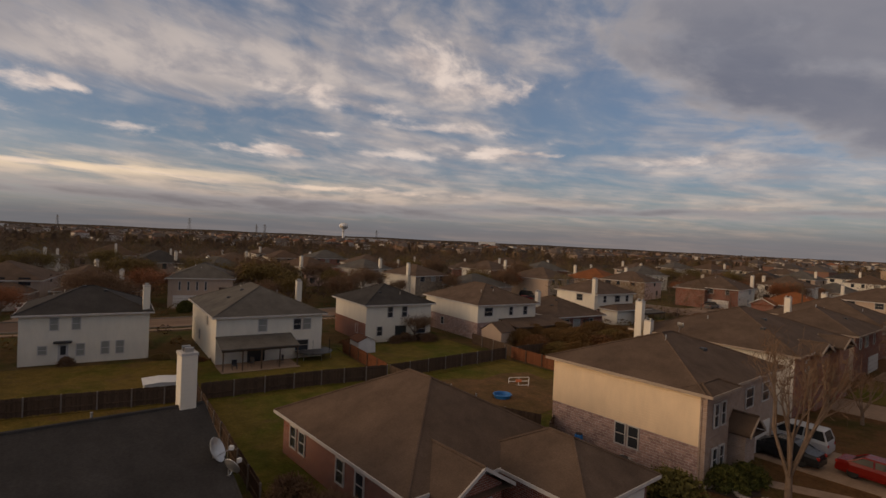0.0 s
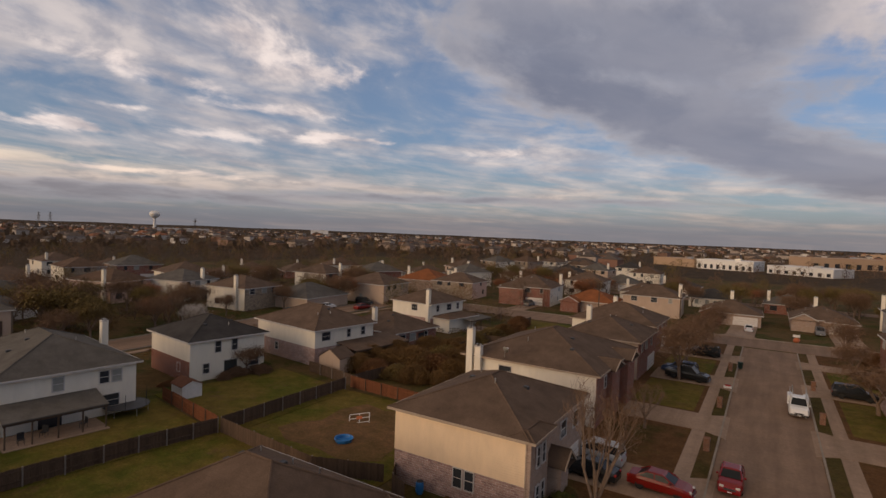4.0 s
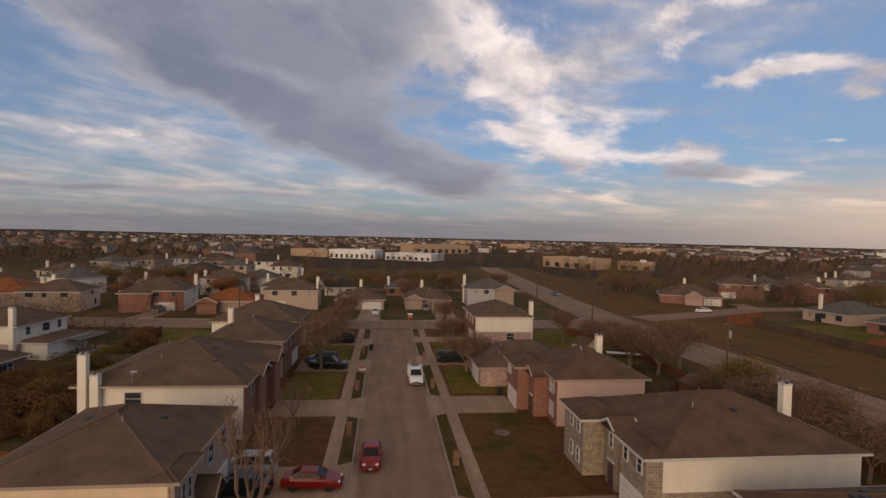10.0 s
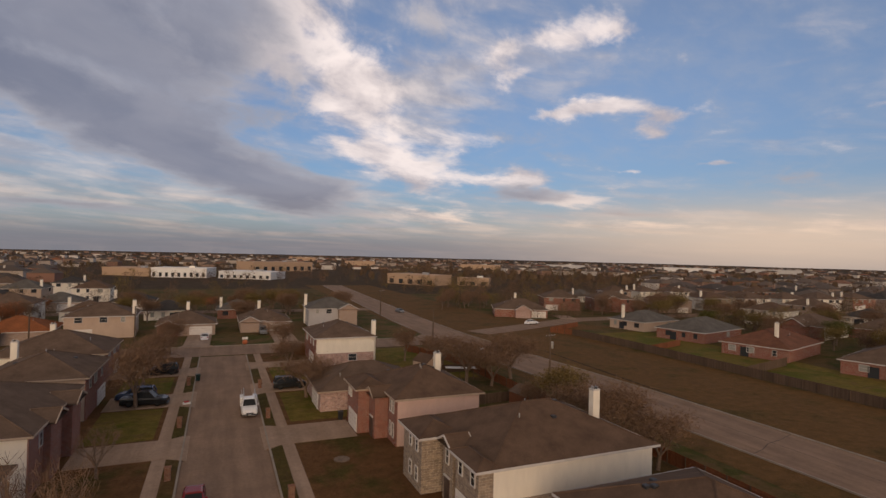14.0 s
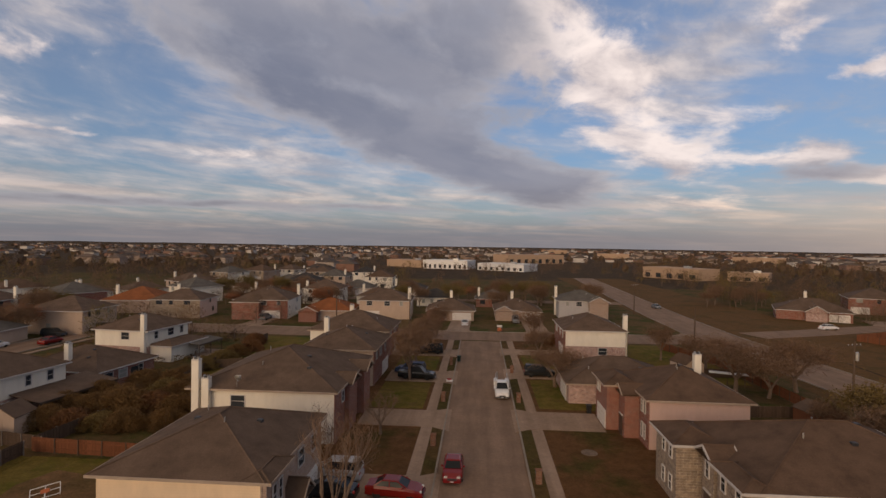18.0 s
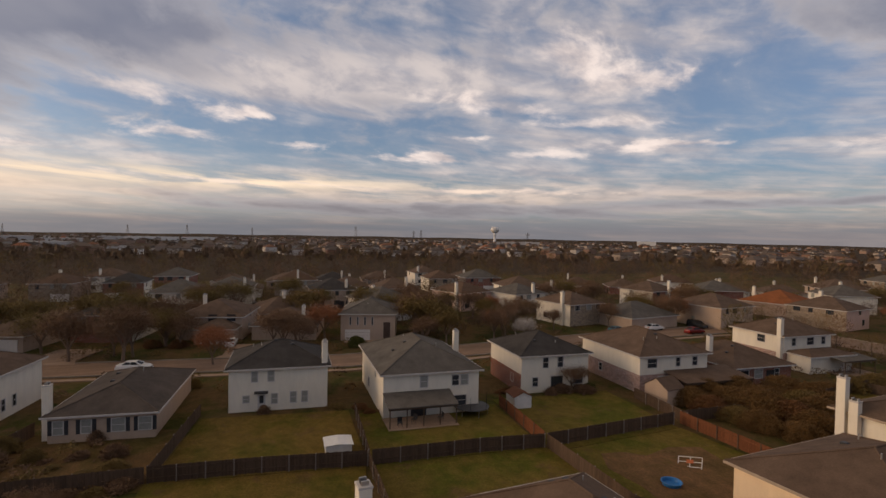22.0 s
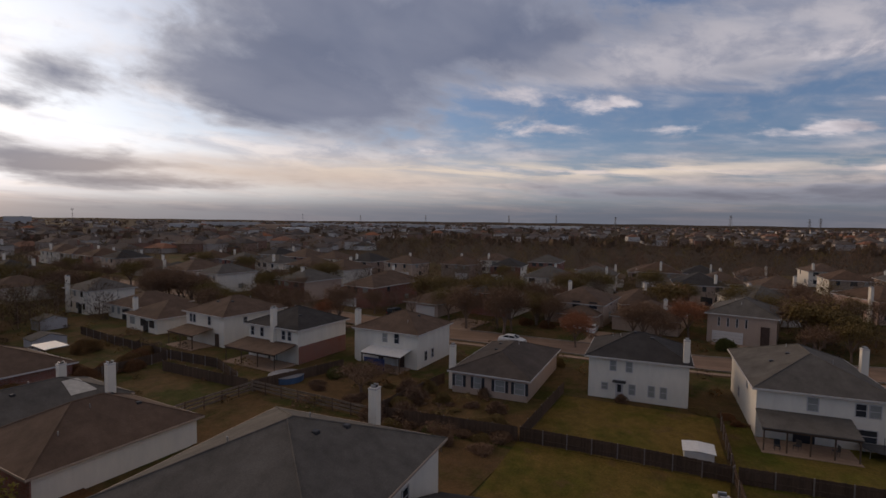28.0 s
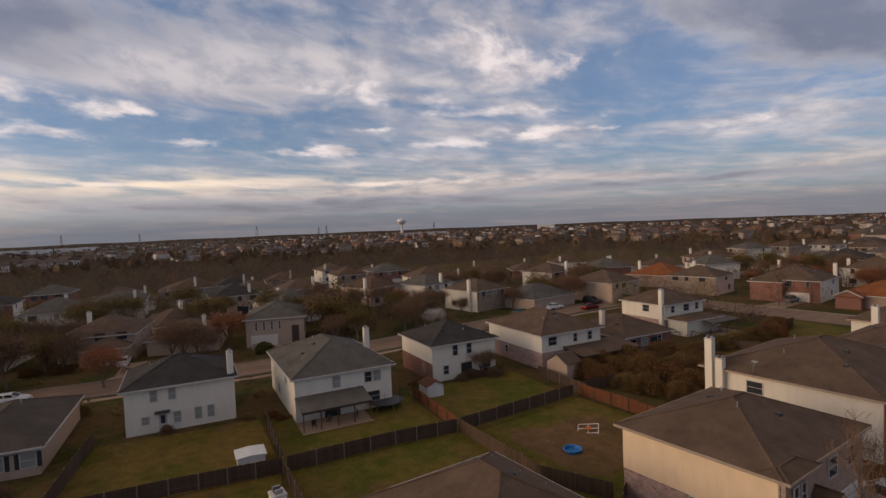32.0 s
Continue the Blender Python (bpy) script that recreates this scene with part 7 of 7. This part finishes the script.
def shed(label, x, y, rz, w, d, h, wall, roof, rise=0.5):
    t = thing("shed", label, "shed", pose(x, y, 0, 0, 0, rz))
    part("wall", Geo().loft([[(-w / 2, yy, 0), (w / 2, yy, 0), (w / 2, yy, h), (0, yy, h + rise), (-w / 2, yy, h)] for yy in (-d / 2, d / 2)]), wall, t)
    for s in (-1, 1):
        part("roof", Geo().loft([[(s * (w / 2 + 0.15), yy, h - 0.06), (0, yy, h + rise + 0.03), (0, yy, h + rise + 0.09), (s * (w / 2 + 0.15), yy, h)] for yy in (-d / 2 - 0.12, d / 2 + 0.12)]), roof, t)
    part("door", Geo().box(-0.5, 0.5, -d / 2 - 0.03, -d / 2 + 0.02, 0.02, h - 0.15), wall, t)
    return t


shed("low white metal storage shed by the fence", -49.6, 11.1, 82, 2.4, 2.2, 0.95, CANVAS, CANVAS, 0.03)
shed("small white shed with a red-brown roof", -55.0, 34.6, 82, 2.2, 2.6, 1.4, CANVAS, ROOF["red"], 0.5)
shed("brown garden shed with a shingle roof", -49.4, 52.6, 5, 3.4, 3.0, 2.1, WALL["tan"], ROOF["brown"], 1.1)
shed("tan shed behind the brick house", 33.2, 86.5, 20, 3.4, 3.6, 2.3, WALL["tan"], ROOF["tan"], 1.1)
shed("red-brown board shed near the fence", 39.0, 63.2, 10, 3.8, 3.2, 2.2, FENCER, ROOF["brown"], 0.8)
shed("low grey garden shed behind a canopy", -63.4, -80.6, -19, 4.6, 3.4, 1.7, WALL["grey"], ROOF["grey"], 0.7)
shed("grey shed beyond a back yard", -74.6, -93.6, -19, 4.4, 3.6, 1.8, WALL["grey"], ROOF["grey"], 0.7)
shed("brown shed in a further back yard", -84.0, -66.0, -19, 3.2, 3.0, 2.2, WALL["tan"], ROOF["brown"], 0.9)


def patio(label, x, y, rz, w, d, z0, z1, roof, posts=4, slab=True):
    """A lean-to roof: its high edge at local -x, posts along +x."""
    t = thing("patio_cover", label, "patio cover", pose(x, y, 0, 0, 0, rz))
    part("roof", Geo().loft([[(-w / 2, yy, z1 - 0.1), (w / 2, yy, z0 - 0.1), (w / 2, yy, z0), (-w / 2, yy, z1)] for yy in (-d / 2, d / 2)]), roof, t)
    part("beam", Geo().box(w / 2 - 0.22, w / 2 - 0.08, -d / 2 + 0.05, d / 2 - 0.05, z0 - 0.30, z0 - 0.09), WOOD, t)
    for i in range(posts):
        yy = -d / 2 + 0.2 + (d - 0.4) * i / (posts - 1)
        part("post", Geo().block(w / 2 - 0.21, w / 2 - 0.09, yy - 0.06, yy + 0.06, 0, z0 - 0.28, 0.01), WOOD, t)
    if slab:
        part("slab", Geo().block(-w / 2, w / 2 + 0.3, -d / 2, d / 2, -0.05, 0.10, 0.02), WALKC, t)
    return t


patio("grey-roofed patio cover on dark wooden posts", -53.9, 21.2, -7, 3.4, 7.8, 2.3, 3.0, ROOF["grey"], 5)
patio("brown-roofed patio cover on posts", -50.4, 61.4, -7, 5.0, 11.0, 2.3, 3.0, ROOF["brown"], 4)
patio("brown patio cover behind a white house", -65.5, -43.8, -15, 4.2, 10.2, 2.3, 2.9, ROOF["brown"], 4)
patio("white metal porch roof over a back door", -68.2, -25.6, -13, 3.0, 6.6, 2.3, 2.7, CANVAS, 3)
patio("low brown patio cover by a white house", -71.4, -60.6, -19, 3.6, 7.0, 2.3, 2.9, ROOF["brown"], 3)
patio("flat white canopy in a back yard", -57.6, -72.6, -19, 3.0, 4.6, 2.3, 2.4, CANVAS, 3, False)
patio("grey-roofed porch beyond a low house", -50.0, 93.0, -6, 3.4, 7.0, 2.3, 2.7, ROOF["grey"], 3)
patio("pale canopy beside the fence", 36.6, 80.0, 70, 2.6, 5.0, 2.1, 2.4, CANVAS, 3, False)

tr = thing("trampoline", "round black trampoline with a dark grey rim", "trampoline", pose(-54.6, 27.9, 0))
part("mat", Geo().lathe([(0.05, 0.78), (1.93, 0.80), (1.93, 0.83), (0.05, 0.81)], 28), MESHB, tr)
part("rim", Geo().lathe([(1.93, 0.78), (2.05, 0.78), (2.08, 0.82), (2.05, 0.87), (1.93, 0.86)], 28), plain("rim_pad", (0.055, 0.055, 0.06), 0.6), tr)
for i in range(6):
    a = math.tau * (i + 0.5) / 6
    part("net_pole", Geo().tube((2.0 * math.cos(a), 2.0 * math.sin(a), 0.8), (2.0 * math.cos(a), 2.0 * math.sin(a), 2.3), 0.02, 0.02, 6), MESHB, tr)
for i in range(6):
    a = math.tau * i / 6
    part("leg", Geo().tube((1.9 * math.cos(a), 1.9 * math.sin(a), 0), (1.9 * math.cos(a), 1.9 * math.sin(a), 0.8), 0.03, 0.03, 6), METAL, tr)
po = thing("paddling_pool", "round blue plastic paddling pool on the worn yard", "pool", pose(-32.3, 35.4, 0.03))
part("shell", Geo().lathe([(0.1, 0.02), (0.72, 0.02), (0.80, 0.30), (0.88, 0.32), (0.86, 0.36), (0.76, 0.34), (0.68, 0.07), (0.1, 0.06)], 24), BLUEP, po)
ra = thing("metal_frame", "tipped white tube frame lying on the grass", "frame", pose(-34.6, 40.2, 0.30, 25, -8, 35))
for k in range(3):
    part("tube", Geo().tube((-1.0, -0.6 + 0.6 * k, 0), (1.0, -0.6 + 0.6 * k, 0), 0.035, 0.035, 6), CANVAS, ra)
for k in range(3):
    part("tube", Geo().tube((-1.0 + 1.0 * k, -0.6, 0), (-1.0 + 1.0 * k, 0.6, 0), 0.035, 0.035, 6), CANVAS, ra)
for k in (-1, 1):
    part("tube", Geo().tube((k, -0.6, 0), (k * 0.8, -0.7, -0.55), 0.035, 0.035, 6), CANVAS, ra)
part("seat", Geo().block(-0.3, 0.3, -0.2, 0.2, 0.03, 0.09, 0.02), ORANGE, ra)
ap = thing("above_ground_pool", "oval blue above-ground pool with a grey cover", "pool", pose(-59.4, -36.0, 0, 0, 0, -19))
part("wall", Geo().lathe([(0.2, 0.0), (2.2, 0.0), (2.24, 0.75), (2.2, 0.8), (0.2, 0.8)], 24), plain("pool_blue", (0.06, 0.11, 0.20), 0.4), ap)
part("cover", Geo().lathe([(0.1, 0.86), (1.6, 0.82), (2.26, 0.78), (2.28, 0.80), (1.6, 0.88), (0.1, 0.92)], 24), plain("pool_cover", (0.20, 0.20, 0.22), 0.7, scale=3), ap)
tp = thing("tarpaulin", "blue tarpaulin hung under a porch roof", "tarpaulin", pose(-66.9, -26.8, 0, 0, 0, -13))
part("sheet", Geo().loft([[(0.0 + 0.05 * math.sin(i * 2.1), -1.7 + 0.34 * i, 0.1), (0.04 + 0.05 * math.sin(i * 2.1), -1.7 + 0.34 * i, 0.1), (0.04 + 0.03 * math.sin(i), -1.7 + 0.34 * i, 1.7), (0.03 * math.sin(i), -1.7 + 0.34 * i, 1.7)] for i in range(11)]), plain("tarp_blue", (0.02, 0.04, 0.13), 0.5), tp)


def dish(label, x, y, z, yaw, r):
    d = thing("satellite_dish", label, "satellite dish", pose(x, y, z, 0, 0, yaw))
    bowl = part("bowl", Geo().lathe([(0.02, 0.0), (r * 0.5, 0.03), (r, 0.12), (r * 1.02, 0.13), (r, 0.15), (r * 0.5, 0.06), (0.02, 0.03)], 20), METAL, d)
    bowl.matrix_basis = pose(0, 0, 0.62, 62, 0, 0)
    part("mast", Geo().tube((0, 0.05, -0.15), (0, 0.05, 0.6), 0.03, 0.03, 7), METAL, d)
    part("feed_arm", Geo().tube((0, 0, 0.35), (0, -r * 1.3, 0.75), 0.025, 0.02, 6), METAL, d)
    part("feed_horn", Geo().block(-0.07, 0.07, -r * 1.3 - 0.1, -r * 1.3 + 0.08, 0.70, 0.86, 0.02), CANVAS, d)
    return d


dish("large grey satellite dish on the dark roof", -21.3, 6.9, 4.75, 140, 0.50)
dish("small grey satellite dish on the dark roof's edge", -20.4, 7.2, 4.3, 205, 0.36)
dish("small satellite dish on the brick house's roof", -24.6, 52.6, 5.9, 170, 0.36)
for n_, (x, y) in enumerate(((-4.45, 68.6), (5.35, 69.2), (5.4, 84.6), (-4.5, 89.2), (-4.45, 53.5), (5.35, 46.0))):
    t = thing("mailbox", "tan brick mailbox pillar on the verge", "mailbox", pose(x, y, 0.13), "mailboxes along the kerb")
    part("pillar", Geo().block(-0.26, 0.26, -0.26, 0.26, -0.05, 1.12, 0.02), MAILB, t)
    part("cap", Geo().block(-0.30, 0.30, -0.30, 0.30, 1.12, 1.20, 0.03), MAILB, t)
    part("mail_door", Geo().box(0.27 if x < 0 else -0.30, 0.30 if x < 0 else -0.27, -0.12, 0.12, 0.85, 1.08), DARKM, t)


def bin_(label, x, y, yaw, m):
    t = thing("wheelie_bin", label, "bin", pose(x, y, 0.14, 0, 0, yaw))
    part("body", Geo().loft([[(-0.22, -0.25, 0.06), (0.22, -0.25, 0.06), (0.22, 0.25, 0.06), (-0.22, 0.25, 0.06)], [(-0.29, -0.33, 0.98), (0.29, -0.33, 0.98), (0.29, 0.33, 0.98), (-0.29, 0.33, 0.98)]]), m, t)
    part("lid", Geo().block(-0.31, 0.31, -0.36, 0.36, 0.98, 1.06, 0.02), m, t)
    for s in (-1, 1):
        w = part("wheel", Geo().lathe([(0.02, -0.03), (0.10, -0.03), (0.10, 0.03), (0.02, 0.03)], 12), RUBBER, t)
        w.matrix_basis = pose(s * 0.24, 0.24, 0.10, 0, 90, 0)


bin_("dark green wheeled bin at the kerb", -3.3, 91.6, 20, plain("bin_green", (0.012, 0.03, 0.025), 0.5))
bin_("dark wheeled bin beside a garage", 13.6, 65.6, 0, plain("bin_dark", (0.02, 0.02, 0.022), 0.5))
bin_("dark wheeled bin far down the street", -38.6, -103, 0, plain("bin_far", (0.02, 0.022, 0.022), 0.5))
pk = thing("parcel", "small red and white box lying at the kerb", "box", pose(-4.2, 78.4, 0.14, 0, 0, 15))
part("carton", Geo().block(-0.45, 0.45, -0.22, 0.22, 0, 0.26, 0.02), CANVAS, pk)
part("lid", Geo().block(-0.3, 0.3, -0.18, 0.18, 0.26, 0.42, 0.02), TAIL, pk)
ob_ = thing("street_basketball", "orange ball lying on the cross street", "ball", pose(5.0, 124.5, 0.02))
part("ball", Geo().lathe([(0.02, 0.0), (0.34, 0.08), (0.58, 0.34), (0.60, 0.55), (0.42, 0.9), (0.02, 1.05)], 16), ORANGE, ob_, smooth=True)
tv = thing("goal_board", "white board with dark frame standing over the ball", "board", pose(5.0, 125.2, 0.02))
part("board", Geo().block(-0.6, 0.6, -0.03, 0.03, 1.0, 1.5, 0.01), CANVAS, tv)
part("stand", Geo().tube((0, 0.05, 0), (0, 0.05, 1.1), 0.04, 0.04, 6), DARKM, tv)
tr_ = thing("tree_ring", "low round ring of soiled stone set in the lawn", "ring", pose(11.1, 53.1, 0.12))
part("rim", Geo().lathe([(0.55, 0.0), (0.78, 0.0), (0.80, 0.07), (0.74, 0.10), (0.56, 0.09)], 20), EDGER, tr_)
part("gravel", Geo().lathe([(0.02, 0.03), (0.58, 0.03), (0.58, 0.05), (0.02, 0.06)], 20), WALKC, tr_)
ed = thing("stone_edging", "winding edging of pale stones round a shrub bed", "edging", pose(-11.5, 33.0, 0.12))
rng = random.Random(5)
for i in range(22):
    u = i / 21
    x, y = -1.6 + 3.1 * u, -0.6 + 0.55 * math.sin(u * 6.5) + 1.5 * u
    part("stone", Geo().block(x - 0.14, x + 0.14, y - 0.12, y + 0.12, -0.05, rng.uniform(0.14, 0.24), 0.04), ROCK, ed)
patch("shrub_bed", "dark mulched bed before the cream house", [(-13.4, 32.0), (-11.3, 32.6), (-10.6, 34.2), (-11.6, 36.0), (-13.4, 36.4)], 0.15, plain("mulch", (0.045, 0.030, 0.022), 1.0, scale=6), "bed")
for x, y in ((-25.3, 35.2), (-25.1, 37.4)):
    t = thing("barrel", "dark plastic barrel against the house wall", "barrel", pose(x, y, 0.03))
    part("drum", Geo().lathe([(0.25, 0), (0.30, 0.1), (0.32, 0.45), (0.30, 0.8), (0.25, 0.9)], 14), MESHB, t)
gr_ = thing("grill", "covered dark grill behind the cream house", "grill", pose(-26.2, 38.2, 0.03, 0, 0, 20))
part("cover", Geo().block(-0.7, 0.7, -0.35, 0.35, 0.0, 1.05, 0.12), DARKM, gr_)
ac = thing("air_conditioner", "grey air conditioner unit beside the brick wall", "air conditioner", pose(-17.4, 30.7, 0.03))
part("casing", Geo().block(-0.4, 0.4, -0.4, 0.4, 0.05, 0.85, 0.05), METAL, ac)
part("fan_grille", Geo().lathe([(0.05, 0.85), (0.30, 0.85), (0.30, 0.88), (0.05, 0.88)], 14), DARKM, ac)
for k, (x, y) in enumerate(((-53.3, 23.4), (-53.6, 20.4), (-53.2, 18.6))):
    t = thing("patio_chair", "dark metal chair under the patio cover", "chair", pose(x, y, 0.10, 0, 0, 40 * k), "patio chairs")
    part("seat", Geo().block(-0.25, 0.25, -0.25, 0.25, 0.40, 0.45, 0.01), DARKM, t)
    part("backrest", Geo().block(-0.25, 0.25, 0.22, 0.27, 0.45, 0.95, 0.01), DARKM, t)
    for a, b in ((-1, -1), (-1, 1), (1, -1), (1, 1)):
        part("leg", Geo().tube((a * 0.22, b * 0.22, 0), (a * 0.22, b * 0.22, 0.41), 0.02, 0.02, 5), DARKM, t)

t = thing("wooden_steps", "small stack of weathered boards by the cream house", "boards", pose(-25.6, 41.0, 0.04, 0, 0, 12))
for i in range(4):
    part("board", Geo().block(-0.8, 0.8, -0.9 + i * 0.45, -0.52 + i * 0.45, 0.0, 0.55 - i * 0.1, 0.01), WOOD, t)
t = thing("plastic_barrel", "blue plastic barrel beside the brick wall", "barrel", pose(-21.4, 31.6, 0.03))
part("body", Geo().lathe([(0.24, 0.0), (0.30, 0.2), (0.31, 0.5), (0.29, 0.8), (0.24, 0.9)], 14), BLUEP, t)
part("lid", Geo().lathe([(0.25, 0.9), (0.25, 0.94), (0.1, 0.97)], 14), DARKM, t)
t = thing("grey_bin", "grey bin at the back corner of the cream house", "bin", pose(-25.4, 34.6, 0.03, 0, 0, 10))
part("body", Geo().loft([[(-0.24, -0.28, 0), (0.24, -0.28, 0), (0.24, 0.28, 0), (-0.24, 0.28, 0)], [(-0.3, -0.36, 1.0), (0.3, -0.36, 1.0), (0.3, 0.36, 1.0), (-0.3, 0.36, 1.0)]]), DARKM, t)
part("lid", Geo().block(-0.32, 0.32, -0.38, 0.38, 1.0, 1.07, 0.02), METAL, t)

# ---- poles, tower and pylons ----


def utility_pole(label, x, y, h, cross=True, box=False, lean=0.0):
    t = thing("utility_pole", label, "pole", pose(x, y, -0.05, lean, 0, 20))
    part("pole", Geo().tube((0, 0, 0), (0, 0, h), 0.17, 0.11, 9), WOOD, t)
    if cross:
        arm = part("crossarm", Geo().block(-1.2, 1.2, -0.06, 0.06, h - 0.7, h - 0.55, 0.01), WOOD, t)
        for s in (-1.05, -0.4, 0.4, 1.05):
            part("insulator", Geo().lathe([(0.05, h - 0.55), (0.06, h - 0.42), (0.03, h - 0.36)], 8, (s, 0)), METAL, arm)
    if box:
        part("transformer", Geo().lathe([(0.24, h - 2.6), (0.26, h - 2.5), (0.26, h - 1.6), (0.2, h - 1.5)], 12, (0.42, 0)), METAL, t)
    return t


utility_pole("wooden utility pole with a transformer by the wide road", 48.0, 71.0, 9.0, True, True)
utility_pole("slender utility pole beside the wide road", 46.5, 161.5, 9.5)
utility_pole("slender pole at the corner of the wide road", 45.5, 114.5, 8.0, False)
utility_pole("thin pole beyond the wide road", 86.0, 187.0, 8.0, False)
utility_pole("thin pole in the field", 90.6, 179.0, 8.0, False)
utility_pole("slender street light pole at the cross street", -16.7, 128.0, 8.5, False)
utility_pole("street light pole between the trees", -35.0, 128.5, 8.5, False)
tw = thing("water_tower", "white water tower on a flared stem", "water tower", pose(-1460, 826, far_z(1460, 826)))
part("stem", Geo().lathe([(8, 0), (4, 6), (3.2, 26), (5, 33)], 20), CANVAS, tw, smooth=True)
part("tank", Geo().lathe([(5, 33), (11, 37), (14, 43), (13, 48), (8, 52), (1, 53)], 24), CANVAS, tw, smooth=True)


def pylon(label, x, y, h):
    t = thing("pylon", label, "pylon", pose(x, y, far_z(x, y), 0, 0, 30))
    for a, b in ((-1, -1), (-1, 1), (1, -1), (1, 1)):
        part("leg", Geo().tube((a * h * 0.09, b * h * 0.09, 0), (a * 0.6, b * 0.6, h), 0.6, 0.4, 4), DARKM, t)
    for z, w in ((0.72, 0.22), (0.84, 0.18), (0.95, 0.13)):
        part("crossarm", Geo().tube((-h * w, 0, h * z), (h * w, 0, h * z), 0.5, 0.5, 4), DARKM, t)


for yaw, r, h in ((106, 2500, 42), (97, 2500, 48), (92, 2500, 52), (86, 2500, 46), (75.5, 2200, 54), (68.5, 2300, 46), (69.3, 2300, 44), (57.0, 2400, 44), (113, 2600, 40), (119, 2600, 40)):
    pylon("lattice power pylon on the horizon", -math.sin(radians(yaw)) * r, math.cos(radians(yaw)) * r, h)
for yaw, r, h in ((154.5, 900, 27), (156.0, 900, 27), (158.8, 900, 29), (159.4, 900, 29), (161.2, 950, 24), (163.0, 950, 24), (139.2, 1500, 36)):
    t = thing("floodlight_mast", "tall floodlight mast against the bright sky", "mast", pose(-math.sin(radians(yaw)) * r, math.cos(radians(yaw)) * r, far_z(0, r) - 1, 0, 0, yaw))
    part("mast", Geo().tube((0, 0, 0), (0, 0, h), 0.5, 0.35, 6), DARKM, t)
    part("lamp_bank", Geo().block(-2.6, 2.6, -0.3, 0.3, h - 1.5, h + 0.4, 0.1), DARKM, t)

# ---- far commercial buildings ----


def hall(label, x0, y0, x1, y1, depth, h, wall, bays=0, roof=None):
    """A flat-roofed hall whose front runs from (x0, y0) to (x1, y1)."""
    ln, ang = math.hypot(x1 - x0, y1 - y0), math.degrees(math.atan2(y1 - y0, x1 - x0))
    t = thing("commercial_building", label, "building", pose(x0, y0, far_z((x0 + x1) / 2, (y0 + y1) / 2) - 0.1, 0, 0, ang))
    part("wall", Geo().box(0, ln, 0, depth, -1, h), wall, t)
    part("parapet", Geo().box(-0.2, ln + 0.2, -0.2, depth + 0.2, h, h + 0.5), CANVAS if wall is CANVAS else wall, t)
    for i in range(bays):
        u = ln * (i + 0.5) / bays
        part("window", Geo().box(u - ln / bays * 0.22, u + ln / bays * 0.22, -0.12, 0.05, 0.6, h * 0.55), PANE, t)
    part("roof_unit", Geo().block(ln * 0.6, ln * 0.6 + 4, depth * 0.4, depth * 0.4 + 3, h, h + 1.8, 0.1), METAL, t)
    return t


TANW = plain("tan_wall", (0.42, 0.29, 0.20), 0.8, var=0.1)
GREYW = plain("pale_wall", (0.46, 0.45, 0.45), 0.8, var=0.12)
hall("long white flat-roofed commercial building", -45, 424, -9, 415, 26, 6.4, CANVAS, 9)
hall("white flat-roofed commercial building with many bays", -1, 412, 33, 392, 24, 5.0, CANVAS, 8)
hall("tan flat-roofed commercial building", -80, 455, -47, 430, 24, 5.5, TANW, 0)
hall("tan commercial building with parapet far off", 30, 545, 92, 580, 30, 9.0, TANW, 8)
hall("tan brick commercial building beyond a lot", 108, 356, 130, 322, 20, 6.5, TANW, 5)
hall("low tan building beyond the trees", 150, 330, 168, 318, 14, 5.0, TANW, 3)
rng = random.Random(9)
for yaw, r, ln, h, m in ((98, 1450, 70, 7, GREYW), (95, 1350, 110, 8, CANVAS), (102, 1100, 60, 6, GREYW), (106, 1250, 90, 8, GREYW), (110, 1400, 120, 8, GREYW), (114, 1150, 70, 7, GREYW), (118, 1300, 100, 8, GREYW), (122, 1000, 60, 7, TANW), (126, 1250, 120, 9, GREYW), (130, 1100, 60, 7, GREYW), (143, 1500, 50, 16, GREYW), (91, 1500, 80, 7, CANVAS),
                        (103, 760, 50, 6, GREYW), (112, 820, 46, 6, GREYW), (120, 760, 44, 6, CANVAS), (45, 1900, 60, 14, CANVAS), (-8, 1300, 60, 8, TANW), (-14, 900, 50, 7, TANW), (-27, 800, 60, 7, TANW), (-36, 1000, 70, 8, GREYW), (-48, 1100, 90, 8, CANVAS), (-55, 1300, 100, 8, GREYW), (58, 1500, 120, 7, GREYW)):
    a = radians(yaw)
    x, y = -math.sin(a) * r, math.cos(a) * r
    dx, dy = math.cos(a) * ln / 2, math.sin(a) * ln / 2
    hall("flat-roofed hall far off near the horizon", x - dx, y - dy, x + dx, y + dy, 30, h, m, 0)
